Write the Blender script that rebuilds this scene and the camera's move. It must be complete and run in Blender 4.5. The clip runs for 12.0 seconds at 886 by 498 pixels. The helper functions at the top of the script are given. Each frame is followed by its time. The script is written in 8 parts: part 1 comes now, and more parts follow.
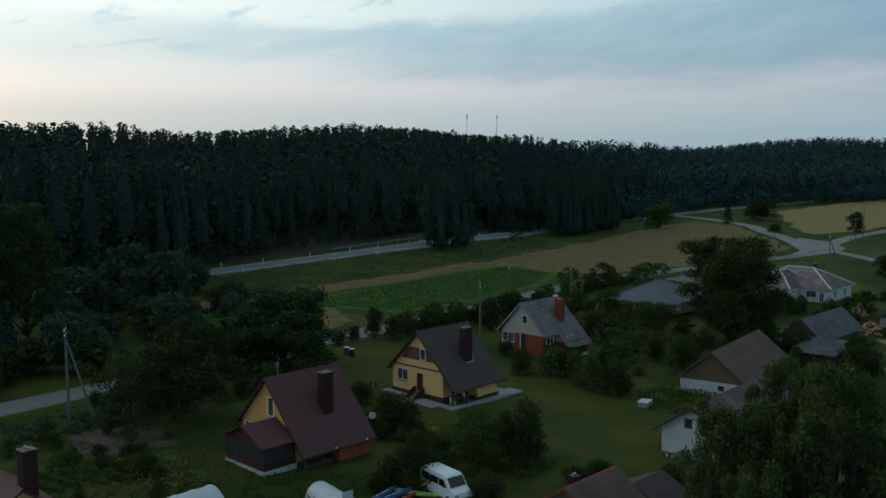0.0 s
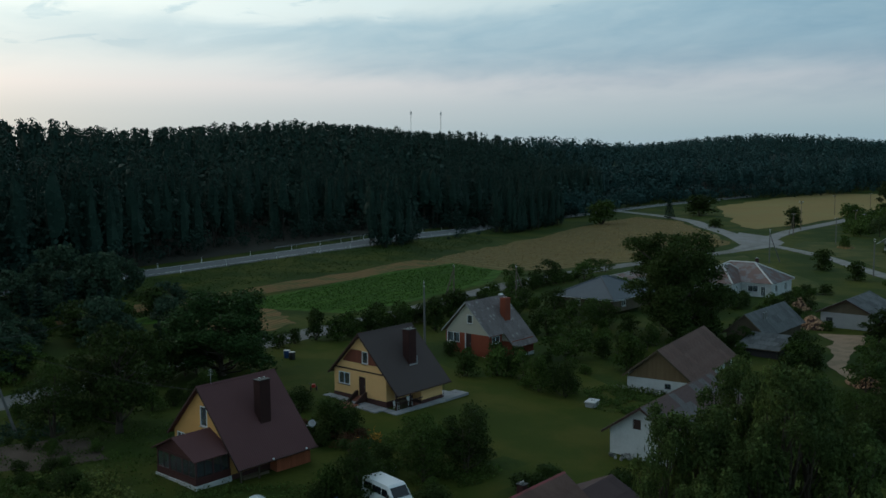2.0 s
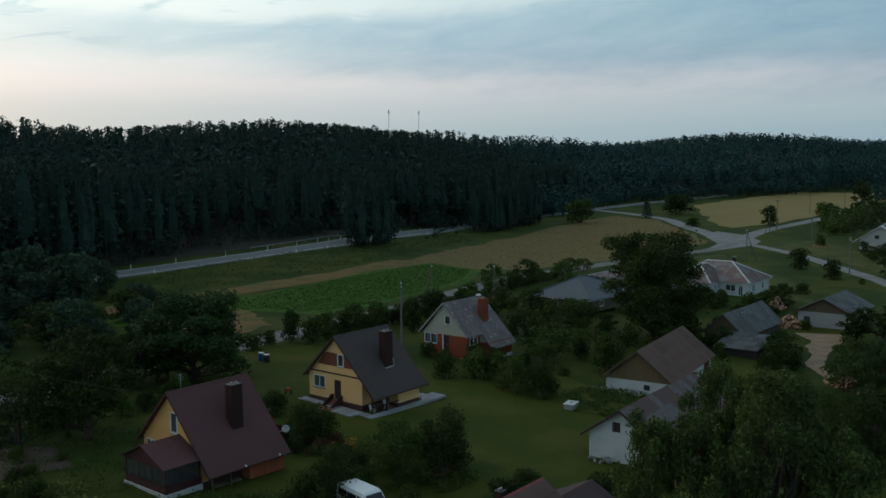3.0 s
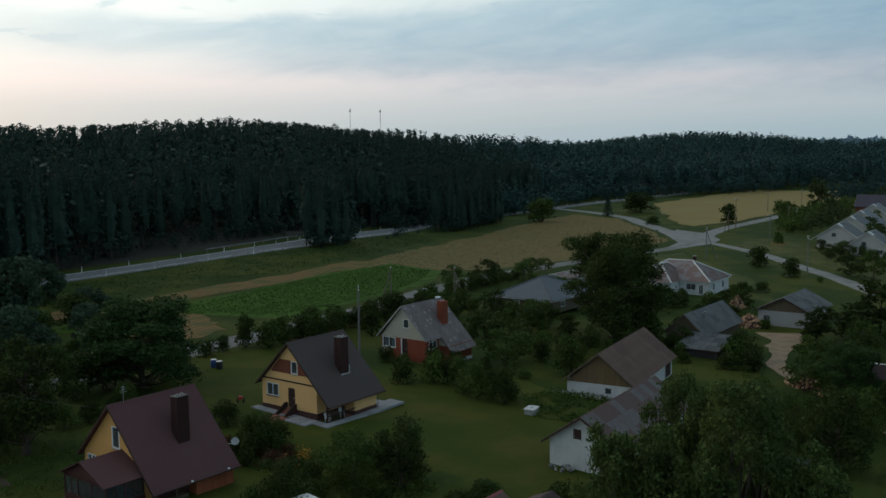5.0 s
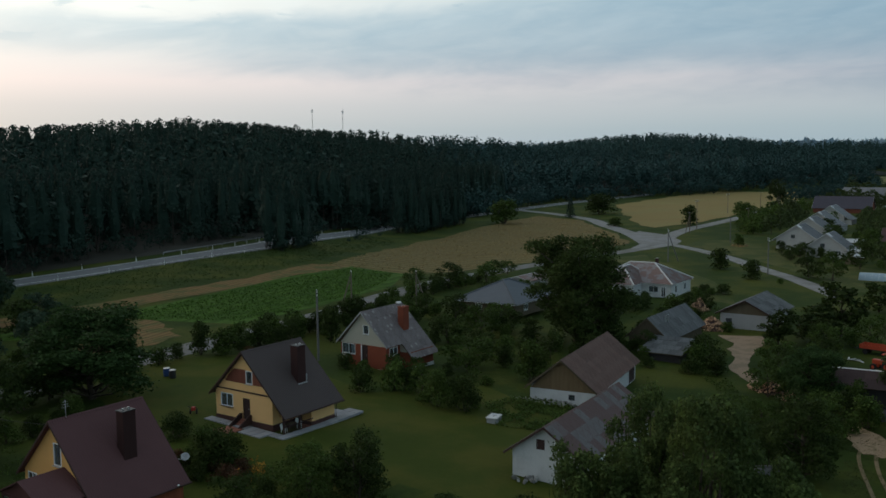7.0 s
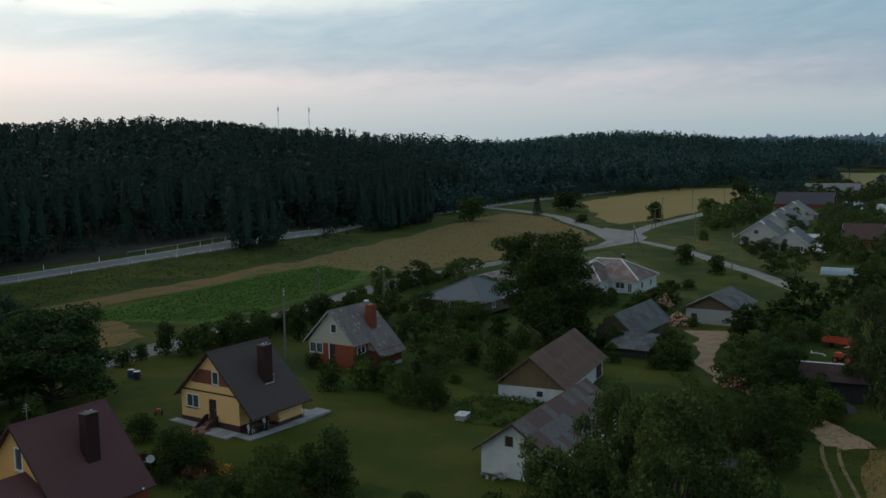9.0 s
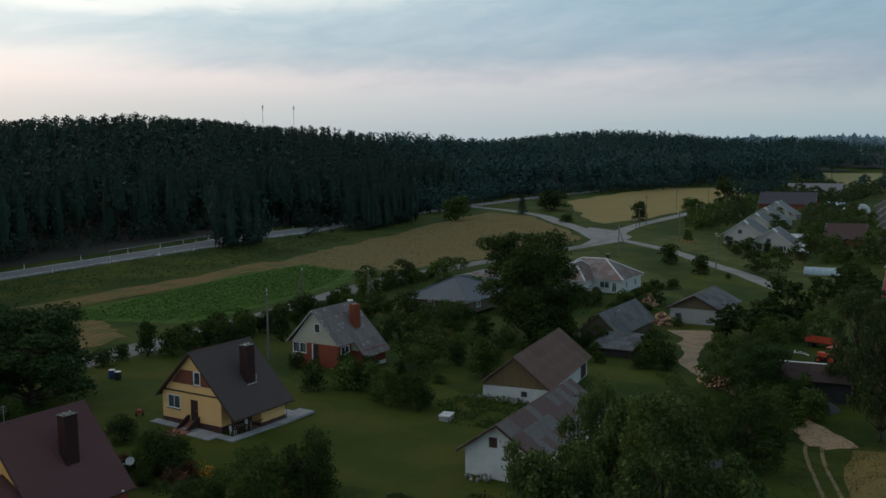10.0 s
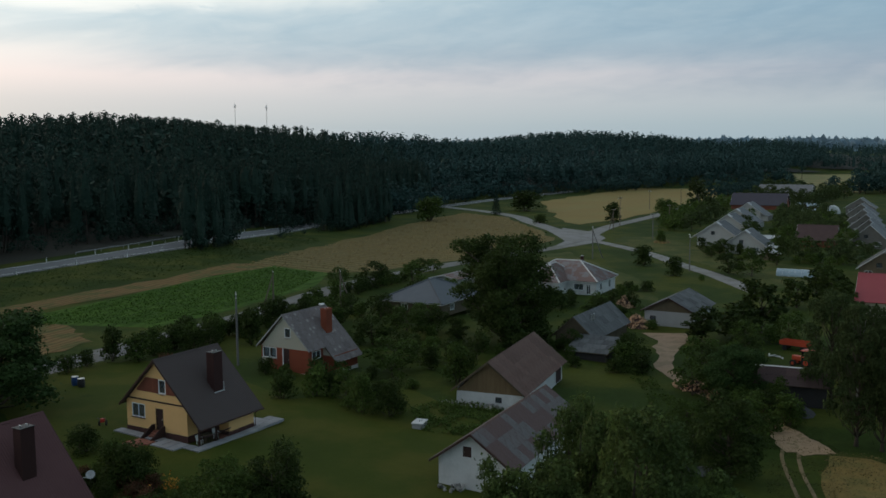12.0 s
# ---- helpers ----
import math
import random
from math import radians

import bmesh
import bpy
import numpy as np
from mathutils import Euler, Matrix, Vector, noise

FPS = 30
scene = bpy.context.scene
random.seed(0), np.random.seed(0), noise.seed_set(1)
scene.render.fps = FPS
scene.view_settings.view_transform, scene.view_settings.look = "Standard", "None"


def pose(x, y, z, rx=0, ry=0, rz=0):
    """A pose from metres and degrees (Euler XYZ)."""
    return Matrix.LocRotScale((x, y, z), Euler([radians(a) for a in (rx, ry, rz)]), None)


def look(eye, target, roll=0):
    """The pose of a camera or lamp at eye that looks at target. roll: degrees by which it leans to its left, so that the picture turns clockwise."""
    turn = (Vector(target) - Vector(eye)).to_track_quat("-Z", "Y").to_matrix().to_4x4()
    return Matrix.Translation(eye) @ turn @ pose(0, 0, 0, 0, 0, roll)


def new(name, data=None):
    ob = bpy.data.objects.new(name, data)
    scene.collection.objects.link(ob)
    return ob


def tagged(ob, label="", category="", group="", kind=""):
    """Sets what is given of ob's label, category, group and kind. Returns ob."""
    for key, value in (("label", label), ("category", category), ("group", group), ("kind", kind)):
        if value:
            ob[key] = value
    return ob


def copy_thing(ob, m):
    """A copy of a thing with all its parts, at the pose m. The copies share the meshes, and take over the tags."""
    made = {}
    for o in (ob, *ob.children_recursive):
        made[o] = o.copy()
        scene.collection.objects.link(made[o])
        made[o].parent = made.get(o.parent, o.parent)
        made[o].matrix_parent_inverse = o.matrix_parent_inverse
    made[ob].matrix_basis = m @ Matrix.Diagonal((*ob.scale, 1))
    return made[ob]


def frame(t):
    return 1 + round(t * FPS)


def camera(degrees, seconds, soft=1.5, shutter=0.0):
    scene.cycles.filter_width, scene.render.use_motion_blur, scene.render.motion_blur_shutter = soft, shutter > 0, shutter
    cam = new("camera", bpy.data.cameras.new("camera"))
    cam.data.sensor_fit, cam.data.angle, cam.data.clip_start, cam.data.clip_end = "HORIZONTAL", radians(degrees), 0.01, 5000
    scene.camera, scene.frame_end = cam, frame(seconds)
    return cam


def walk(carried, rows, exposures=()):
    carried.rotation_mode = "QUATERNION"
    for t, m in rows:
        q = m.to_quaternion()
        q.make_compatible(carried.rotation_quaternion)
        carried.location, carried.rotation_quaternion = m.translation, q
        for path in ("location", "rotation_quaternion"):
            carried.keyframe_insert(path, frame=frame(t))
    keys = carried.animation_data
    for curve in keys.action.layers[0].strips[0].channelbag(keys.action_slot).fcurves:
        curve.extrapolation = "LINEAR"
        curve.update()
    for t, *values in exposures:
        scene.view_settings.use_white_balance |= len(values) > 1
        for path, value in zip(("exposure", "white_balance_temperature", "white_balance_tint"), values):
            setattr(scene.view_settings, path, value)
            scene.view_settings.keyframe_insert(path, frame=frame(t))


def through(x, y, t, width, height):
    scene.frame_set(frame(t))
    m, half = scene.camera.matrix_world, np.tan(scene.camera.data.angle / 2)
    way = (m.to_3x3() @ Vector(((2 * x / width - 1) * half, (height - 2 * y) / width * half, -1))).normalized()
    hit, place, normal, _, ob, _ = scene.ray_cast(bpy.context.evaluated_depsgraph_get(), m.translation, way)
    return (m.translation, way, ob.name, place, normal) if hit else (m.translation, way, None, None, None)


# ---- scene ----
cam = camera(52.5, 12.0, soft=1.6)
PATH = [
    (0, (-1.034, -0.376, 26.044), (0.387, 1.019, 25.859), -0.5),
    (0.5, (-0.552, 0.031, 26.029), (0.892, 1.402, 25.842), -0.5),
    (1, (0.014, 0.467, 26.01), (1.478, 1.816, 25.821), -0.5),
    (1.5, (0.65, 0.942, 25.993), (2.133, 2.27, 25.804), -0.6),
    (2, (1.31, 1.434, 25.988), (2.813, 2.739, 25.795), -0.7),
    (2.5, (1.944, 1.894, 26.0), (3.463, 3.18, 25.805), -0.6),
    (3, (2.545, 2.277, 26.027), (4.079, 3.545, 25.831), -0.7),
    (5, (4.891, 3.381, 26.193), (6.476, 4.584, 25.993), -0.8),
    (5.5, (5.479, 3.728, 26.193), (7.077, 4.914, 25.993), -0.7),
    (6, (6.052, 4.037, 26.211), (7.662, 5.207, 26.01), -0.7),
    (6.5, (6.566, 4.298, 26.276), (8.187, 5.451, 26.074), -0.7),
    (7, (6.964, 4.515, 26.374), (8.597, 5.652, 26.175), -0.7),
    (9, (7.157, 4.582, 26.365), (8.829, 5.659, 26.16), -0.9),
    (9.5, (7.337, 4.656, 26.366), (9.019, 5.719, 26.159), -0.8),
    (10, (7.623, 4.786, 26.387), (9.313, 5.835, 26.179), -0.7),
    (10.5, (7.996, 4.966, 26.437), (9.694, 6.003, 26.228), -0.6),
    (11, (8.412, 5.185, 26.505), (10.117, 6.209, 26.295), -0.6),
    (11.5, (8.841, 5.438, 26.567), (10.554, 6.449, 26.357), -0.6),
    (12, (9.276, 5.726, 26.594), (10.996, 6.725, 26.385), -0.5),
]
EXPOSURES = [(0.0, -0.2, 5900, 1), (3.0, -0.12, 6100, 4), (5.0, 0.02, 6400, 8.5), (7.0, 0.02, 6540, 10.5), (12.0, 0.04, 6540, 11)]
walk(cam, [(t, look(eye, target, roll)) for t, eye, target, roll in PATH], EXPOSURES)

# ---- world and light ----
SUN_TURN = radians(97)      # bearing of the set sun, counted from +x towards +y
SUN_UP = radians(4)


def make_world():
    w = bpy.data.worlds.new("dusk_sky")
    scene.world = w
    w.use_nodes = True
    nt = w.node_tree
    nt.nodes.clear()
    N, L = nt.nodes.new, nt.links.new
    out, bg = N("ShaderNodeOutputWorld"), N("ShaderNodeBackground")
    L(bg.outputs[0], out.inputs[0])
    sky = N("ShaderNodeTexSky")
    sky.sky_type, sky.sun_disc = "NISHITA", False
    sky.sun_elevation, sky.sun_rotation = SUN_UP, radians(90) - SUN_TURN
    sky.air_density, sky.dust_density, sky.ozone_density = 1.0, 1.5, 1.5
    co = N("ShaderNodeTexCoord")
    sep = N("ShaderNodeSeparateXYZ")
    L(co.outputs["Generated"], sep.inputs[0])

    def math_node(op, a, b=None, c=None, clamp=False):
        n = N("ShaderNodeMath")
        n.operation, n.use_clamp = op, clamp
        for i, v in enumerate((a, b, c)):
            if v is None:
                continue
            if isinstance(v, (int, float)):
                n.inputs[i].default_value = v
            else:
                L(v, n.inputs[i])
        return n.outputs[0]

    def mix(fac, a, b, kind="MIX"):
        n = N("ShaderNodeMix")
        n.data_type, n.blend_type = "RGBA", kind
        for sock, v in ((n.inputs[0], fac), (n.inputs[6], a), (n.inputs[7], b)):
            if isinstance(v, tuple):
                sock.default_value = (*v, 1)
            elif isinstance(v, (int, float)):
                sock.default_value = v
            else:
                L(v, sock)
        return n.outputs[2]

    up = sep.outputs[2]
    # how far a direction lies towards the sunset: 1 at it, 0 opposite
    toward = math_node("ADD", math_node("MULTIPLY", sep.outputs[0], math.cos(SUN_TURN)),
                       math_node("MULTIPLY", sep.outputs[1], math.sin(SUN_TURN)))
    toward = math_node("MULTIPLY_ADD", toward, 0.5, 0.5)
    warm = math_node("POWER", math_node("MAXIMUM", toward, 0.0), 2.8)
    ramp = N("ShaderNodeValToRGB")
    L(math_node("MAXIMUM", up, 0.0), ramp.inputs[0])
    stops = list(zip(HEIGHTS, SUNSET_SIDE))
    ramp2 = N("ShaderNodeValToRGB")
    L(math_node("MAXIMUM", up, 0.0), ramp2.inputs[0])
    stops2 = list(zip(HEIGHTS, DARK_SIDE))
    for rp, st in ((ramp, stops), (ramp2, stops2)):
        while len(rp.color_ramp.elements) < len(st):
            rp.color_ramp.elements.new(0.5)
        for e, (p, c) in zip(rp.color_ramp.elements, st):
            e.position, e.color = p, (*c, 1)
    veil = mix(warm, ramp2.outputs[0], ramp.outputs[0])
    # cloud bank: soft lumps drawn out along the horizon, its lower edge sinking away from the sunset
    az = math_node("ARCTAN2", sep.outputs[1], sep.outputs[0])

    def lumps(along, upward, slant, detail, shift):
        co2 = N("ShaderNodeCombineXYZ")
        L(math_node("MULTIPLY_ADD", up, slant, math_node("MULTIPLY_ADD", az, along, shift)), co2.inputs[0])
        L(math_node("MULTIPLY", up, upward), co2.inputs[1])
        n = N("ShaderNodeTexNoise")
        n.inputs["Scale"].default_value, n.inputs["Detail"].default_value = 1.0, detail
        n.inputs["Roughness"].default_value, n.inputs["Distortion"].default_value = 0.58, 0.5
        L(co2.outputs[0], n.inputs["Vector"])
        return n.outputs[0]

    def step(v, lo, hi):
        n = N("ShaderNodeMapRange")
        n.interpolation_type = "SMOOTHSTEP"
        n.inputs[1].default_value, n.inputs[2].default_value = lo, hi
        L(v, n.inputs[0])
        return n.outputs[0]

    big, mid, fine = lumps(3.6, 14, 5, 4, 3.1), lumps(7.0, 26, 8, 5, 7.7), lumps(13.0, 50, 12, 6, 1.3)
    level = math_node("MULTIPLY_ADD", az, -0.045, math_node("ADD", up, 0.0347))
    level = math_node("ADD", level, math_node("MULTIPLY_ADD", big, 0.075, -0.0375))
    level = math_node("ADD", level, math_node("MULTIPLY_ADD", mid, 0.03, -0.015))
    away = step(az, 1.05, 0.25)
    bank = math_node("MULTIPLY", step(level, 0.076, 0.120),
                     math_node("SUBTRACT", 1.0, step(math_node("MULTIPLY_ADD", away, -0.06, level), 0.128, 0.158)))
    bank = math_node("MULTIPLY", bank, math_node("ADD", math_node("MULTIPLY_ADD", fine, 0.7, -0.02), math_node("MULTIPLY", mid, 0.95), clamp=True))
    wisps = math_node("MULTIPLY", step(fine, 0.54, 0.66), math_node("MULTIPLY", step(up, 0.10, 0.13), 0.7))
    streaks = math_node("MULTIPLY", step(mid, 0.46, 0.80), step(up, 0.085, 0.13))
    dk = math_node("MAXIMUM", math_node("MULTIPLY", bank, math_node("MULTIPLY_ADD", step(az, 1.22, 0.80), 0.55, 0.45)), wisps)
    shade = mix(dk, (1.08, 1.06, 1.03), (0.56, 0.70, 0.80))
    shade = mix(math_node("MULTIPLY", streaks, 0.5), shade, (1.12, 1.12, 1.10))
    clouded = mix(1.0, veil, shade, "MULTIPLY")
    nish = N("ShaderNodeVectorMath")
    nish.operation = "SCALE"
    nish.inputs["Scale"].default_value = 0.05
    L(sky.outputs[0], nish.inputs[0])
    L(mix(1.0, clouded, nish.outputs[0], "ADD"), bg.inputs[0])
    bg.inputs[1].default_value = SKY_STRENGTH


SKY_STRENGTH = 1.0
HEIGHTS = (0.0, 0.03, 0.06, 0.085, 0.12, 0.17, 0.35, 1.0)
SUNSET_SIDE = ((0.46, 0.54, 0.63), (0.45, 0.51, 0.58), (0.58, 0.575, 0.63), (0.85, 0.735, 0.745), (0.90, 0.86, 0.84), (1.18, 1.14, 1.04), (0.58, 0.60, 0.61), (0.26, 0.30, 0.34))
DARK_SIDE = ((0.245, 0.37, 0.45), (0.265, 0.385, 0.47), (0.335, 0.41, 0.495), (0.36, 0.41, 0.50), (0.25, 0.37, 0.475), (0.165, 0.315, 0.435), (0.21, 0.31, 0.39), (0.25, 0.30, 0.34))
make_world()
sun_data = bpy.data.lights.new("sun", "SUN")
sun_data.energy, sun_data.angle, sun_data.color = 0.5, radians(40), (1.0, 0.86, 0.74)
sun = new("sun", sun_data)
sun.matrix_world = look((0, 0, 60), (-math.cos(SUN_TURN), -math.sin(SUN_TURN), 60 - math.tan(radians(22))))


# ---- materials ----
def mat(name, base, rough=0.85, var=0.25, scale=1.0, fine=14.0, bump=0.15, metal=0.0, second=None, rand=0.0,
        island=0.0, spec=0.3, stretch=(1, 1, 1), world_space=False, thresh=(0.42, 0.62)):
    """A surface of one base colour with variation at two scales, an optional second colour in patches, and relief."""
    m = bpy.data.materials.new(name)
    m.use_nodes = True
    nt = m.node_tree
    N, L = nt.nodes.new, nt.links.new
    p = nt.nodes["Principled BSDF"]
    p.inputs["Roughness"].default_value, p.inputs["Metallic"].default_value = rough, metal
    p.inputs["Specular IOR Level"].default_value = spec
    if world_space:
        src = N("ShaderNodeNewGeometry").outputs["Position"]
    else:
        src = N("ShaderNodeTexCoord").outputs["Object"]
    mp = N("ShaderNodeMapping")
    mp.inputs["Scale"].default_value = stretch
    L(src, mp.inputs[0])
    n1, n2 = N("ShaderNodeTexNoise"), N("ShaderNodeTexNoise")
    for n, s in ((n1, scale), (n2, fine)):
        n.inputs["Scale"].default_value, n.inputs["Detail"].default_value, n.inputs["Roughness"].default_value = s, 5, 0.6
        L(mp.outputs[0], n.inputs["Vector"])
    col = None
    if second:
        mr = N("ShaderNodeMapRange")
        mr.interpolation_type = "SMOOTHSTEP"
        mr.inputs[1].default_value, mr.inputs[2].default_value = thresh
        L(n1.outputs[0], mr.inputs[0])
        mx = N("ShaderNodeMix")
        mx.data_type = "RGBA"
        mx.inputs[6].default_value, mx.inputs[7].default_value = (*base, 1), (*second, 1)
        L(mr.outputs[0], mx.inputs[0])
        col = mx.outputs[2]
    terms = []
    for n, k in ((n1, var), (n2, var * 0.8)):
        a = N("ShaderNodeMath")
        a.operation = "MULTIPLY_ADD"
        a.inputs[1].default_value, a.inputs[2].default_value = 2.6 * k, 1 - 1.3 * k
        L(n.outputs[0], a.inputs[0])
        terms.append(a.outputs[0])
    if rand:
        a = N("ShaderNodeMath")
        a.operation = "MULTIPLY_ADD"
        a.inputs[1].default_value, a.inputs[2].default_value = 2 * rand, 1 - rand
        L(N("ShaderNodeObjectInfo").outputs["Random"], a.inputs[0])
        terms.append(a.outputs[0])
    if island:
        a = N("ShaderNodeMath")
        a.operation = "MULTIPLY_ADD"
        a.inputs[1].default_value, a.inputs[2].default_value = 2 * island, 1 - island
        L(N("ShaderNodeNewGeometry").outputs["Random Per Island"], a.inputs[0])
        terms.append(a.outputs[0])
    f = terms[0]
    for t in terms[1:]:
        a = N("ShaderNodeMath")
        a.operation = "MULTIPLY"
        L(f, a.inputs[0]), L(t, a.inputs[1])
        f = a.outputs[0]
    sc = N("ShaderNodeVectorMath")
    sc.operation = "SCALE"
    if col:
        L(col, sc.inputs[0])
    else:
        sc.inputs[0].default_value = base
    L(f, sc.inputs["Scale"])
    L(sc.outputs[0], p.inputs["Base Color"])
    if bump:
        b = N("ShaderNodeBump")
        b.inputs["Strength"].default_value, b.inputs["Distance"].default_value = bump, 0.05
        L(n2.outputs[0], b.inputs["Height"])
        L(b.outputs[0], p.inputs["Normal"])
    return m


def leaf_mat(name, base, second, rand=0.18, island=0.45, through=0.32):
    """Leaves: two greens, lighter and darker from leaf to leaf, some light passing through."""
    m = mat(name, base, rough=0.65, var=0.12, scale=0.35, fine=3.0, bump=0, second=second, rand=rand, island=island, spec=0.08)
    nt = m.node_tree
    p = nt.nodes["Principled BSDF"]
    tr = nt.nodes.new("ShaderNodeBsdfTranslucent")
    mx = nt.nodes.new("ShaderNodeMixShader")
    mx.inputs[0].default_value = through
    nt.links.new(p.inputs["Base Color"].links[0].from_socket, tr.inputs[0])
    nt.links.new(p.outputs[0], mx.inputs[1])
    nt.links.new(tr.outputs[0], mx.inputs[2])
    nt.links.new(mx.outputs[0], nt.nodes["Material Output"].inputs[0])
    return m


def glass_mat(name, tint=(0.36, 0.42, 0.45)):
    m = bpy.data.materials.new(name)
    m.use_nodes = True
    p = m.node_tree.nodes["Principled BSDF"]
    p.inputs["Base Color"].default_value = (*tint, 1)
    p.inputs["Roughness"].default_value, p.inputs["Transmission Weight"].default_value = 0.04, 0.9
    p.inputs["IOR"].default_value = 1.45
    return m


def ribbed(m, period, axis="X", strength=0.5):
    """Adds the fine waves of a corrugated or profiled sheet to a material, along the object's own axis."""
    nt = m.node_tree
    p = nt.nodes["Principled BSDF"]
    wv = nt.nodes.new("ShaderNodeTexWave")
    wv.wave_type, wv.bands_direction = "BANDS", axis
    wv.inputs["Scale"].default_value = 0.314 / period
    b = nt.nodes.new("ShaderNodeBump")
    b.inputs["Strength"].default_value, b.inputs["Distance"].default_value = strength, 0.03
    co = nt.nodes.new("ShaderNodeTexCoord")
    nt.links.new(co.outputs["Object"], wv.inputs[0])
    nt.links.new(wv.outputs[1], b.inputs["Height"])
    if p.inputs["Normal"].links:
        nt.links.new(p.inputs["Normal"].links[0].from_socket, b.inputs["Normal"])
    nt.links.new(b.outputs[0], p.inputs["Normal"])
    return m


def spotted(m, colour, scale, size):
    """Adds scattered pale lichen spots to a roof covering."""
    nt = m.node_tree
    p = nt.nodes["Principled BSDF"]
    src = p.inputs["Base Color"].links[0].from_socket
    geo, vo, mr, mx = (nt.nodes.new("ShaderNode" + k) for k in ("NewGeometry", "TexVoronoi", "MapRange", "Mix"))
    vo.inputs["Scale"].default_value, vo.inputs["Randomness"].default_value = scale, 0.6
    mr.interpolation_type = "SMOOTHSTEP"
    mr.inputs[1].default_value, mr.inputs[2].default_value = size, size * 0.35
    mx.data_type = "RGBA"
    mx.inputs[7].default_value = (*colour, 1)
    nt.links.new(geo.outputs["Position"], vo.inputs["Vector"])
    nt.links.new(vo.outputs["Distance"], mr.inputs[0])
    nt.links.new(mr.outputs[0], mx.inputs[0])
    nt.links.new(src, mx.inputs[6])
    nt.links.new(mx.outputs[2], p.inputs["Base Color"])
    return m


def patched(m, colour, lo, hi, amount):
    """Turns some sheets of a roof towards another colour, sheet by sheet."""
    nt = m.node_tree
    p = nt.nodes["Principled BSDF"]
    src = p.inputs["Base Color"].links[0].from_socket
    inf, mr, mx = (nt.nodes.new("ShaderNode" + k) for k in ("ObjectInfo", "MapRange", "Mix"))
    mr.interpolation_type = "SMOOTHSTEP"
    mr.inputs[1].default_value, mr.inputs[2].default_value, mr.inputs[4].default_value = lo, hi, amount
    mx.data_type = "RGBA"
    mx.inputs[7].default_value = (*colour, 1)
    nt.links.new(inf.outputs["Random"], mr.inputs[0])
    nt.links.new(mr.outputs[0], mx.inputs[0])
    nt.links.new(src, mx.inputs[6])
    nt.links.new(mx.outputs[2], p.inputs["Base Color"])
    return m


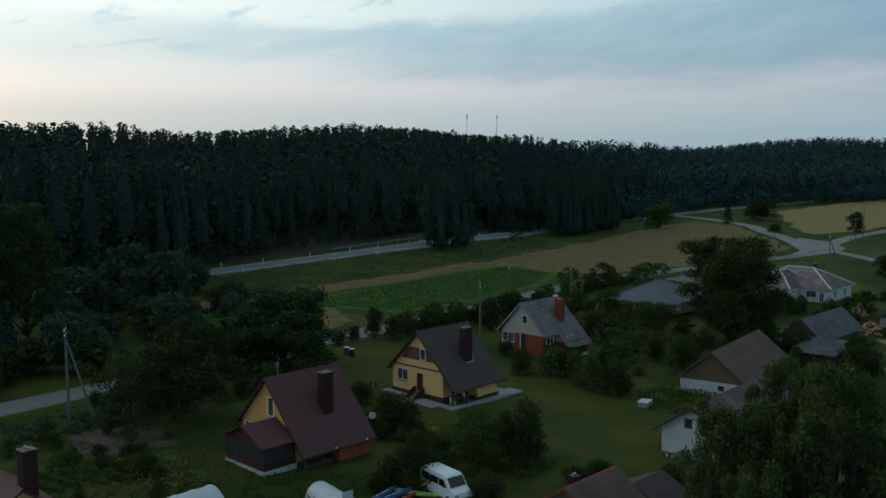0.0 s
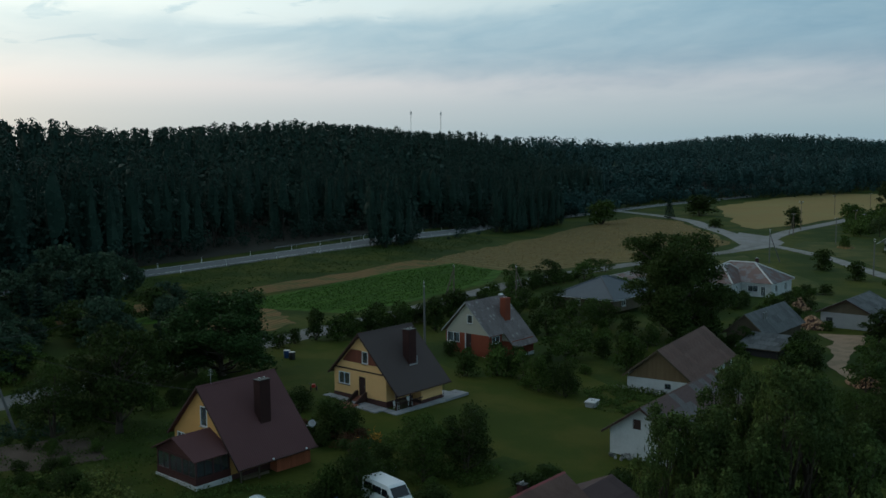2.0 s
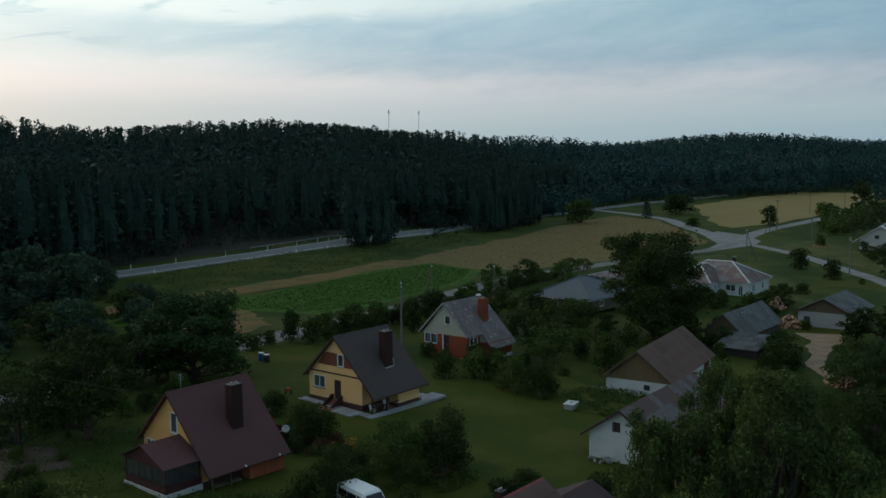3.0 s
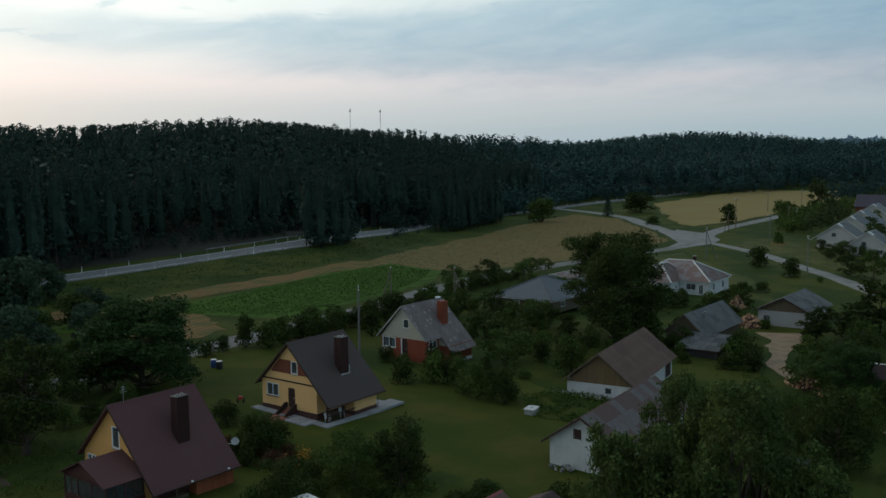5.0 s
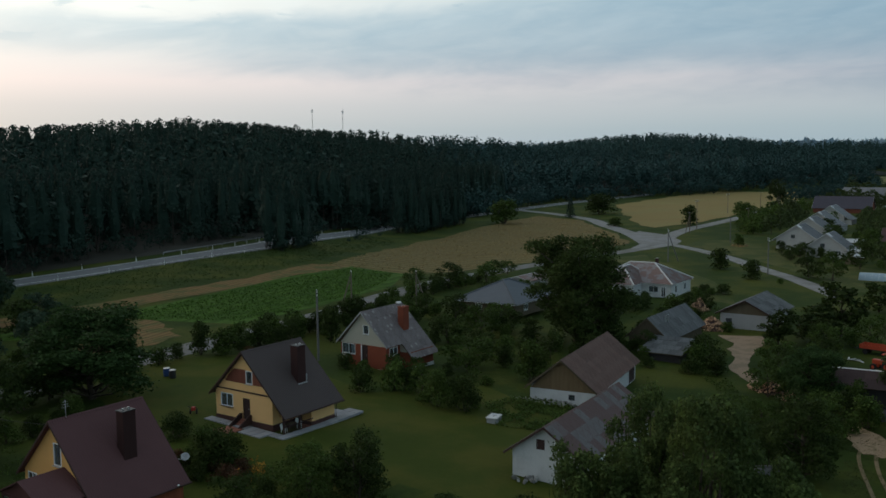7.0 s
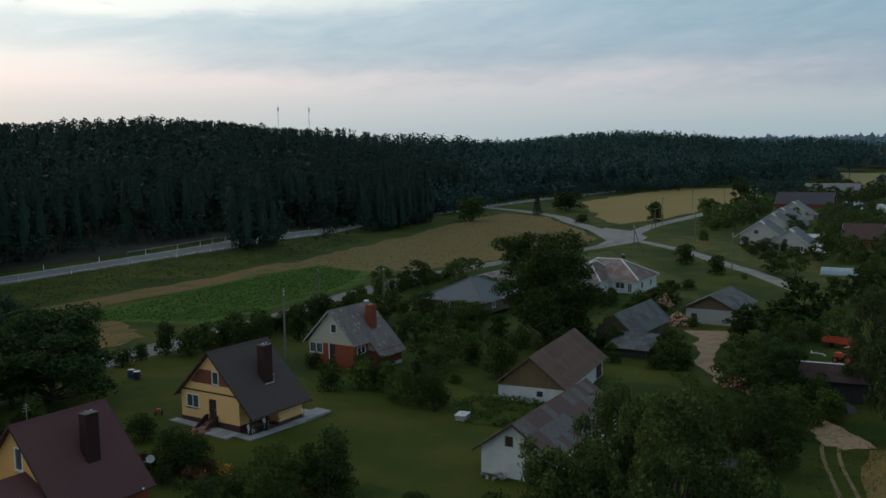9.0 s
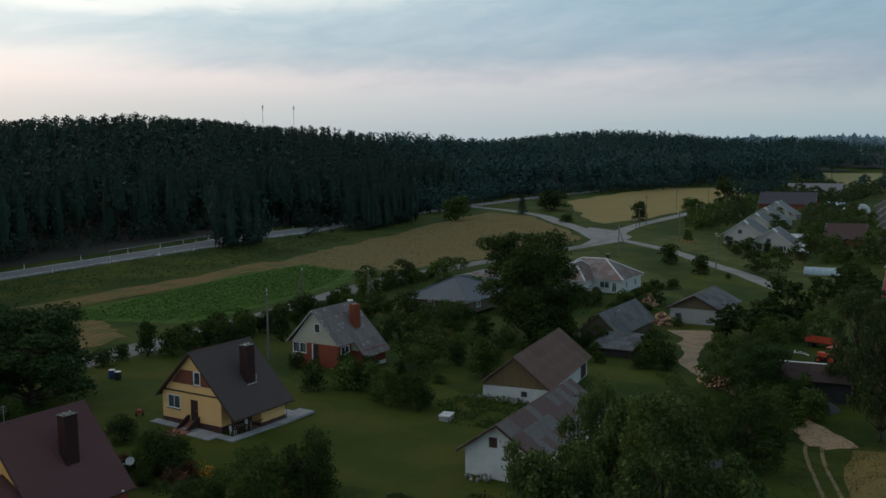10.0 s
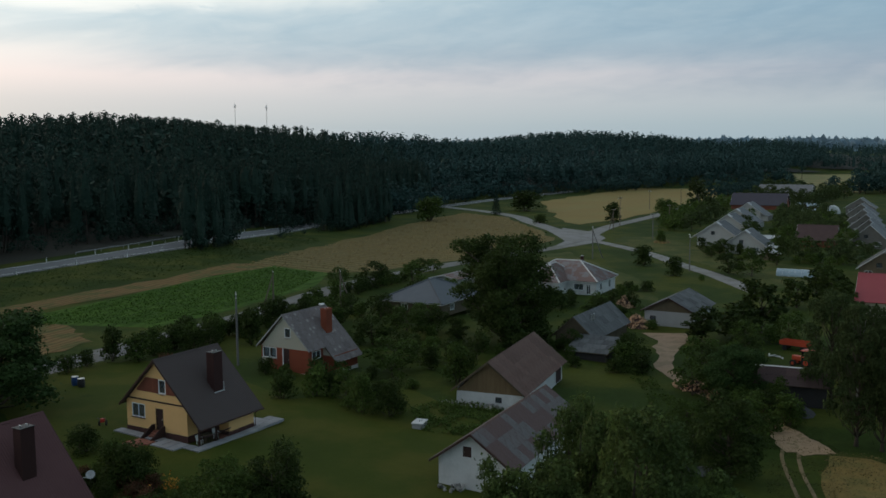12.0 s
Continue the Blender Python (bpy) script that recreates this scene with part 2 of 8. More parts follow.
M = {
    "meadow": mat("meadow_grass", (0.034, 0.056, 0.011), var=0.34, scale=0.07, fine=1.7, bump=0.6, second=(0.058, 0.068, 0.013), world_space=True, spec=0.05),
    "lawn": mat("mown_lawn", (0.049, 0.067, 0.011), var=0.2, scale=0.12, fine=5.0, bump=0.4, second=(0.068, 0.073, 0.014), world_space=True, spec=0.05),
    "stubble": mat("stubble_field", (0.165, 0.125, 0.050), var=0.22, scale=0.05, fine=1.2, bump=0.5, second=(0.148, 0.118, 0.048), world_space=True, spec=0.05),
    "straw": mat("dry_grass_strip", (0.19, 0.12, 0.052), var=0.3, scale=0.25, fine=3.0, bump=0.4, second=(0.10, 0.095, 0.035), world_space=True, spec=0.05),
    "crop": mat("green_crop", (0.044, 0.094, 0.013), var=0.25, scale=0.25, fine=1.6, bump=0.6, second=(0.056, 0.108, 0.016), world_space=True, spec=0.05),
    "wheat": mat("ripe_grain", (0.265, 0.198, 0.078), var=0.18, scale=0.03, fine=0.9, bump=0.4, second=(0.235, 0.19, 0.075), world_space=True, spec=0.05),
    "wheat_pale": mat("pale_unripe_grain", (0.20, 0.20, 0.085), var=0.16, scale=0.02, fine=0.6, bump=0.4, second=(0.26, 0.21, 0.10), world_space=True, spec=0.05),
    "soil": mat("garden_soil", (0.075, 0.055, 0.04), var=0.35, scale=0.8, fine=6, bump=0.7, world_space=True),
    "forest_floor": mat("forest_floor", (0.022, 0.022, 0.014), var=0.3, scale=0.2, fine=2, world_space=True),
    "asphalt": mat("old_asphalt", (0.155, 0.16, 0.163), rough=0.8, var=0.12, scale=0.15, fine=5, bump=0.1, world_space=True, second=(0.13, 0.135, 0.14)),
    "gravel": mat("pale_gravel", (0.245, 0.24, 0.235), var=0.25, scale=0.22, fine=4, bump=0.3, world_space=True, second=(0.17, 0.165, 0.15)),
    "sand": mat("sandy_track", (0.34, 0.23, 0.145), var=0.25, scale=0.5, fine=5, bump=0.3, world_space=True, second=(0.22, 0.16, 0.095)),
    "street": mat("worn_village_street", (0.175, 0.175, 0.17), var=0.25, scale=0.4, fine=5, bump=0.3, world_space=True, second=(0.13, 0.125, 0.105)),
    "track_sand": mat("trodden_sand", (0.42, 0.285, 0.175), var=0.3, scale=0.8, fine=4, bump=0.4, world_space=True, second=(0.19, 0.145, 0.075), thresh=(0.50, 0.66), spec=0.1),
    "rut": mat("worn_sandy_rut", (0.24, 0.175, 0.10), var=0.3, scale=1.1, fine=5, bump=0.4, world_space=True, second=(0.12, 0.10, 0.045), thresh=(0.40, 0.72), spec=0.1),
    "dry_meadow": mat("dry_unmown_grass", (0.245, 0.172, 0.060), var=0.3, scale=0.3, fine=3.5, bump=0.5, second=(0.155, 0.13, 0.045), world_space=True, spec=0.05),
    # gravel heap: the shade it lies in is put into the dark base colour
    "shaded_gravel": mat("gravel_darkened_for_shade", (0.055, 0.055, 0.057), var=0.25, scale=1.2, fine=9, bump=0.5),
    "ochre": mat("ochre_yellow_render", (0.64, 0.35, 0.115), rough=0.9, var=0.12, scale=0.6, fine=9, bump=0.15),
    "porch_wood": mat("dark_red_brown_stain", (0.072, 0.027, 0.024), rough=0.7, var=0.2, scale=1, fine=10, rand=0.15),
    "verge": mat("mown_meadow", (0.060, 0.078, 0.022), var=0.25, scale=0.12, fine=2.0, bump=0.4, second=(0.092, 0.092, 0.030), world_space=True, spec=0.05),
    "slate_brown": ribbed(mat("mottled_brown_grey_fibre_cement", (0.185, 0.16, 0.155), rough=0.9, var=0.26, scale=1.6, fine=8, bump=0.3, rand=0.14, second=(0.14, 0.118, 0.114)), 0.15),
    "slate_far": mat("weathered_dark_grey_roof", (0.185, 0.19, 0.195), rough=0.9, var=0.2, scale=0.8, fine=5, rand=0.2, second=(0.13, 0.135, 0.138)),
    "line": mat("road_marking", (0.75, 0.75, 0.73), var=0.12, world_space=True),
    "bark": mat("brown_bark", (0.07, 0.055, 0.04), var=0.35, scale=2, fine=14, bump=0.8, stretch=(1, 1, 0.25)),
    "birch_bark": mat("pale_bark", (0.22, 0.21, 0.19), var=0.4, scale=3, fine=10, bump=0.5, stretch=(1, 1, 2)),
    "pine_bark": mat("pine_bark", (0.05, 0.038, 0.03), var=0.3, scale=1, fine=8),
    "leaf_oak": leaf_mat("dark_oak_leaves", (0.037, 0.058, 0.015), (0.049, 0.072, 0.019), island=0.35),
    "leaf_maple": leaf_mat("maple_leaves", (0.042, 0.080, 0.024), (0.056, 0.098, 0.030), island=0.35),
    "leaf_mid": leaf_mat("fruit_tree_leaves", (0.060, 0.098, 0.022), (0.080, 0.118, 0.027), island=0.38),
    "leaf_light": leaf_mat("willow_leaves", (0.070, 0.104, 0.031), (0.106, 0.143, 0.039), island=0.42),
    "leaf_birch": leaf_mat("birch_leaves", (0.052, 0.076, 0.027), (0.066, 0.090, 0.033), island=0.35),
    "leaf_grey": leaf_mat("grey_willow_leaves", (0.046, 0.078, 0.047), (0.058, 0.092, 0.055), island=0.3),
    "leaf_yellow": leaf_mat("yellow_green_leaves", (0.13, 0.15, 0.04), (0.09, 0.12, 0.04)),
    "leaf_red": leaf_mat("red_brown_leaves", (0.13, 0.06, 0.035), (0.08, 0.065, 0.035)),
    "leaf_pine": leaf_mat("pine_needles", (0.022, 0.045, 0.033), (0.026, 0.050, 0.036), rand=0.0, island=0.05, through=0.04),
    # aerial haze over the far woods is put into this bluish green
    "leaf_far_hazed": leaf_mat("far_wood_leaves_hazed", (0.033, 0.069, 0.062), (0.038, 0.077, 0.069), rand=0.0, island=0.04, through=0.06),
    # stronger haze put into the colour: pale blue in place of leaf green
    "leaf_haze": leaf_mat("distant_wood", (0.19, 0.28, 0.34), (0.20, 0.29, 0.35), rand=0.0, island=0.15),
    "roof_brown": ribbed(mat("brown_red_profiled_metal", (0.110, 0.052, 0.052), rough=0.65, var=0.09, scale=0.5, fine=9, bump=0.05, spec=0.15), 0.2),
    "roof_dark": ribbed(mat("dark_brown_profiled_metal", (0.078, 0.060, 0.056), rough=0.65, var=0.09, scale=0.5, fine=9, bump=0.05, spec=0.15), 0.2),
    "slate_grey": ribbed(mat("weathered_fibre_cement", (0.23, 0.215, 0.205), rough=0.9, var=0.22, scale=1.3, fine=9, bump=0.3, rand=0.22, second=(0.13, 0.13, 0.12)), 0.15),
    "slate_rust": ribbed(mat("rust_stained_fibre_cement", (0.150, 0.092, 0.074), rough=0.9, var=0.24, scale=0.8, fine=8, bump=0.3, rand=0.12, second=(0.112, 0.064, 0.052)), 0.15),
    "slate_mix": ribbed(patched(mat("patched_grey_fibre_cement", (0.165, 0.152, 0.15), rough=0.9, var=0.26, scale=1.4, fine=7, bump=0.3, rand=0.10, second=(0.125, 0.105, 0.10)), (0.115, 0.068, 0.060), 0.25, 0.6, 0.85), 0.15),
    "slate_dark": ribbed(mat("dark_fibre_cement", (0.135, 0.138, 0.138), rough=0.9, var=0.3, scale=1.0, fine=8, bump=0.3, rand=0.25, second=(0.088, 0.092, 0.092), stretch=(1.6, 0.5, 1)), 0.15),
    "sheet_blue": mat("grey_blue_sheet_roof", (0.098, 0.110, 0.124), rough=0.6, var=0.12, scale=0.8, fine=7, bump=0.1, rand=0.15),
    "sheet_white": mat("weathered_grey_sheet_roof", (0.21, 0.195, 0.192), rough=0.85, var=0.22, scale=0.45, fine=5, bump=0.2, rand=0.2, second=(0.165, 0.108, 0.095), thresh=(0.40, 0.54)),
    "ridge_white": mat("white_ridge_cap", (0.60, 0.60, 0.59), rough=0.6, var=0.15),
    "roof_red": mat("red_sheet_roof", (0.30, 0.062, 0.07), rough=0.55, var=0.1, scale=0.6, fine=8, bump=0.05),
    "roof_purple": mat("grey_purple_roof", (0.062, 0.058, 0.074), rough=0.8, var=0.12, scale=0.3, fine=5, rand=0.1),
    "roof_maroon": mat("dark_red_brown_roof", (0.072, 0.045, 0.043), rough=0.8, var=0.2, scale=0.5, fine=5, rand=0.15),
    "yellow": mat("yellow_render", (0.82, 0.50, 0.215), rough=0.9, var=0.08, scale=0.7, fine=12, bump=0.1),
    "orange": mat("orange_red_boards", (0.38, 0.115, 0.055), rough=0.8, var=0.12, scale=0.8, fine=10, rand=0.12),
    "redbrown": mat("red_brown_boards", (0.20, 0.065, 0.04), rough=0.8, var=0.12, scale=0.8, fine=10, rand=0.12),
    "brick": mat("red_brick_wall", (0.225, 0.058, 0.030), rough=0.9, var=0.14, scale=0.8, fine=16, bump=0.2, rand=0.12),
    "plinth": mat("dark_red_plinth", (0.085, 0.04, 0.035), rough=0.85, var=0.15, scale=0.8),
    "dark_wood": mat("dark_brown_boards", (0.055, 0.03, 0.026), rough=0.8, var=0.2, scale=1, fine=10, rand=0.2),
    "old_wood": mat("weathered_brown_boards", (0.12, 0.095, 0.062), rough=0.9, var=0.25, scale=1, fine=10, rand=0.25, stretch=(1, 1, 0.2)),
    "black_wood": mat("tarred_boards", (0.035, 0.032, 0.032), rough=0.85, var=0.25, scale=1, fine=10, rand=0.25),
    "white_wall": mat("whitewashed_wall", (0.62, 0.62, 0.61), rough=0.9, var=0.14, scale=0.6, fine=7, bump=0.2, second=(0.52, 0.52, 0.51)),
    "far_wall": mat("dull_grey_render", (0.43, 0.425, 0.41), rough=0.9, var=0.14, scale=0.5, fine=5),
    "barn_wood": mat("brown_barn_boards", (0.16, 0.108, 0.058), rough=0.9, var=0.3, scale=1, fine=10, rand=0.2, stretch=(3, 3, 0.2)),
    "rubble": mat("pale_rubble", (0.28, 0.275, 0.26), rough=0.95, var=0.3, scale=2, fine=9, bump=0.4, rand=0.35),
    "row_wall": mat("grey_brown_boards", (0.17, 0.16, 0.145), rough=0.9, var=0.2, scale=0.7, fine=6, rand=0.15),
    "grey_wall": mat("grey_block_wall", (0.36, 0.36, 0.36), rough=0.9, var=0.12, scale=0.7, fine=7, bump=0.2, rand=0.1),
    "beige_wall": mat("pale_beige_boards", (0.46, 0.43, 0.35), rough=0.85, var=0.07, scale=0.5, fine=9, rand=0.05),
    "white": mat("white_paint", (0.78, 0.78, 0.76), rough=0.5, var=0.05),
    "concrete": mat("pale_concrete", (0.36, 0.36, 0.36), rough=0.9, var=0.15, scale=0.8, fine=6, bump=0.2, rand=0.1),
    "chimney": mat("dark_brown_chimney_cladding", (0.048, 0.024, 0.022), rough=0.8, var=0.12, rand=0.1, spec=0.1),
    "rail": mat("dull_galvanised_rail", (0.30, 0.31, 0.32), rough=0.6, var=0.15, metal=0.3),
    "zinc": mat("galvanised_sheet", (0.5, 0.5, 0.5), rough=0.35, var=0.12, metal=0.9),
    "pole": mat("weathered_concrete_pole", (0.15, 0.145, 0.14), rough=0.9, var=0.2, scale=2),
    "pole_wood": mat("weathered_wooden_pole", (0.16, 0.13, 0.10), rough=0.9, var=0.25, scale=2, stretch=(1, 1, 0.2)),
    "dark": mat("dark_metal", (0.03, 0.03, 0.03), rough=0.5, var=0.1),
    "rubber": mat("black_rubber", (0.02, 0.02, 0.02), rough=0.8, var=0.1),
    "film": mat("milky_greenhouse_film", (0.55, 0.60, 0.62), rough=0.35, var=0.08, scale=0.6),
    "film_blue": mat("pale_blue_greenhouse_film", (0.34, 0.44, 0.50), rough=0.3, var=0.08, scale=0.6),
    "logs": mat("split_firewood", (0.42, 0.26, 0.16), rough=0.9, var=0.25, scale=3, fine=16, rand=0.65),
    "van": mat("white_van_paint", (0.84, 0.85, 0.85), rough=0.25, var=0.03, spec=0.5),
    "tractor": mat("orange_red_paint", (0.48, 0.075, 0.035), rough=0.4, var=0.1),
    "blue": mat("blue_plastic", (0.03, 0.08, 0.22), rough=0.5, var=0.08),
    "red": mat("red_plastic", (0.40, 0.04, 0.03), rough=0.45, var=0.08),
    "lime": mat("lime_green_plastic", (0.35, 0.5, 0.10), rough=0.45, var=0.08),
    "curtain": mat("white_curtain", (0.6, 0.63, 0.63), rough=0.9, var=0.12, scale=3, stretch=(1, 1, 0.1)),
    "leaf_crop": leaf_mat("crop_leaves", (0.048, 0.10, 0.016), (0.060, 0.115, 0.018), rand=0.0, island=0.3),
    "leaf_verge": leaf_mat("verge_grass", (0.058, 0.072, 0.024), (0.078, 0.082, 0.030), rand=0.0, island=0.35),
    "straw_leaf": leaf_mat("pale_straw", (0.34, 0.25, 0.12), (0.27, 0.20, 0.09), rand=0.0, island=0.3),
    "leaf_dry": leaf_mat("dry_stalks", (0.20, 0.155, 0.07), (0.14, 0.125, 0.05), rand=0.0, island=0.35),
    "flower": leaf_mat("orange_flowers", (0.55, 0.20, 0.03), (0.5, 0.3, 0.06)),
    "flower_white": leaf_mat("white_flowers", (0.6, 0.6, 0.58), (0.55, 0.5, 0.5)),
    "paving": mat("grey_paving_slab", (0.28, 0.285, 0.30), rough=0.85, var=0.1, scale=1, fine=8, rand=0.16),
    "paving_red": mat("red_paving_slab", (0.28, 0.11, 0.075), rough=0.85, var=0.1, scale=1, fine=8, rand=0.16),
    "glass": glass_mat("window_glass"),
}


def row_tint(m, angle, period, strength):
    """Adds the parallel rows that machines leave in a field, as lighter and darker lines."""
    nt = m.node_tree
    p = nt.nodes["Principled BSDF"]
    src = p.inputs["Base Color"].links[0].from_socket
    geo, mp, wv = nt.nodes.new("ShaderNodeNewGeometry"), nt.nodes.new("ShaderNodeMapping"), nt.nodes.new("ShaderNodeTexWave")
    mp.inputs["Rotation"].default_value = (0, 0, radians(-angle))
    wv.wave_type, wv.bands_direction = "BANDS", "Y"
    wv.inputs["Scale"].default_value, wv.inputs["Distortion"].default_value = 0.314 / period, 6.0
    wv.inputs["Detail"].default_value, wv.inputs["Detail Scale"].default_value = 3.0, 0.6
    mr, sc = nt.nodes.new("ShaderNodeMapRange"), nt.nodes.new("ShaderNodeVectorMath")
    mr.inputs[3].default_value, mr.inputs[4].default_value = 1 - strength, 1 + strength
    sc.operation = "SCALE"
    nt.links.new(geo.outputs["Position"], mp.inputs[0])
    nt.links.new(mp.outputs[0], wv.inputs[0])
    nt.links.new(wv.outputs[1], mr.inputs[0])
    nt.links.new(src, sc.inputs[0])
    nt.links.new(mr.outputs[0], sc.inputs["Scale"])
    nt.links.new(sc.outputs[0], p.inputs["Base Color"])


spotted(M["slate_brown"], (0.30, 0.28, 0.26), 1.15, 0.36)
row_tint(M["stubble"], 113, 4.4, 0.28)
row_tint(M["straw"], 12, 1.3, 0.2)
row_tint(M["crop"], 14, 2.2, 0.15)


# ---- builders ----
def smooth(v, a, b):
    t = np.clip((np.asarray(v, float) - a) / (b - a), 0, 1)
    return t * t * (3 - 2 * t)


def wood_depth(x, y):
    """How far a place lies behind the edge of the woods, in metres."""
    q1 = (x - 120) * -0.243 + (y - 193) * 0.97
    q2 = (x - 520) * 0.316 + (y - 292) * 0.949
    return np.maximum(q1, np.minimum(q2, y - 140))


def ground_z(x, y):
    """The height of the ground: it falls gently towards the far village and rises under the woods."""
    x, y = np.asarray(x, float), np.asarray(y, float)
    r, d = (x - y) / 2 ** 0.5, (x + y) / 2 ** 0.5
    z = 0.9 - 4.2 * smooth(r, -20, 70) + 3 * smooth(d, 150, 270) * smooth(-r, -60, 30)
    z = z + (10.0 + 7.0 * (1 - smooth(x, 480, 860)) - 5.0 * (1 - smooth(x, 80, 330))) * smooth(wood_depth(x, y), 8, 130)
    z = z - 0.6 * np.exp(-(((x - 48) / 11) ** 2 + ((y - 53) / 11) ** 2))
    z = z + 5.0 * smooth(x, 760, 1000) * smooth(wood_depth(x, y), 40, 220) + 19.0 * smooth(x, 1280, 1560)
    z = z + 18.5 * np.exp(-(((x - 950) / 190) ** 2 + ((y - 375) / 160) ** 2))
    z = z + 10.0 * np.exp(-(((x - 590) / 130) ** 2 + ((y - 415) / 100) ** 2))
    return z


def gz(x, y):
    return float(ground_z(x, y))


def mesh_object(name, verts, faces, material, parent=None, smooth_shade=False):
    me = bpy.data.meshes.new(name)
    me.from_pydata([tuple(v) for v in verts], [], [tuple(f) for f in faces])
    me.update()
    me.materials.append(material)
    if smooth_shade:
        me.polygons.foreach_set("use_smooth", [True] * len(me.polygons))
    ob = new(name, me)
    if parent:
        ob.parent = parent
    return ob


def quads_object(name, verts, material, parent=None, mats=None, mat_index=None):
    """One mesh of loose quads from an array of n x 4 x 3 places."""
    n = len(verts)
    me = bpy.data.meshes.new(name)
    me.vertices.add(n * 4)
    me.vertices.foreach_set("co", np.ascontiguousarray(verts, dtype=np.float32).ravel())
    me.loops.add(n * 4)
    me.loops.foreach_set("vertex_index", np.arange(n * 4, dtype=np.int32))
    me.polygons.add(n)
    me.polygons.foreach_set("loop_start", np.arange(0, n * 4, 4, dtype=np.int32))
    for m in (mats or [material]):
        me.materials.append(m)
    if mat_index is not None:
        me.polygons.foreach_set("material_index", np.asarray(mat_index, dtype=np.int32))
    me.update(calc_edges=True)
    ob = new(name, me)
    if parent:
        ob.parent = parent
    return ob


def part(name, bm, material, parent=None, label="", smooth_shade=False):
    me = bpy.data.meshes.new(name)
    bmesh.ops.recalc_face_normals(bm, faces=bm.faces)
    bm.to_mesh(me)
    bm.free()
    me.materials.append(material)
    if smooth_shade:
        for p in me.polygons:
            p.use_smooth = True
    ob = new(name, me)
    if parent:
        ob.parent = parent
    return tagged(ob, label) if label else ob


def empty(name, m, label, category, group="", kind=""):
    ob = new(name)
    ob.empty_display_size = 0.3
    ob.matrix_basis = m
    return tagged(ob, label, category, group, kind)


def box(bm, x0, x1, y0, y1, z0, z1, m=None, bevel=0.0):
    vs = [bm.verts.new(v) for v in ((x0, y0, z0), (x1, y0, z0), (x1, y1, z0), (x0, y1, z0), (x0, y0, z1), (x1, y0, z1), (x1, y1, z1), (x0, y1, z1))]
    fs = [bm.faces.new([vs[i] for i in f]) for f in ((0, 3, 2, 1), (4, 5, 6, 7), (0, 1, 5, 4), (1, 2, 6, 5), (2, 3, 7, 6), (3, 0, 4, 7))]
    if bevel:
        es = list({e for f in fs for e in f.edges})
        r = bmesh.ops.bevel(bm, geom=es, offset=bevel, segments=2, affect="EDGES", profile=0.5)
        vs = list({v for f in r["faces"] for v in f.verts} | {v for v in vs if v.is_valid})
    if m is not None:
        bmesh.ops.transform(bm, matrix=m, verts=[v for v in vs if v.is_valid])
    return bm


def boxes(*dims, bevel=0.0):
    bm = bmesh.new()
    for d in dims:
        box(bm, *d, bevel=bevel)
    return bm


def tube(bm, pts, radii, sides=8, cap=True):
    """A tapered round bar along a line of places."""
    pts = [Vector(p) for p in pts]
    rings = []
    for i, p in enumerate(pts):
        d = (pts[min(i + 1, len(pts) - 1)] - pts[max(i - 1, 0)]).normalized()
        a = d.orthogonal().normalized() if abs(d.z) < 0.95 else Vector((1, 0, 0))
        a = (a - d * a.dot(d)).normalized()
        b = d.cross(a)
        r = radii[i] if isinstance(radii, (list, tuple)) else radii
        rings.append([bm.verts.new(p + (a * math.cos(k * math.tau / sides) + b * math.sin(k * math.tau / sides)) * r) for k in range(sides)])
    for u, w in zip(rings, rings[1:]):
        for k in range(sides):
            bm.faces.new((u[k], u[(k + 1) % sides], w[(k + 1) % sides], w[k]))
    if cap:
        bm.faces.new(rings[0][::-1])
        bm.faces.new(rings[-1])
    return bm


def slab(bm, corners, thick):
    """A flat piece between three or more corners, thickened downwards along its normal."""
    c = [Vector(p) for p in corners]
    n = (c[1] - c[0]).cross(c[-1] - c[0]).normalized()
    if n.z < 0:
        n = -n
    top = [bm.verts.new(p) for p in c]
    low = [bm.verts.new(p - n * thick) for p in c]
    bm.faces.new(top)
    bm.faces.new(low[::-1])
    for i in range(len(c)):
        j = (i + 1) % len(c)
        bm.faces.new((top[i], low[i], low[j], top[j]))
    return bm


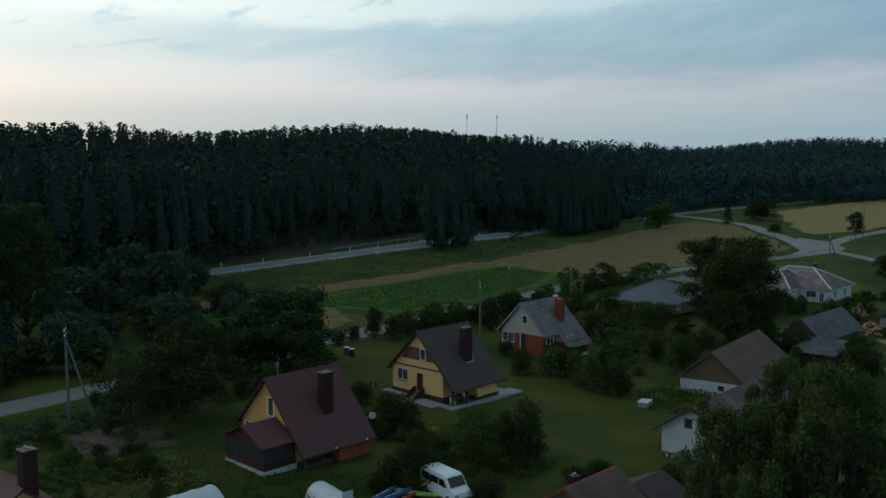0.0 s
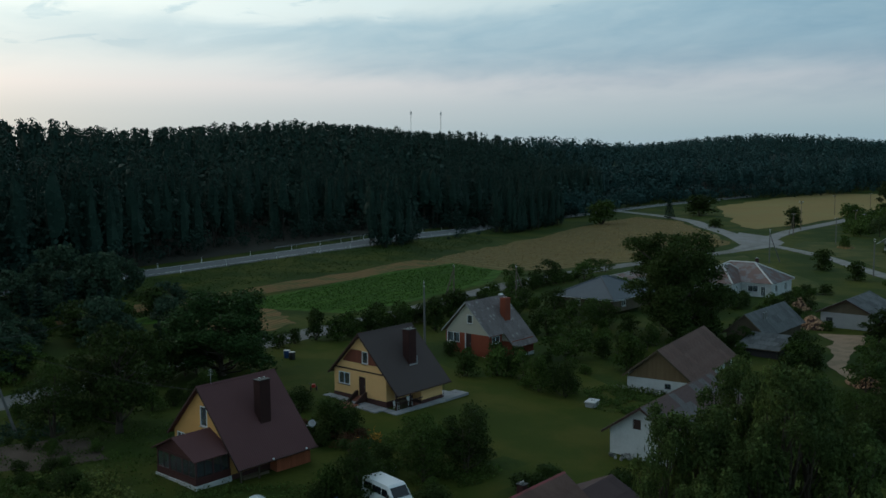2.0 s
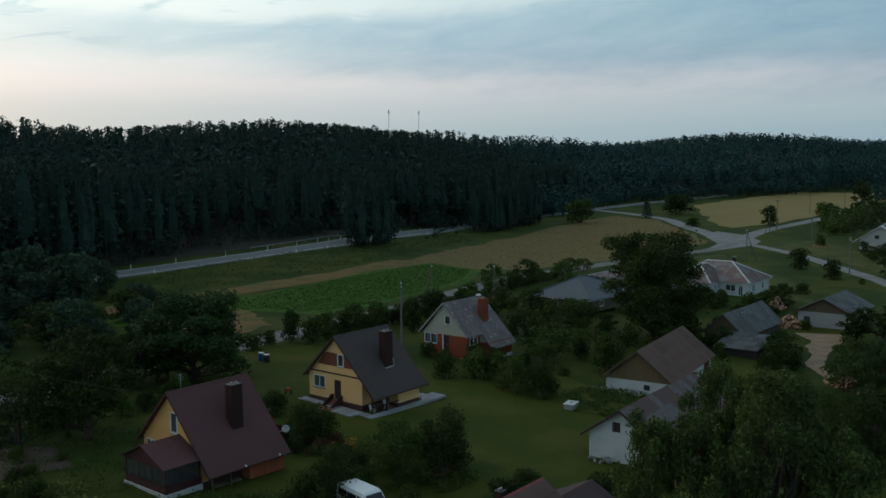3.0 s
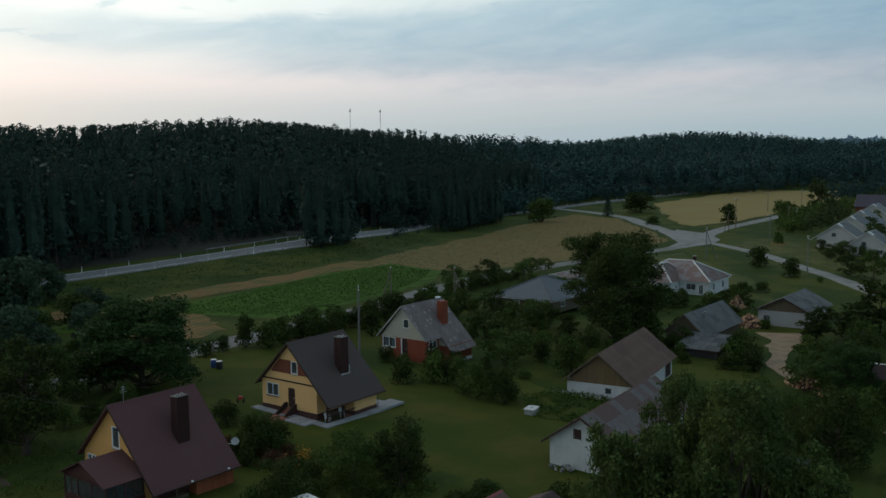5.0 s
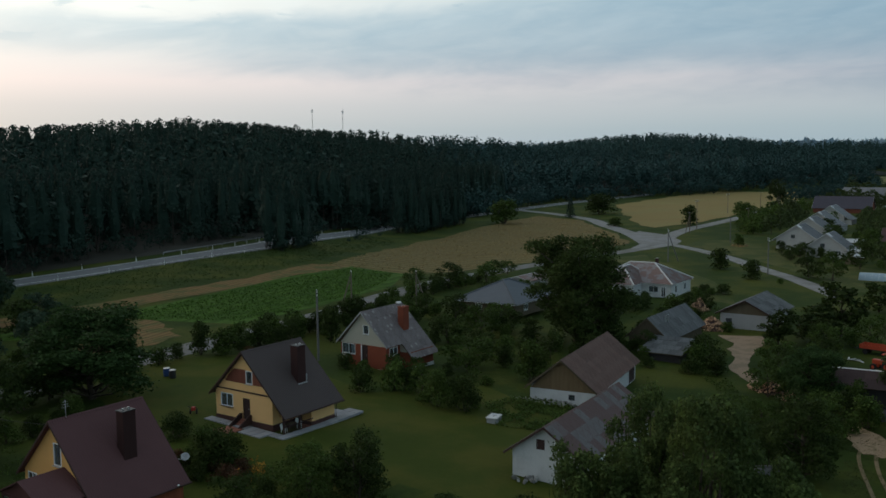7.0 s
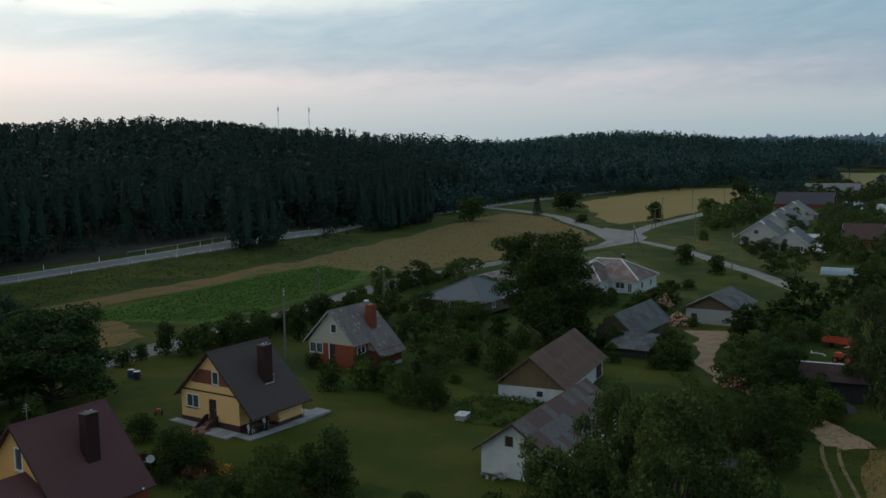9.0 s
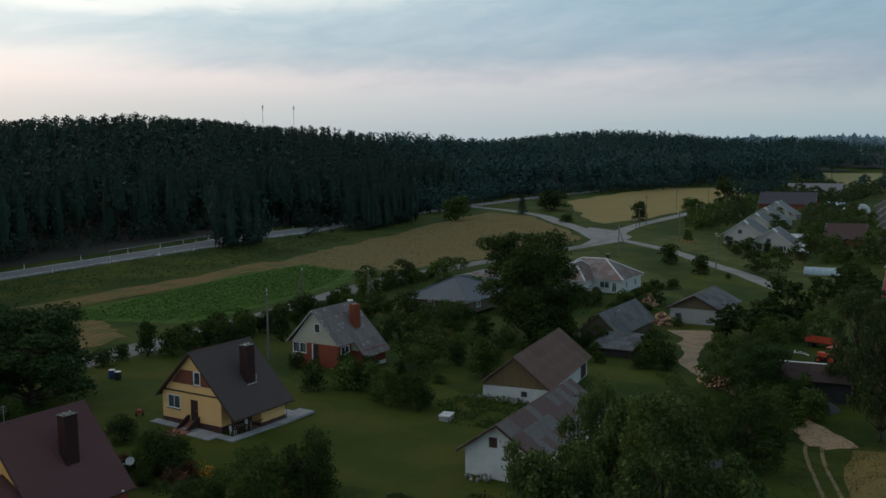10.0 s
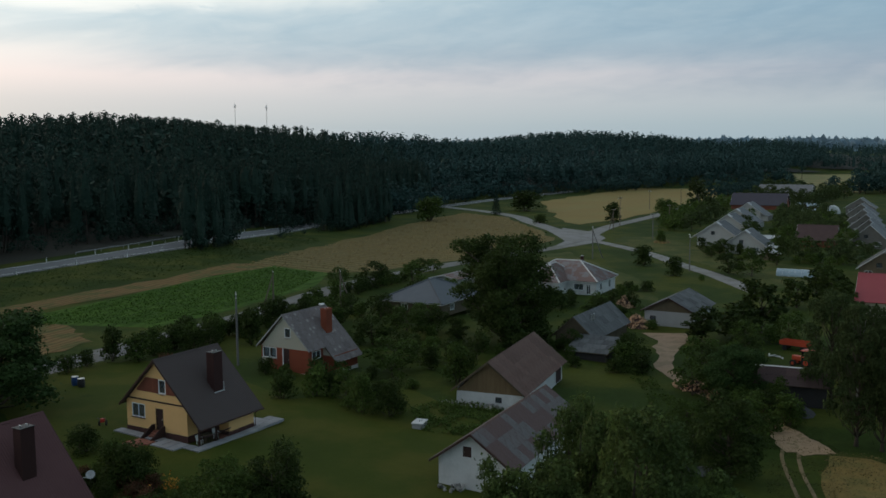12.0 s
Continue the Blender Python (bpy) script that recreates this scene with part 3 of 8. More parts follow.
def wall_panel(length, top, openings, thick=0.25, bottom=0.0):
    """A wall along local x, its outer face at y = 0 and its inner at y = thick, with holes.
    top: heights as [(x, z), ...]; openings: (x0, x1, z0, z1)."""
    xs = sorted({0.0, length, *[p[0] for p in top], *[o[0] for o in openings], *[o[1] for o in openings]})
    xs = [x for x in xs if 0 <= x <= length]

    def height(x):
        for (xa, za), (xb, zb) in zip(top, top[1:]):
            if xa <= x <= xb:
                return za + (zb - za) * (x - xa) / max(xb - xa, 1e-6)
        return top[-1][1]
    bm = bmesh.new()
    for a, b in zip(xs, xs[1:]):
        if b - a < 1e-4:
            continue
        mid = (a + b) / 2
        cuts = sorted((o[2], o[3]) for o in openings if o[0] - 1e-6 <= mid <= o[1] + 1e-6)
        z = bottom
        spans = []
        for c0, c1 in cuts:
            if c0 > z:
                spans.append((z, z, c0, c0))
            z = c1
        spans.append((z, z, height(a + 1e-5), height(b - 1e-5)))
        for za, zb, ta, tb in spans:
            if ta - za < 1e-3 and tb - zb < 1e-3:
                continue
            vs = [bm.verts.new(p) for p in ((a, 0, za), (b, 0, zb), (b, 0, max(tb, zb + 1e-3)), (a, 0, max(ta, za + 1e-3)),
                                            (a, thick, za), (b, thick, zb), (b, thick, max(tb, zb + 1e-3)), (a, thick, max(ta, za + 1e-3)))]
            for f in ((0, 1, 2, 3), (7, 6, 5, 4), (0, 4, 5, 1), (1, 5, 6, 2), (2, 6, 7, 3), (3, 7, 4, 0)):
                bm.faces.new([vs[i] for i in f])
    bmesh.ops.remove_doubles(bm, verts=bm.verts, dist=1e-4)
    return bm


def window_unit(parent, m, w, h, frame_mat="white", mullions=1, curtain=False, sill=True, fw=0.07):
    """A window in a wall's opening: m takes local x along the wall, y inwards, z up from the opening's lower corner."""
    win = part("window", boxes((-0.012, fw, -0.03, 0.09, 0, h), (w - fw, w + 0.012, -0.03, 0.09, 0, h), (fw, w - fw, -0.03, 0.09, h - fw, h + 0.012), (fw, w - fw, -0.03, 0.09, -0.012, fw)), M[frame_mat], parent)
    win.matrix_basis = m
    if mullions:
        for i in range(mullions):
            c = w * (i + 1) / (mullions + 1)
            part("mullion", boxes((c - 0.03, c + 0.03, -0.02, 0.08, fw, h - fw)), M[frame_mat], win)
    pane = part("pane", boxes((fw, w - fw, 0.03, 0.045, fw, h - fw)), M["glass"], win)
    pane.visible_shadow = False
    if curtain:
        bm = bmesh.new()
        k = 14
        for s0, s1 in ((0.06, 0.40), (0.60, 0.94)):
            row = [(w * (s0 + (s1 - s0) * i / k), 0.30 + 0.03 * (i % 2)) for i in range(k + 1)]
            for (xa, ya), (xb, yb) in zip(row, row[1:]):
                slab(bm, ((xa, ya, 0.02), (xb, yb, 0.02), (xb, yb, h), (xa, ya, h)), 0.004)
        part("curtain", bm, M["curtain"], win)
    if sill:
        part("sill", boxes((-0.08, w + 0.08, -0.14, -0.032, -0.07, -0.03)), M["zinc" if sill is True else sill], win)
    return win


def door_unit(parent, m, w, h, material="dark_wood"):
    d = part("door", boxes((0, w, 0.04, 0.09, 0, h)), M[material], parent)
    d.matrix_basis = m
    part("door_frame", boxes((-0.06, 0, -0.02, 0.1, 0, h + 0.06), (w, w + 0.06, -0.02, 0.1, 0, h + 0.06), (0, w, -0.02, 0.1, h, h + 0.06)), M[material], d)
    part("handle", boxes((w - 0.14, w - 0.1, -0.02, 0.04, 1.0, 1.12)), M["zinc"], d)
    return d


def chimney_stack(parent, x, y, z0, z1, w, d, material="chimney", cap="zinc"):
    c = part("chimney", boxes((x - w / 2, x + w / 2, y - d / 2, y + d / 2, z0, z1), bevel=0.02), M[material], parent)
    part("chimney_cap", boxes((x - w / 2 - 0.05, x + w / 2 + 0.05, y - d / 2 - 0.05, y + d / 2 + 0.05, z1, z1 + 0.06), bevel=0.015), M["dark" if cap == "zinc" else cap], c)
    for k in (-0.22, 0.22):
        bm = bmesh.new()
        tube(bm, ((x + k * w, y, z1 + 0.06), (x + k * w, y, z1 + 0.2)), 0.08, 10)
        part("flue", bm, M["zinc"], c)
    return c


def sheet_roof(parent, name, a, b, c, d, material, nu, nv, thick=0.03, lap=0.08, rnd=None, only_sheets=False):
    """A roof slope clad in sheets: a-b is the ridge, d-c the eave; nu sheets along, nv up the slope, each a piece of its own."""
    a, b, c, d = (Vector(v) for v in (a, b, c, d))
    rnd = rnd or random.Random(5)
    ux = (b - a) / nu
    uv = (d - a) / nv
    n = ux.cross(uv).normalized()
    if n.z < 0:
        n = -n
    slope = part(name, slab(bmesh.new(), [p - n * 0.045 for p in (a, b, c, d)], 0.09), M["old_wood"], parent)
    # one shared corrugated sheet, its own x along the ridge and y down the slope
    lx, ly = ux.length, uv.length
    waves = 6
    bm = bmesh.new()
    rows = []
    for y in (0.0, ly + lap):
        rows.append([bm.verts.new((lx * i / (waves * 2), y, 0.012 * (i % 2))) for i in range(waves * 2 + 1)])
    for i in range(waves * 2):
        bm.faces.new((rows[0][i], rows[0][i + 1], rows[1][i + 1], rows[1][i]))
    ext = bmesh.ops.extrude_face_region(bm, geom=list(bm.faces))
    bmesh.ops.translate(bm, vec=(0, 0, -0.012), verts=[v for v in ext["geom"] if isinstance(v, bmesh.types.BMVert)])
    bmesh.ops.recalc_face_normals(bm, faces=bm.faces)
    me = bpy.data.meshes.new("sheet")
    bm.to_mesh(me)
    bm.free()
    me.materials.append(material)
    ex, ey = ux.normalized(), uv.normalized()
    rot = Matrix((ex, ey, n)).transposed().to_4x4()
    for i in range(nu):
        for j in range(nv):
            s = new("sheet", me)
            s.parent = slope
            p = a + ux * i + uv * j + n * (0.016 + 0.02 * (nv - 1 - j) / max(nv, 1) + rnd.uniform(0, 0.006))
            tilt = Matrix.Rotation(rnd.gauss(0, 0.004), 4, "Z") @ Matrix.Rotation(0.012, 4, "X")
            s.matrix_basis = Matrix.Translation(p) @ rot @ tilt
    return slope


def drape(name, poly, step, lift, material, kind="structure", label="", category=""):
    """A patch of ground cover that follows the lie of the land."""
    bm = bmesh.new()
    f = bm.faces.new([bm.verts.new((x, y, 0)) for x, y in poly])
    bmesh.ops.triangulate(bm, faces=[f])
    xs, ys = [p[0] for p in poly], [p[1] for p in poly]
    for axis, lo, hi in (((1, 0, 0), min(xs), max(xs)), ((0, 1, 0), min(ys), max(ys))):
        k = math.ceil(lo / step) * step
        while k < hi:
            bmesh.ops.bisect_plane(bm, geom=list(bm.verts) + list(bm.edges) + list(bm.faces), plane_co=[k * c for c in axis], plane_no=axis)
            k += step
    for v in bm.verts:
        v.co.z = gz(v.co.x, v.co.y) + lift
    for fc in bm.faces:
        if fc.normal.z < 0:
            fc.normal_flip()
    me = bpy.data.meshes.new(name)
    bm.to_mesh(me)
    bm.free()
    me.materials.append(material)
    return tagged(new(name, me), label, category, kind=kind)


def wavy(poly, amp=1.2, step=6.0, seed=1):
    """The outline with its straight sides broken up, as worn edges are."""
    rnd, out = random.Random(seed), []
    for (xa, ya), (xb, yb) in zip(poly, poly[1:] + poly[:1]):
        n = max(1, int(math.hypot(xb - xa, yb - ya) / step))
        for i in range(n):
            t = i / n
            k = amp if i else amp * 0.3
            out.append((xa + (xb - xa) * t + rnd.uniform(-k, k), ya + (yb - ya) * t + rnd.uniform(-k, k)))
    return out


def spline(pts, step=3.0):
    """A smooth line through the places, with even steps."""
    P = [Vector((p[0], p[1])) for p in pts]
    P = [2 * P[0] - P[1]] + P + [2 * P[-1] - P[-2]]
    out = []
    for p0, p1, p2, p3 in zip(P, P[1:], P[2:], P[3:]):
        n = max(2, int((p2 - p1).length / step))
        for i in range(n):
            t = i / n
            out.append(0.5 * (2 * p1 + (p2 - p0) * t + (2 * p0 - 5 * p1 + 4 * p2 - p3) * t * t + (3 * p1 - p0 - 3 * p2 + p3) * t ** 3))
    return out + [P[-2]]


def ribbon(name, pts, width, lift, material, step=3.0, shoulder=0.4, offset=0.0, crown=0.05, label="", category="", kind="structure", wander=0.0, seed=3, parent=None):
    """A road or track along a line, with a crown and shoulders that run into the ground."""
    line = spline(pts, step)
    rnd = random.Random(seed)
    verts, faces = [], []
    flat = shoulder == 0
    for i, p in enumerate(line):
        d = (line[min(i + 1, len(line) - 1)] - line[max(i - 1, 0)]).normalized()
        n = Vector((-d.y, d.x))
        w = width * (1 + rnd.uniform(-wander, wander))
        prof = [(-w / 2, lift), (w / 2, lift)] if flat else [(-w / 2 - shoulder, -0.05), (-w / 2, lift), (0, lift + crown), (w / 2, lift), (w / 2 + shoulder, -0.05)]
        for s, h in prof:
            q = p + n * (s + offset)
            verts.append((q.x, q.y, gz(q.x, q.y) + h))
    k = 2 if flat else 5
    for i in range(len(line) - 1):
        for j in range(k - 1):
            a = i * k + j
            faces.append((a, a + 1, a + k + 1, a + k))
    ob = mesh_object(name, verts, [f[::-1] for f in faces], material, parent)
    return tagged(ob, label, category, kind=kind)


# ---- plants ----
def leaf_quads(rng, centres, normals, size, spread=0.8, long=1.0, hang=None):
    """Loose leaf clumps: a rhombic quad at each place, turned roughly along its normal."""
    n = len(centres)
    nn = normals + rng.normal(0, spread, (n, 3))
    nn /= np.linalg.norm(nn, axis=1)[:, None] + 1e-9
    a = np.cross(nn, rng.normal(0, 1, (n, 3)))
    if hang is not None:
        # twigs that hang: the long axis turns downwards
        down = np.tile([0.0, 0.0, -1.0], (n, 1)) + rng.normal(0, 0.22, (n, 3))
        a = np.where(hang[:, None], down, a)
        nn = np.where(hang[:, None], np.cross(a, rng.normal(0, 1, (n, 3))), nn)
        nn /= np.linalg.norm(nn, axis=1)[:, None] + 1e-9
    a /= np.linalg.norm(a, axis=1)[:, None] + 1e-9
    if hang is not None:
        a = np.where(hang[:, None], a * 2.3, a)
    b = np.cross(nn, a)
    b /= np.linalg.norm(b, axis=1)[:, None] + 1e-9
    if hang is not None:
        b = np.where(hang[:, None], b * 0.7, b)
    s = size * rng.uniform(0.55, 1.35, n)[:, None]
    j = lambda: rng.uniform(0.65, 1.2, n)[:, None]
    fold = nn * s * rng.uniform(-0.3, 0.3, n)[:, None]
    q = np.stack([centres - a * s * j() * long, centres - b * s * j() * 0.7 + fold, centres + a * s * j() * long, centres + b * s * j() * 0.7 + fold], axis=1)
    return q


def crown_points(rng, lobes, n):
    """Places and outward normals in the shells of a crown's lobes; each lobe is (x, y, z, rx, ry, rz)."""
    lob = np.array(lobes, float)
    area = (lob[:, 3] * lob[:, 4] + lob[:, 4] * lob[:, 5] + lob[:, 3] * lob[:, 5])
    pick = rng.choice(len(lob), n, p=area / area.sum())
    v = rng.normal(0, 1, (n, 3))
    v /= np.linalg.norm(v, axis=1)[:, None]
    v[:, 2] = np.where((v[:, 2] < -0.3) & (rng.random(n) < 0.6), -v[:, 2], v[:, 2])
    rad = np.clip(1 - np.abs(rng.normal(0, 0.24, n)), 0.2, 1.08)[:, None]
    rad = np.where(rng.random((n, 1)) < 0.08, rng.uniform(1.0, 1.3, (n, 1)), rad)
    bump = 1 + 0.28 * np.sin(v[:, :1] * 7 + pick[:, None]) * np.cos(v[:, 1:2] * 6 + v[:, 2:] * 5 + pick[:, None] * 2)
    c = lob[pick, :3] + v * lob[pick, 3:] * rad * bump
    return c, v


def lobed_crown(rng, height, base, width, lobes=14, flat=0.8, skew=(0, 0), lump=1.0, belly=(0.26, 0.68)):
    """Lobes that fill a crown between base and height, widest about the middle."""
    out = []
    for i in range(lobes):
        t = (i + 0.5) / lobes
        z = base + (height - base) * (0.12 + 0.78 * t)
        env = width * (0.35 + 0.65 * math.sin(math.pi * min(1, belly[0] + belly[1] * t)) ** 0.8)
        a = i * 2.4 + rng.uniform(-0.6, 0.6)
        rr = env * rng.uniform(0.30, 0.85)
        s = width * lump * rng.uniform(0.20, 0.42) * (14 / lobes) ** 0.25
        out.append((rr * math.cos(a) + skew[0] * t, rr * math.sin(a) + skew[1] * t, z, s, s, s * flat))
    return out


def limb_mesh(rng, height, base, lobes, girth, stems=1, sides=7):
    """A tapered trunk with limbs that reach towards the crown's lobes."""
    bm = bmesh.new()
    for k in range(stems):
        off = Vector((rng.uniform(-0.2, 0.2), rng.uniform(-0.2, 0.2), 0)) * (stems > 1)
        lean = Vector((rng.uniform(-0.06, 0.06), rng.uniform(-0.06, 0.06), 1)) * 1.0
        top = height * 0.72
        pts = [off + Vector((0, 0, -0.15)), off + lean * (base * 0.5), off + lean * base, off + lean * (base + top) / 2, off + lean * top]
        tube(bm, pts, [girth * 1.35, girth, girth * 0.8, girth * 0.5, girth * 0.16], sides)
        for lb in lobes[k::stems]:
            start = off + lean * min(max(base * 0.75, lb[2] - height * 0.25), top * 0.95)
            end = Vector(lb[:3])
            mid = start.lerp(end, 0.5) + Vector((0, 0, -0.08 * (end - start).length))
            tube(bm, [start, mid, end], [girth * 0.38, girth * 0.24, girth * 0.07], 5)
    return bm


def make_tree(name, seed, height, base, width, n, leaf, leaf_material, bark, label, category="tree", lobes=14, girth=0.22, flat=0.8,
              spread=0.8, stems=1, droop=0.0, skew=(0, 0), group="", lump=1.0, belly=(0.26, 0.68)):
    rng = np.random.default_rng(seed)
    rnd = random.Random(seed)
    lob = lobed_crown(rnd, height, base, width, lobes, flat, skew, lump, belly)
    c, v = crown_points(rng, lob, n)
    k = None
    if droop:
        # hanging sprays below the outer shell, gathered in strands
        k = rng.random(n) < min(0.6, droop * 0.7)
        strand = np.round(c[k, :2] / 0.35) * 0.35
        c[k, :2] = c[k, :2] * 0.35 + strand * 0.65
        c[k, 2] -= np.abs(rng.normal(0, droop, k.sum()))
    c[:, 2] = np.maximum(c[:, 2], 0.1)
    tree = empty(name, pose(0, 0, 0), label, category, group)
    part("trunk", limb_mesh(rnd, height, base, lob, girth, stems), M[bark], tree, smooth_shade=True)
    quads_object("crown", leaf_quads(rng, c, v, leaf, spread, 1.0, k), M[leaf_material], tree)
    return tree


def make_bush(name, seed, height, width, n, leaf, leaf_material, label, group="", category="bush"):
    rng = np.random.default_rng(seed)
    rnd = random.Random(seed)
    lob = []
    for i in range(13):
        a = i * 2.4 + rnd.uniform(-0.4, 0.4)
        t = i / 12
        r = width * rnd.uniform(0.15, 0.75) * (1 - 0.5 * t)
        s = width * rnd.uniform(0.28, 0.46)
        hz = height * (0.16 + 0.60 * t)
        lob.append((r * math.cos(a), r * math.sin(a), hz, s, s, min(s * 0.9, height * 1.04 - hz)))
    c, v = crown_points(rng, lob, n)
    c[:, 2] = np.maximum(c[:, 2], 0.03 + 0.1 * rng.random(n))
    b = empty(name, pose(0, 0, 0), label, category, group)
    bm = bmesh.new()
    for l in lob[::2]:
        tube(bm, [(l[0] * 0.15, l[1] * 0.15, -0.1), (l[0] * 0.6, l[1] * 0.6, l[2] * 0.6), l[:3]], [0.05, 0.035, 0.012], 5)
    part("woody_base", bm, M["bark"], b)
    quads_object("foliage", leaf_quads(rng, c, v, leaf), M[leaf_material], b)
    return b


def plant(src, x, y, scale=1.0, turn=0.0, wide=1.0, label="", sink=0.05):
    """A copy of a plant, standing on the ground at a place; far ones take the plainer kind."""
    if math.hypot(x - 8, y - 5) > (116 if src in (birch, round_tree) else 98):
        src = FAR.get(src, src)
    m = Matrix.Translation((x, y, gz(x, y) - sink)) @ Matrix.Rotation(radians(turn), 4, "Z") @ Matrix.Diagonal((scale * wide, scale * wide, scale, 1))
    ob = copy_thing(src, m)
    if label:
        tagged(ob, label)
    return ob


def remove_source(src):
    for o in (*src.children_recursive, src):
        bpy.data.objects.remove(o)


# ---- ground ----
def make_ground():
    near_x, near_y = np.arange(-60, 641, 5.0), np.arange(-140, 421, 5.0)
    gx = np.concatenate([[-4600, -2500, -1200, -600, -300, -150], near_x, [700, 780, 880, 1000, 1150, 1300, 1500, 1800, 2400, 3300, 4600]])
    gy = np.concatenate([[-4600, -2500, -1200, -600, -300, -200], near_y, [450, 500, 560, 640, 760, 900, 1200, 1800, 2800, 4600]])
    X, Y = np.meshgrid(gx, gy, indexing="ij")
    Z = ground_z(X, Y)
    nx, ny = X.shape
    idx = np.arange(nx * ny).reshape(nx, ny)
    faces = np.stack([idx[:-1, :-1], idx[1:, :-1], idx[1:, 1:], idx[:-1, 1:]], axis=-1).reshape(-1, 4)
    ob = mesh_object("ground", np.stack([X, Y, Z], -1).reshape(-1, 3), faces.tolist(), M["meadow"], smooth_shade=True)
    tagged(ob, "uneven green meadow and garden ground", "ground", kind="structure")


make_ground()
HIGHWAY = [(-90, 205), (-20, 192), (60, 184), (100, 181.5), (125, 180.5), (154, 181.5), (177, 186.5), (193, 193.5), (225, 207), (262, 222), (312, 244), (350, 252), (392, 259), (450, 264), (520, 266), (640, 262), (760, 268)]
STREET = [(-60, 94), (20, 97), (45, 99), (64, 101), (85, 103), (103, 105.5), (122, 109), (143, 114.5), (165, 120), (190, 125), (220, 126.5), (250, 122), (275, 118), (300, 118)]
ribbon("highway", HIGHWAY, 7.6, 0.10, M["asphalt"], step=6, shoulder=1.6, label="grey two-lane asphalt highway along the wood", category="road")
for off, tag in ((3.35, "a"), (-3.35, "b")):
    ribbon("edge_line", HIGHWAY, 0.22, 0.135, M["line"], step=6, shoulder=0, offset=off, label="white edge line painted on the highway", category="road marking")
ribbon("street", STREET, 4.5, 0.07, M["street"], step=4, shoulder=0.8, label="pale worn village street with gravel edges", category="road", wander=0.06)
ribbon("road_to_highway", [(298, 121), (335, 144), (372, 172), (400, 192), (430, 226), (452, 262)], 5.6, 0.075, M["gravel"], step=5, shoulder=0.8, label="pale side road from the junction to the highway", category="road")
ribbon("road_behind_houses", [(298, 118), (330, 126), (362, 131), (400, 132), (450, 134), (520, 140), (620, 150)], 5.0, 0.08, M["gravel"], step=5, shoulder=0.8, label="pale road running out past the grain field", category="road")
ribbon("road_by_gardens", [(308, 124), (292, 106), (270, 86), (250, 72), (232, 58.5), (217, 49), (206, 42)], 3.3, 0.085, M["gravel"], step=4, shoulder=0.8, label="pale narrow asphalt road between the gardens", category="road", wander=0.05)
drape("junction", wavy([(276, 115), (296, 112), (312, 115), (332, 127), (346, 145), (334, 143), (302, 125), (278, 120)], 0.6, 6, 4), 5, 0.10, M["gravel"], label="wide pale asphalt junction of village roads", category="road")

drape("stubble_field", wavy([(160, 150), (177, 156), (252, 188), (316, 208), (372, 222), (412, 227), (396, 196), (330, 147), (296, 128), (250, 128), (219, 132), (190, 132.5), (176, 137)], 1.5, 8, 7), 5, 0.05, M["stubble"], label="tan stubble field with faint cutting rows", category="field")
drape("dry_strip", wavy([(60, 150), (101, 147), (139, 147), (168, 156), (176, 150), (134, 140), (97, 138), (60, 141)], 0.8, 6, 8), 5, 0.06, M["straw"], label="dry tan mown strip beside the crop", category="field")
drape("crop_field", wavy([(70, 135), (99, 136), (117, 137.5), (150, 144), (175, 149), (178, 135), (163, 126), (145, 119.5), (119, 113.5), (104, 112), (98, 124), (78, 128)], 0.8, 6, 9), 5, 0.055, M["crop"], label="dark green low crop field", category="field")
drape("dry_patch", wavy([(79, 126), (96, 131), (98, 125), (92, 111), (82, 108.5), (76, 110)], 0.8, 2, 10), 5, 0.065, M["straw"], label="patch of dry yellow grass beside the street", category="grass")
drape("grain_field", wavy([(470, 206), (520, 232), (624, 238), (709, 230), (729, 170), (597, 146), (483, 143), (395, 139), (365, 146), (374, 156)], 2, 12, 11), 10, 0.12, M["wheat"], label="ripe golden grain field", category="field")
drape("far_grain_field", wavy([(1150, 182), (1255, 150), (1250, 60), (1000, 40), (800, 60), (674, 80), (691, 116), (800, 130), (940, 146)], 3, 20, 12), 20, 0.3, M["wheat_pale"], label="distant pale green-yellow field", category="field")
LAWN = [(54, 58), (57, 66), (60, 80), (66, 97), (84, 98), (92, 92), (88, 80), (84, 70), (98, 62), (94, 54), (90, 49), (82, 45), (77, 40), (72, 34), (60, 32), (50, 40)]
drape("lawn", wavy(LAWN, 0.8, 4, 13), 5, 0.012, M["lawn"], label="mown green lawn round the yellow house", category="lawn")
drape("garden_soil", wavy([(33, 83), (37, 82.5), (41, 79.5), (40.4, 76), (39, 72.6), (35, 74), (31, 77)], 0.6, 1.4, 14), 5, 0.04, M["soil"], label="bare dark vegetable bed", category="garden bed")
drape("sandy_yard", wavy([(153.4, 51.4), (154.6, 48.4), (156.4, 44.0), (148.2, 42.6), (144.2, 42.3), (138.8, 41.8), (131.9, 39.8), (124.0, 35.6), (117.6, 29.4), (116.6, 30.8), (121.0, 35.6), (126.0, 39.2), (129.7, 41.8), (132.2, 42.9), (136.5, 43.2), (139.9, 44.6), (143.5, 46.6), (148.6, 46.9), (150.8, 49.2)], 0.35, 1.8, 15), 5, 0.06, M["sand"], label="bare sandy yard and drive", category="yard")
drape("sandy_track", wavy([(112.4, 23.8), (111.3, 22.0), (108.6, 19.5), (105.6, 17.0), (103.2, 15.5), (101.9, 17.2), (100.7, 18.3), (101.4, 18.9), (100.9, 19.9), (103.4, 21.3), (106.0, 22.4), (109.4, 23.3)], 0.28, 0.9, 16), 5, 0.06, M["track_sand"], label="bare sandy turning place", category="track")
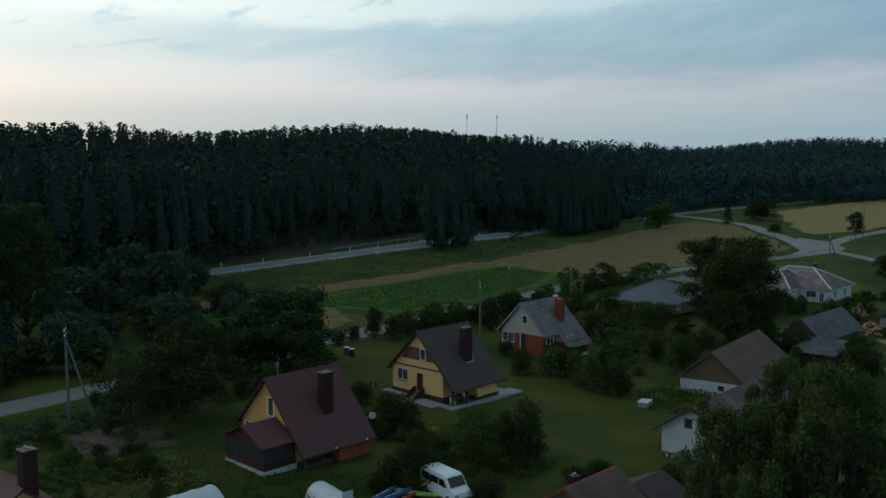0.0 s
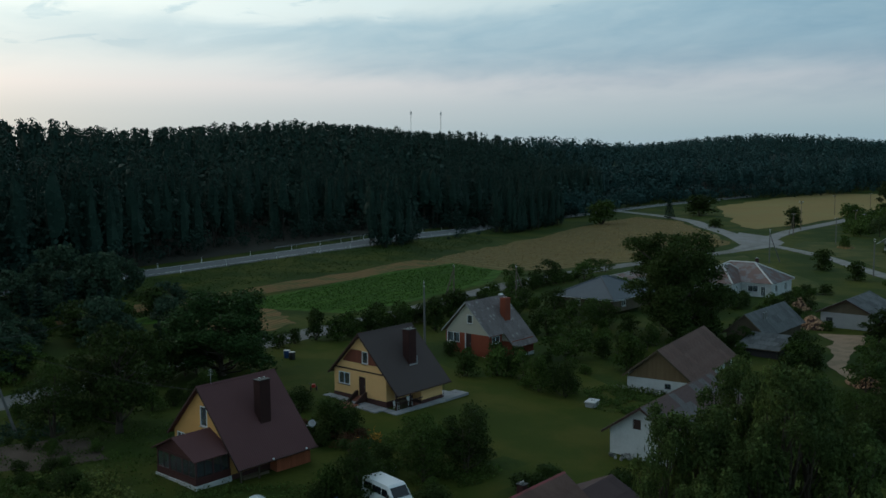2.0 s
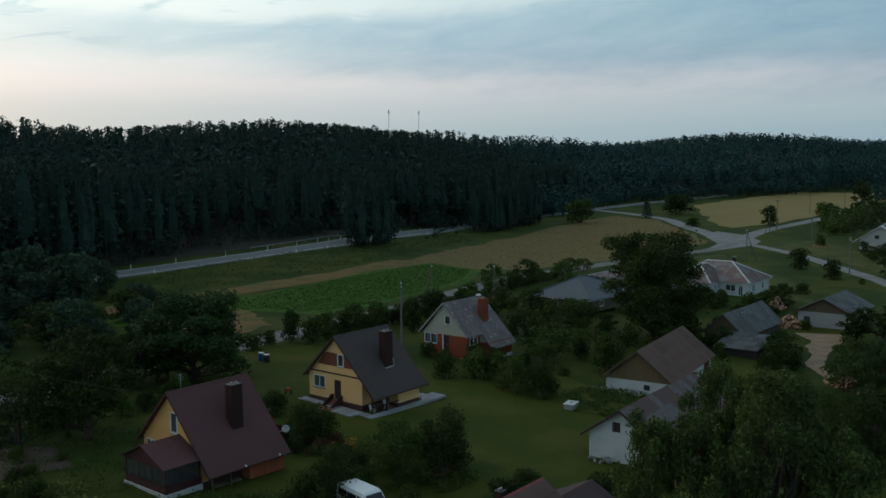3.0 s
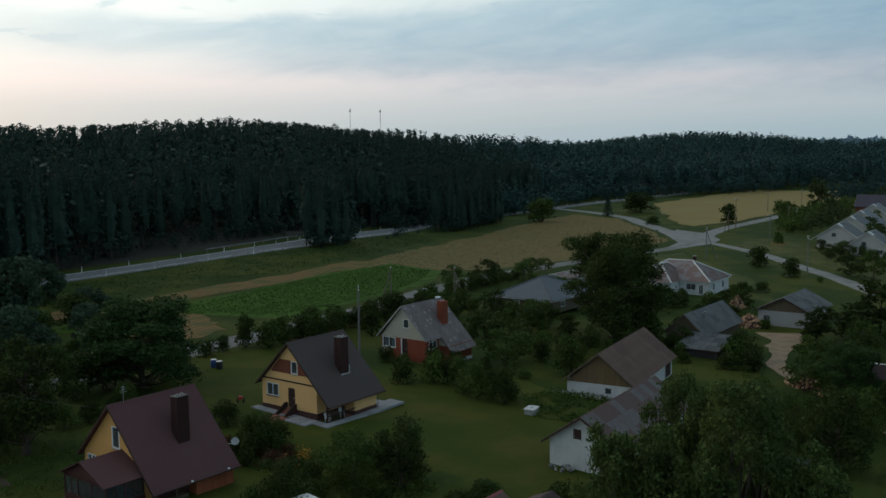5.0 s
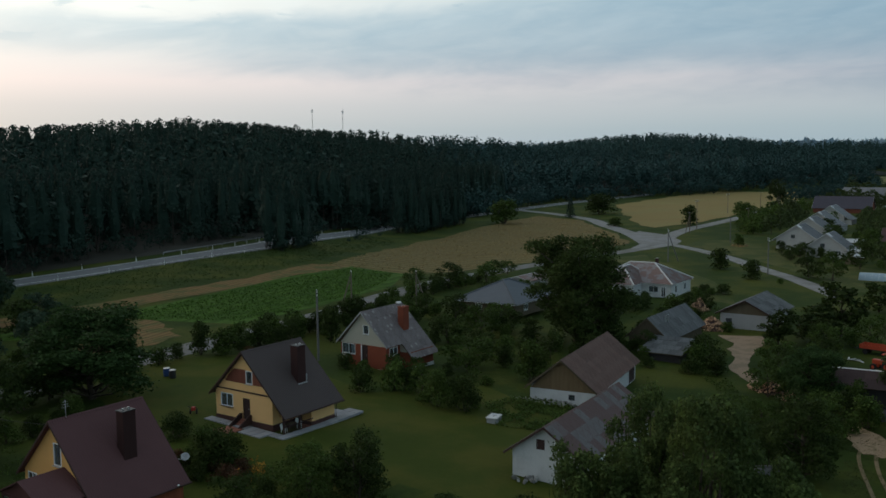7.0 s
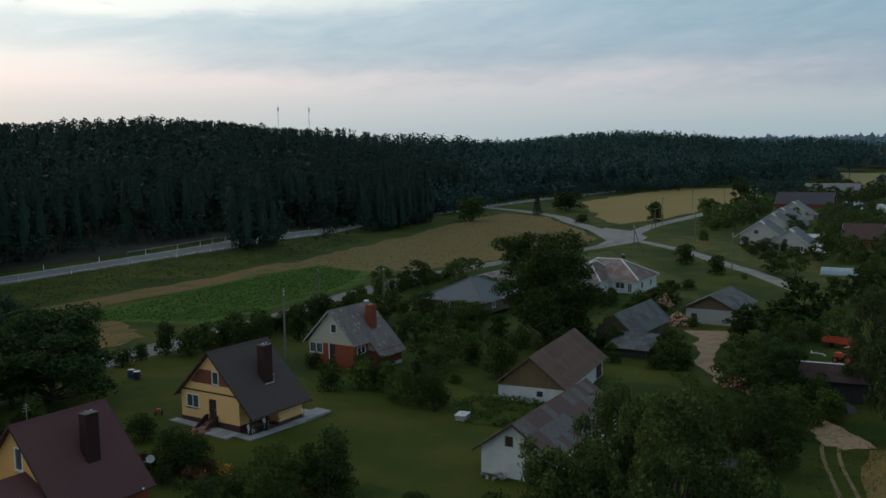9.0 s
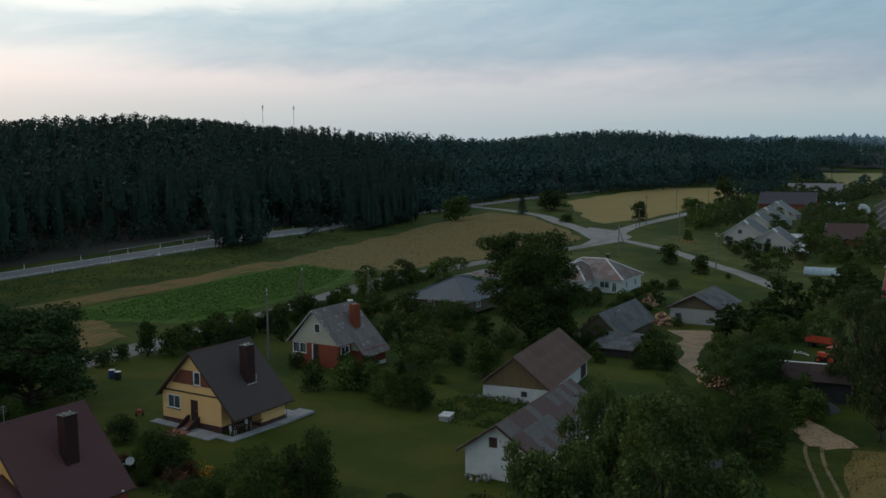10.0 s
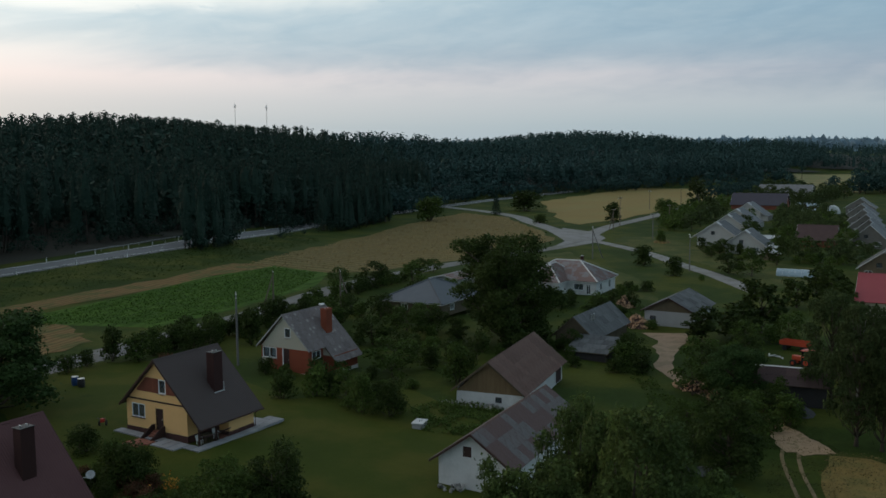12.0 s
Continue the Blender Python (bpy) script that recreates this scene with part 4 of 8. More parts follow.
for k, pts in enumerate(([(102.7, 20.4), (99.4, 20.0), (95.1, 18.9), (88.2, 16.8), (80, 14.2)], [(101.8, 18.8), (99.2, 18.4), (95.0, 17.4), (89, 15.5), (80.6, 12.9)])):
    ribbon("wheel_track", pts, 0.34, 0.02, M["rut"], step=0.4, shoulder=0.06, crown=0.01, label="sandy wheel track worn in the grass", category="track", wander=0.06, seed=20 + k)
drape("dry_meadow", wavy([(102.4, 16.0), (103.4, 12.5), (101.6, 9.8), (100, 4), (98, -6), (80, -6), (80, 12.5), (89, 14.6), (96, 16)], 0.35, 2.4, 18), 5, 0.035, M["dry_meadow"], label="dry yellow unmown grass", category="grass")

drape("mown_meadow", wavy([(186, 58), (206, 66), (226, 80), (246, 96), (266, 110), (250, 116), (222, 119), (206, 108), (202, 88)], 1.2, 5, 21), 5, 0.03, M["verge"], label="mown yellow-green meadow beside the house", category="grass")
drape("garden_meadow", wavy([(214, 42), (240, 58), (262, 74), (300, 108), (322, 112), (322, 96), (296, 80), (276, 62), (262, 50), (254, 36), (226, 28)], 1.2, 5, 22), 5, 0.03, M["verge"], label="yellow-green meadow before the far houses", category="grass")
FLOOR = [(-140, 214), (-20, 202), (60, 194), (125, 190), (154, 191), (177, 196), (225, 217), (262, 232), (312, 254), (392, 269), (470, 275), (470, 400), (300, 400), (-140, 400)]
drape("forest_floor", FLOOR, 20, 0.10, M["forest_floor"], label="dark needle-covered ground under the pines", category="forest floor")


drape("far_forest_floor", [(470, 310), (640, 285), (940, 196), (1180, 186), (1300, 170), (1300, 520), (470, 520)], 40, 1.5, M["forest_floor"], label="dark ground under the far wood", category="forest floor")


drape("plain_wood_floor", [(1345, -220), (1345, 320), (1720, 320), (1720, -220)], 60, 2.0, M["forest_floor"], label="dark ground under the plain wood", category="forest floor")


# ---- woods ----
def pine_quads(rng, n, height, base, width, size):
    """Needle clumps of one conifer: ragged whorls of boughs that widen downwards from a thin tip."""
    t = rng.random(n) ** 1.25
    z = base + (height - base) * (1 - t)
    whorl = 0.74 + 0.26 * np.cos(z * math.tau / (1.9 + 0.05 * width))
    a = rng.uniform(0, math.tau, n)
    side = 1 + 0.22 * np.sin(a * 3 + z * 0.7)
    r = width * (0.09 + 0.91 * t ** 0.42) * whorl * side * np.sqrt(rng.uniform(0.12, 1.0, n))
    c = np.stack([r * np.cos(a), r * np.sin(a), z - 0.12 * r], -1)
    v = np.stack([np.cos(a) * 0.8, np.sin(a) * 0.8, np.full(n, 0.45)], -1)
    return leaf_quads(rng, c, v, (size * (0.62 + 0.6 * t))[:, None], 0.22)


def pine_core(rng, height, base, width, sides=7, tiers=(0.02, 0.16, 0.42, 0.75, 1.0)):
    """The close inner boughs of a conifer: an uneven cone that no light passes."""
    rings = []
    for t in tiers:
        r = width * 0.54 * (0.02 + 0.98 * t ** 0.5) * (0.55 if t == 1.0 else 1.0) * rng.uniform(0.6, 1.2, sides)
        a = np.arange(sides) * math.tau / sides + rng.uniform(-0.2, 0.2, sides)
        z = base + (height - base) * (1 - t) + rng.uniform(-0.4, 0.4, sides) * (t > 0.1)
        rings.append(np.stack([r * np.cos(a), r * np.sin(a), z], -1))
    return np.concatenate([np.stack([u, np.roll(u, -1, 0), np.roll(w, -1, 0), w], axis=1) for u, w in zip(rings, rings[1:])])


def broad_quads(rng, n, height, base, width, size):
    v = rng.normal(0, 1, (n, 3))
    v /= np.linalg.norm(v, axis=1)[:, None]
    rad = rng.uniform(0.65, 1.05, n)[:, None] * (1 + 0.25 * np.sin(v[:, :1] * 5 + 1) * np.cos(v[:, 1:2] * 6))
    c = v * rad * np.array([width, width, (height - base) / 2]) + np.array([0, 0, (height + base) / 2])
    return leaf_quads(rng, c, v, size, 0.28)


def trunk_quads(height, girth, sides=4):
    """The sides of a tapered bare trunk."""
    k = np.arange(sides) * math.tau / sides
    lo = np.stack([np.cos(k) * girth, np.sin(k) * girth, np.full(sides, -0.3)], -1)
    hi = np.stack([np.cos(k) * girth * 0.35, np.sin(k) * girth * 0.35, np.full(sides, height)], -1)
    return np.stack([lo, np.roll(lo, -1, 0), np.roll(hi, -1, 0), hi], axis=1)


def make_wood(name, spots, seed, kinds, label, leaf, bark="pine_bark", trunks=True):
    """A wood as one mesh: many trees of a few shapes, each turned and scaled, none alike in place.
    spots: x, y, scale; kinds: quads of crown shapes."""
    rng = np.random.default_rng(seed)
    allq, idx = [], []
    for i, (x, y, s) in enumerate(spots):
        k = kinds[rng.integers(len(kinds))]
        a = rng.uniform(0, math.tau)
        R = np.array([[math.cos(a), -math.sin(a), 0], [math.sin(a), math.cos(a), 0], [0, 0, 1]])
        w = s * rng.uniform(0.85, 1.25)
        q = (k[0] @ R.T) * np.array([w, w, s]) + np.array([x, y, gz(x, y)])
        allq.append(q)
        idx.append(np.zeros(len(q), int))
        if trunks:
            q = (k[1] @ R.T) * np.array([s, s, s]) + np.array([x, y, gz(x, y)])
            allq.append(q)
            idx.append(np.ones(len(q), int))
    ob = quads_object(name, np.concatenate(allq), None, mats=[M[leaf], M[bark]], mat_index=np.concatenate(idx))
    return tagged(ob, label, "wood", kind="stuff")


rw = np.random.default_rng(77)
pines_near = [(np.concatenate([pine_core(rw, h * 0.86, h * b, w), pine_quads(rw, 430, h, h * b, w, 0.41)]), trunk_quads(h * 0.93, 0.2)) for h, b, w in ((24, 0.22, 4.5), (22.9, 0.30, 4.0), (24.5, 0.34, 4.6), (23.4, 0.18, 3.7), (24.1, 0.42, 4.3), (22.4, 0.12, 3.9))]
pines_far = [(np.concatenate([pine_core(rw, h * 0.88, h * b, w, 5, (0.02, 0.3, 1.0)), pine_quads(rw, 64, h, h * b, w, 0.80)]), trunk_quads(h * 0.93, 0.2)) for h, b, w in ((24, 0.40, 4.6), (23.2, 0.44, 4.2), (24.5, 0.42, 4.7), (24.2, 0.46, 4.0))]
low_far = [(broad_quads(rw, 110, h, h * 0.05, w, 0.72), trunk_quads(h * 0.5, 0.15)) for h, w in ((11, 4.0), (14, 4.6), (8, 3.5))]
canopy = [(broad_quads(rw, 84, 20, 5, 4.8, 0.95), trunk_quads(10, 0.3)), (broad_quads(rw, 84, 21.5, 6, 4.4, 0.95), trunk_quads(10, 0.3))]
firs = [(np.concatenate([pine_core(rw, h * 0.82, h * 0.3, w, 5, (0.02, 0.35, 1.0)), pine_quads(rw, 34, h, h * 0.35, w, 1.15)]), trunk_quads(10, 0.3)) for h, w in ((21.5, 4.0), (20.5, 3.6), (22, 3.8))]


def wood_spots(rng, x0, x1, depth0, depth1, n, s0=0.85, s1=1.12):
    """Places behind the edge of the woods between two depths."""
    out = []
    while len(out) < n:
        x, y = rng.uniform(x0, x1), rng.uniform(120, 800)
        q = float(wood_depth(np.array(x), np.array(y)))
        if depth0 < q < depth1:
            far_up = float(np.interp(x, (-60, 20, 90, 170, 240, 300, 900), (0.10, 0.08, -0.08, -0.10, 0.0, 0.13, 0.12)))
            u = x - 0.42 * (y - 200)
            if u < 135:
                far_up = float(np.interp(u, (60, 95, 115, 135), (0.07, 0.09, 0.02, -0.06)))
            out.append((x, y, rng.uniform(s0, s1) + far_up + (0.05 if rng.random() < 0.07 else 0)))
    return out


near_spots = wood_spots(rw, -100, 470, 0, 40, 560, s0=0.86, s1=1.03)
make_wood("pine_wood", near_spots, 5, pines_near, "dense dark pine wood behind the highway", "leaf_pine")
make_wood("pine_wood_depth", wood_spots(rw, -160, 520, 38, 190, 1950, s0=0.94, s1=1.02), 6, pines_far, "closed tops of the dark pine wood", "leaf_pine")
make_wood("pine_wood_west", wood_spots(rw, -60, 100, 2, 60, 130, s0=0.92, s1=1.03), 15, pines_near, "dense dark pine wood beyond the village street", "leaf_pine")
make_wood("wood_understorey", wood_spots(rw, -60, 330, 6, 80, 300, s0=1.1, s1=1.7), 16, low_far, "dark understorey between the pines", "leaf_pine")
make_wood("mixed_wood", wood_spots(rw, 470, 960, 0, 60, 700, s0=0.70, s1=0.98), 7, pines_far[:1] + canopy * 2, "dark wood beyond the grain field", "leaf_far_hazed")
make_wood("wood_on_hill", wood_spots(rw, 470, 1500, 50, 330, 2300, s0=0.86, s1=0.98), 8, firs[:2] + canopy * 2, "wooded low hill in the distance", "leaf_far_hazed", trunks=False)
make_wood("wood_fringe", wood_spots(rw, 380, 900, -16, 4, 170, s0=0.6, s1=1.1), 9, low_far, "leafy fringe along the far wood", "leaf_far_hazed")
make_wood("wood_undergrowth", wood_spots(rw, -60, 450, -4, 8, 280, s0=0.25, s1=0.62), 10, low_far, "low undergrowth at the edge of the pine wood", "leaf_pine")
# trees on the near side of the highway
rows = []
for _ in range(26):
    t = rw.random()
    rows.append((178 + 23 * t, 179 + 9 * t + rw.uniform(-2.5, 4), rw.uniform(0.45, 0.92)))
for _ in range(60):
    t = rw.random()
    rows.append((286 + 64 * t + rw.uniform(-3, 3), 217 + 17 * t + rw.uniform(-4, 5), rw.uniform(0.55, 0.9)))
make_wood("roadside_trees", rows, 11, pines_near, "dark trees on the near side of the highway", "leaf_pine")
rows = []
for _ in range(24):
    t = rw.random()
    rows.append((177 + 27 * t, 177 + 9 * t + rw.uniform(-2, 4), rw.uniform(0.22, 0.55)))
for x, y, s in ((226, 194, 0.2), (236, 199, 0.32), (239, 200, 0.4), (246, 203, 0.3), (262, 210, 0.24), (274, 213, 0.5)):
    rows.append((x, y, s))
for _ in range(52):
    t = rw.random()
    rows.append((284 + 68 * t + rw.uniform(-3, 3), 215 + 18 * t + rw.uniform(-3, 4), rw.uniform(0.25, 0.6)))
make_wood("roadside_bushes", rows, 12, low_far, "bushes under the roadside trees", "leaf_pine")
spots = []
for _ in range(700):
    spots.append((1330 + 330 * rw.random() ** 1.6, rw.uniform(-190, 300), rw.uniform(0.85, 1.1)))
make_wood("far_plain_wood", spots, 14, firs + canopy * 2, "dark wood beyond the far grain field", "leaf_far_hazed", trunks=False)
# distant ridges, aerial haze put into their blue leaf colour
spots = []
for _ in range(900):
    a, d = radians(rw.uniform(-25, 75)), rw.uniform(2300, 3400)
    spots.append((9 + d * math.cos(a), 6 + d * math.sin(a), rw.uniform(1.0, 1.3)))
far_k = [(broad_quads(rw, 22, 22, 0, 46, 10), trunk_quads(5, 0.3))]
make_wood("distant_wood", spots, 13, far_k, "wood on the horizon coloured hazy blue", "leaf_haze", trunks=False)


# ---- houses ----
def gable_building(name, label, category, x0, x1, y0, y1, z0, walls, roof, eave0, eave1, ridge, ridge_y=None, verge=0.45, front=(), side=(), split=None,
                   upper=None, plinth=None, plinth_h=0.4, sheets=None, roof_t=0.12, ridge_mat="zinc", verge_mat="dark_wood", turn=0.0, boards=None, group=""):
    """A house or shed with its ridge along x. eave0 and eave1: (y, z) of the roof's lower edges, ridge: its height, all in the world.
    front: openings in the gable at x0 as (y_high, y_low, z0, z1, kind); side: openings in the wall at y0 as (x0, x1, z0, z1, kind)."""
    ry = (y0 + y1) / 2 if ridge_y is None else ridge_y
    cx, cy = (x0 + x1) / 2, (y0 + y1) / 2
    L, W = x1 - x0, y1 - y0
    ob = empty(name, pose(cx, cy, z0, 0, 0, turn), label, category, group)
    ox, oy = -L / 2, -W / 2            # local corner
    k0 = (ridge - eave0[1]) / (ry - eave0[0])
    k1 = (ridge - eave1[1]) / (eave1[0] - ry)
    zr = ridge - z0
    h0, h1 = zr - (ry - y0) * k0 - 0.06, zr - (y1 - ry) * k1 - 0.06
    gable_top = [(0, h1), (y1 - ry, zr - 0.06), (W, h0)]
    th = 0.25
    fm = Matrix.Translation((ox, oy + W, 0)) @ Matrix.Rotation(radians(-90), 4, "Z")
    bmx = Matrix.Translation((ox + L, oy, 0)) @ Matrix.Rotation(radians(90), 4, "Z")
    fo = [(y1 - a, y1 - b, c - z0, d - z0) for a, b, c, d, *_ in front]
    if split is None:
        w = part("wall", wall_panel(W, gable_top, fo, th), M[walls], ob)
        w.matrix_basis = fm
    else:
        sp = split - z0
        w = part("wall", wall_panel(W, [(0, min(sp, h1)), (max(0.01, (sp - h1) / k1), sp) if sp > h1 else (0.01, sp), (W - max(0.01, (sp - h0) / k0), sp), (W, min(sp, h0))], [o for o in fo if o[3] <= sp + 0.01], th), M[walls], ob)
        w.matrix_basis = fm
        ua, ub = max(0.0, (sp - h1) / k1), W - max(0.0, (sp - h0) / k0)
        w = part("gable", wall_panel(W, [(0, sp + 0.001), (ua + 0.001, sp + 0.002), (y1 - ry, zr - 0.06), (ub - 0.001, sp + 0.002), (W, sp + 0.001)], [o for o in fo if o[2] >= sp - 0.01], th, bottom=sp), M[upper or walls], ob)
        w.matrix_basis = fm
    w = part("wall", wall_panel(W, [(0, h0), (ry - y0, zr - 0.06), (W, h1)], [], th), M[upper if upper and split is None else walls], ob)
    w.matrix_basis = bmx
    so = [(a - x0 - th, b - x0 - th, c - z0, d - z0) for a, b, c, d, *_ in side]
    w = part("wall", wall_panel(L - 2 * th, [(0, h0), (L - 2 * th, h0)], so, th), M[walls], ob)
    w.matrix_basis = Matrix.Translation((ox + th, oy, 0))
    w = part("wall", wall_panel(L - 2 * th, [(0, h1), (L - 2 * th, h1)], [], th), M[walls], ob)
    w.matrix_basis = Matrix.Translation((ox + L - th, oy + W, 0)) @ Matrix.Rotation(radians(180), 4, "Z")
    for a, b, c, d, kind, *opt in front:
        m = fm @ Matrix.Translation((y1 - a, 0, c - z0))
        if kind == "d":
            door_unit(ob, m, a - b, d - c, *opt)
        elif kind == "w":
            window_unit(ob, m, a - b, d - c, *opt)
    for a, b, c, d, kind, *opt in side:
        m = Matrix.Translation((ox + a - x0, oy, c - z0))
        if kind == "d":
            door_unit(ob, m, b - a, d - c, *opt)
        elif kind == "w":
            window_unit(ob, m, b - a, d - c, *opt)
    if plinth:
        part("plinth", boxes((ox - 0.04, ox + L + 0.04, oy - 0.04, oy + 0.02, -0.4, plinth_h), (ox - 0.04, ox + 0.02, oy + 0.02, oy + W + 0.04, -0.4, plinth_h)), M[plinth], ob)
    # roof
    va, vb = ox - verge, ox + L + verge
    e0 = (eave0[0] - y0 + oy, eave0[1] - z0)
    e1 = (eave1[0] - y0 + oy, eave1[1] - z0)
    rl = (ry - y0 + oy, zr)
    a, b = (va, rl[0], rl[1]), (vb, rl[0], rl[1])
    for e in (e0, e1):
        c, d = (vb, e[0], e[1]), (va, e[0], e[1])
        if sheets:
            n_u = max(3, round((vb - va) / sheets[0]))
            n_v = max(2, round(math.hypot(e[0] - rl[0], e[1] - rl[1]) / sheets[1]))
            sheet_roof(ob, "roof", a, b, c, d, M[roof], n_u, n_v, rnd=random.Random(int(abs(x0) * 7)))
        else:
            part("roof", slab(bmesh.new(), (a, b, c, d), roof_t), M[roof], ob)
    bm = bmesh.new()
    for e in (e0, e1):
        dy, dz = e[0] - rl[0], e[1] - rl[1]
        n = math.hypot(dy, dz)
        dy, dz = dy / n * 0.18, dz / n * 0.18
        slab(bm, ((va - 0.02, rl[0], rl[1] + 0.05), (vb + 0.02, rl[0], rl[1] + 0.05), (vb + 0.02, rl[0] + dy, rl[1] + dz + 0.05), (va - 0.02, rl[0] + dy, rl[1] + dz + 0.05)), 0.02)
    part("ridge_cap", bm, M[ridge_mat], ob)
    for xx in (va, vb):
        for e in (e0, e1):
            bm = bmesh.new()
            s = -0.03 if xx == va else 0.0
            vs = [bm.verts.new(p) for p in ((xx + s, rl[0], rl[1] + 0.01), (xx + s, e[0], e[1] + 0.01), (xx + s, e[0], e[1] - 0.2), (xx + s, rl[0], rl[1] - 0.2))]
            f = bm.faces.new(vs)
            ext = bmesh.ops.extrude_face_region(bm, geom=[f])
            bmesh.ops.translate(bm, vec=(0.03, 0, 0), verts=[v for v in ext["geom"] if isinstance(v, bmesh.types.BMVert)])
            part("bargeboard", bm, M[verge_mat], ob)
    return ob, Vector((cx, cy, z0))


# yellow house with a dark brown roof
H2Z = 0.35
yellow_house, o = gable_building(
    "house", "yellow rendered house with steep dark brown metal roof", "house", 66.9, 74.3, 66.5, 74.5, H2Z, "yellow", "roof_dark", (64.35, 2.06), (75.0, 3.15), 7.9, ridge_y=70.15,
    verge=0.5, split=3.8, upper="yellow", plinth="plinth", plinth_h=0.65, verge_mat="dark_wood", ridge_mat="roof_dark",
    front=[(73.75, 72.0, 2.0, 3.32, "w", "white", 1, False, "dark_wood"), (70.5, 69.65, 1.05, 3.08, "d"), (70.05, 69.15, 4.65, 5.95, "w", "white", 0)],
    side=[(68.2, 69.8, 1.3, 2.3, "w")])


def dress_yellow_house():
    T = lambda x, y, z: (x - o.x, y - o.y, z - o.z)
    fx = 66.9 - o.x
    # red-brown band of boards across the gable, pieces between the openings
    for a, b in ((69.1, 67.55), (73.0, 70.1)):
        n = max(1, int((a - b) / 0.2))
        for i in range(n):
            ya, yb = b + (a - b) * i / n, b + (a - b) * (i + 1) / n - 0.012
            top = min(6.0, 7.9 - abs((ya + yb) / 2 - 70.15) * 1.0 - 0.28)
            if top > 4.62:
                part("board", boxes((fx - 0.025, fx - 0.002, ya - o.y, yb - o.y, 4.6 - o.z, top - o.z)), M["redbrown"], yellow_house)
    part("trim_band", boxes((fx - 0.06, fx - 0.002, 66.5 - o.y, 74.5 - o.y, 3.72 - o.z, 3.86 - o.z)), M["dark_wood"], yellow_house)
    # side room under the long roof slope
    part("wall", boxes((70.9 - o.x, 74.3 - o.x, 65.2 - o.y, 65.42 - o.y, 0.55 - o.z, 2.5 - o.z), (70.9 - o.x, 71.12 - o.x, 65.42 - o.y, 66.5 - o.y, 0.55 - o.z, 2.8 - o.z),
                       (74.08 - o.x, 74.3 - o.x, 65.42 - o.y, 66.5 - o.y, 0.55 - o.z, 2.8 - o.z)), M["yellow"], yellow_house)
    part("plinth", boxes((70.87 - o.x, 74.33 - o.x, 65.16 - o.y, 66.4 - o.y, -0.3 - o.z, 0.56 - o.z)), M["plinth"], yellow_house)
    for x in (66.75, 68.9):
        part("veranda_post", boxes((x - o.x, x + 0.14 - o.x, 64.9 - o.y, 65.04 - o.y, 0.1 - o.z, 2.55 - o.z)), M["dark_wood"], yellow_house)
    part("veranda_rail", boxes((66.89 - o.x, 70.85 - o.x, 64.94 - o.y, 65.0 - o.y, 0.95 - o.z, 1.03 - o.z)), M["dark_wood"], yellow_house)
    for i in range(14):
        x = 67.1 + i * 0.27
        part("baluster", boxes((x - o.x, x + 0.05 - o.x, 64.95 - o.y, 64.99 - o.y, 0.25 - o.z, 0.95 - o.z)), M["dark_wood"], yellow_house)
    part("veranda_floor", boxes((66.75 - o.x, 70.86 - o.x, 64.85 - o.y, 66.46 - o.y, -0.2 - o.z, 0.22 - o.z)), M["paving_red"], yellow_house)
    c = chimney_stack(yellow_house, 71.15 - o.x, 67.05 - o.y, 3.9 - o.z, 8.05 - o.z, 1.15, 0.95)
    part("flashing", boxes((70.52 - o.x, 71.8 - o.x, 66.46 - o.y, 66.57 - o.y, 4.22 - o.z, 4.33 - o.z), (71.73 - o.x, 71.8 - o.x, 66.5 - o.y, 67.3 - o.y, 4.3 - o.z, 5.1 - o.z)), M["concrete"], c)
    # steps to the front door with low side walls
    st = part("steps", boxes(*[(fx - 0.3 * (5 - i) - 0.02, fx - 0.3 * (4 - i) - 0.02, 69.5 - o.y, 70.7 - o.y, -0.3, (0.14 * (i + 1))) for i in range(5)]), M["paving_red"], yellow_house)
    for y in (69.36, 70.7):
        bm = bmesh.new()
        vs = [bm.verts.new((x, y - o.y, z)) for x, z in ((fx - 1.75, -0.2), (fx - 0.02, -0.2), (fx - 0.02, 1.25), (fx - 0.35, 1.25), (fx - 1.75, 0.35))]
        f = bm.faces.new(vs)
        ext = bmesh.ops.extrude_face_region(bm, geom=[f])
        bmesh.ops.translate(bm, vec=(0, 0.14, 0), verts=[v for v in ext["geom"] if isinstance(v, bmesh.types.BMVert)])
        part("side_wall", bm, M["dark_wood"], st)
    bm = bmesh.new()
    tube(bm, [T(66.35, 64.28, 2.02), T(74.85, 64.28, 1.98)], 0.07, 8)
    gut = part("gutter", bm, M["dark_wood"], yellow_house)
    bm = bmesh.new()
    tube(bm, [T(74.5, 64.34, 2.0), T(74.42, 65.0, 1.7), T(74.42, 65.1, 0.1)], 0.05, 8)
    part("downpipe", bm, M["dark_wood"], gut)


dress_yellow_house()

# brown-roofed house with a glazed porch
H1Z = 0.45
brown_house, o1 = gable_building(
    "house", "yellow and orange house with brown-red metal roof", "house", 43.2, 50.5, 60.9, 68.8, H1Z, "ochre", "roof_brown", (59.15, 1.82), (69.3, 3.05), 7.75, ridge_y=64.66,
    verge=0.42, plinth="plinth", plinth_h=0.5, verge_mat="dark_wood", ridge_mat="roof_brown",
    front=[(64.8, 63.85, 4.35, 6.05, "w", "white", 0), (68.35, 67.2, 1.9, 3.25, "w", "white", 1, True)])


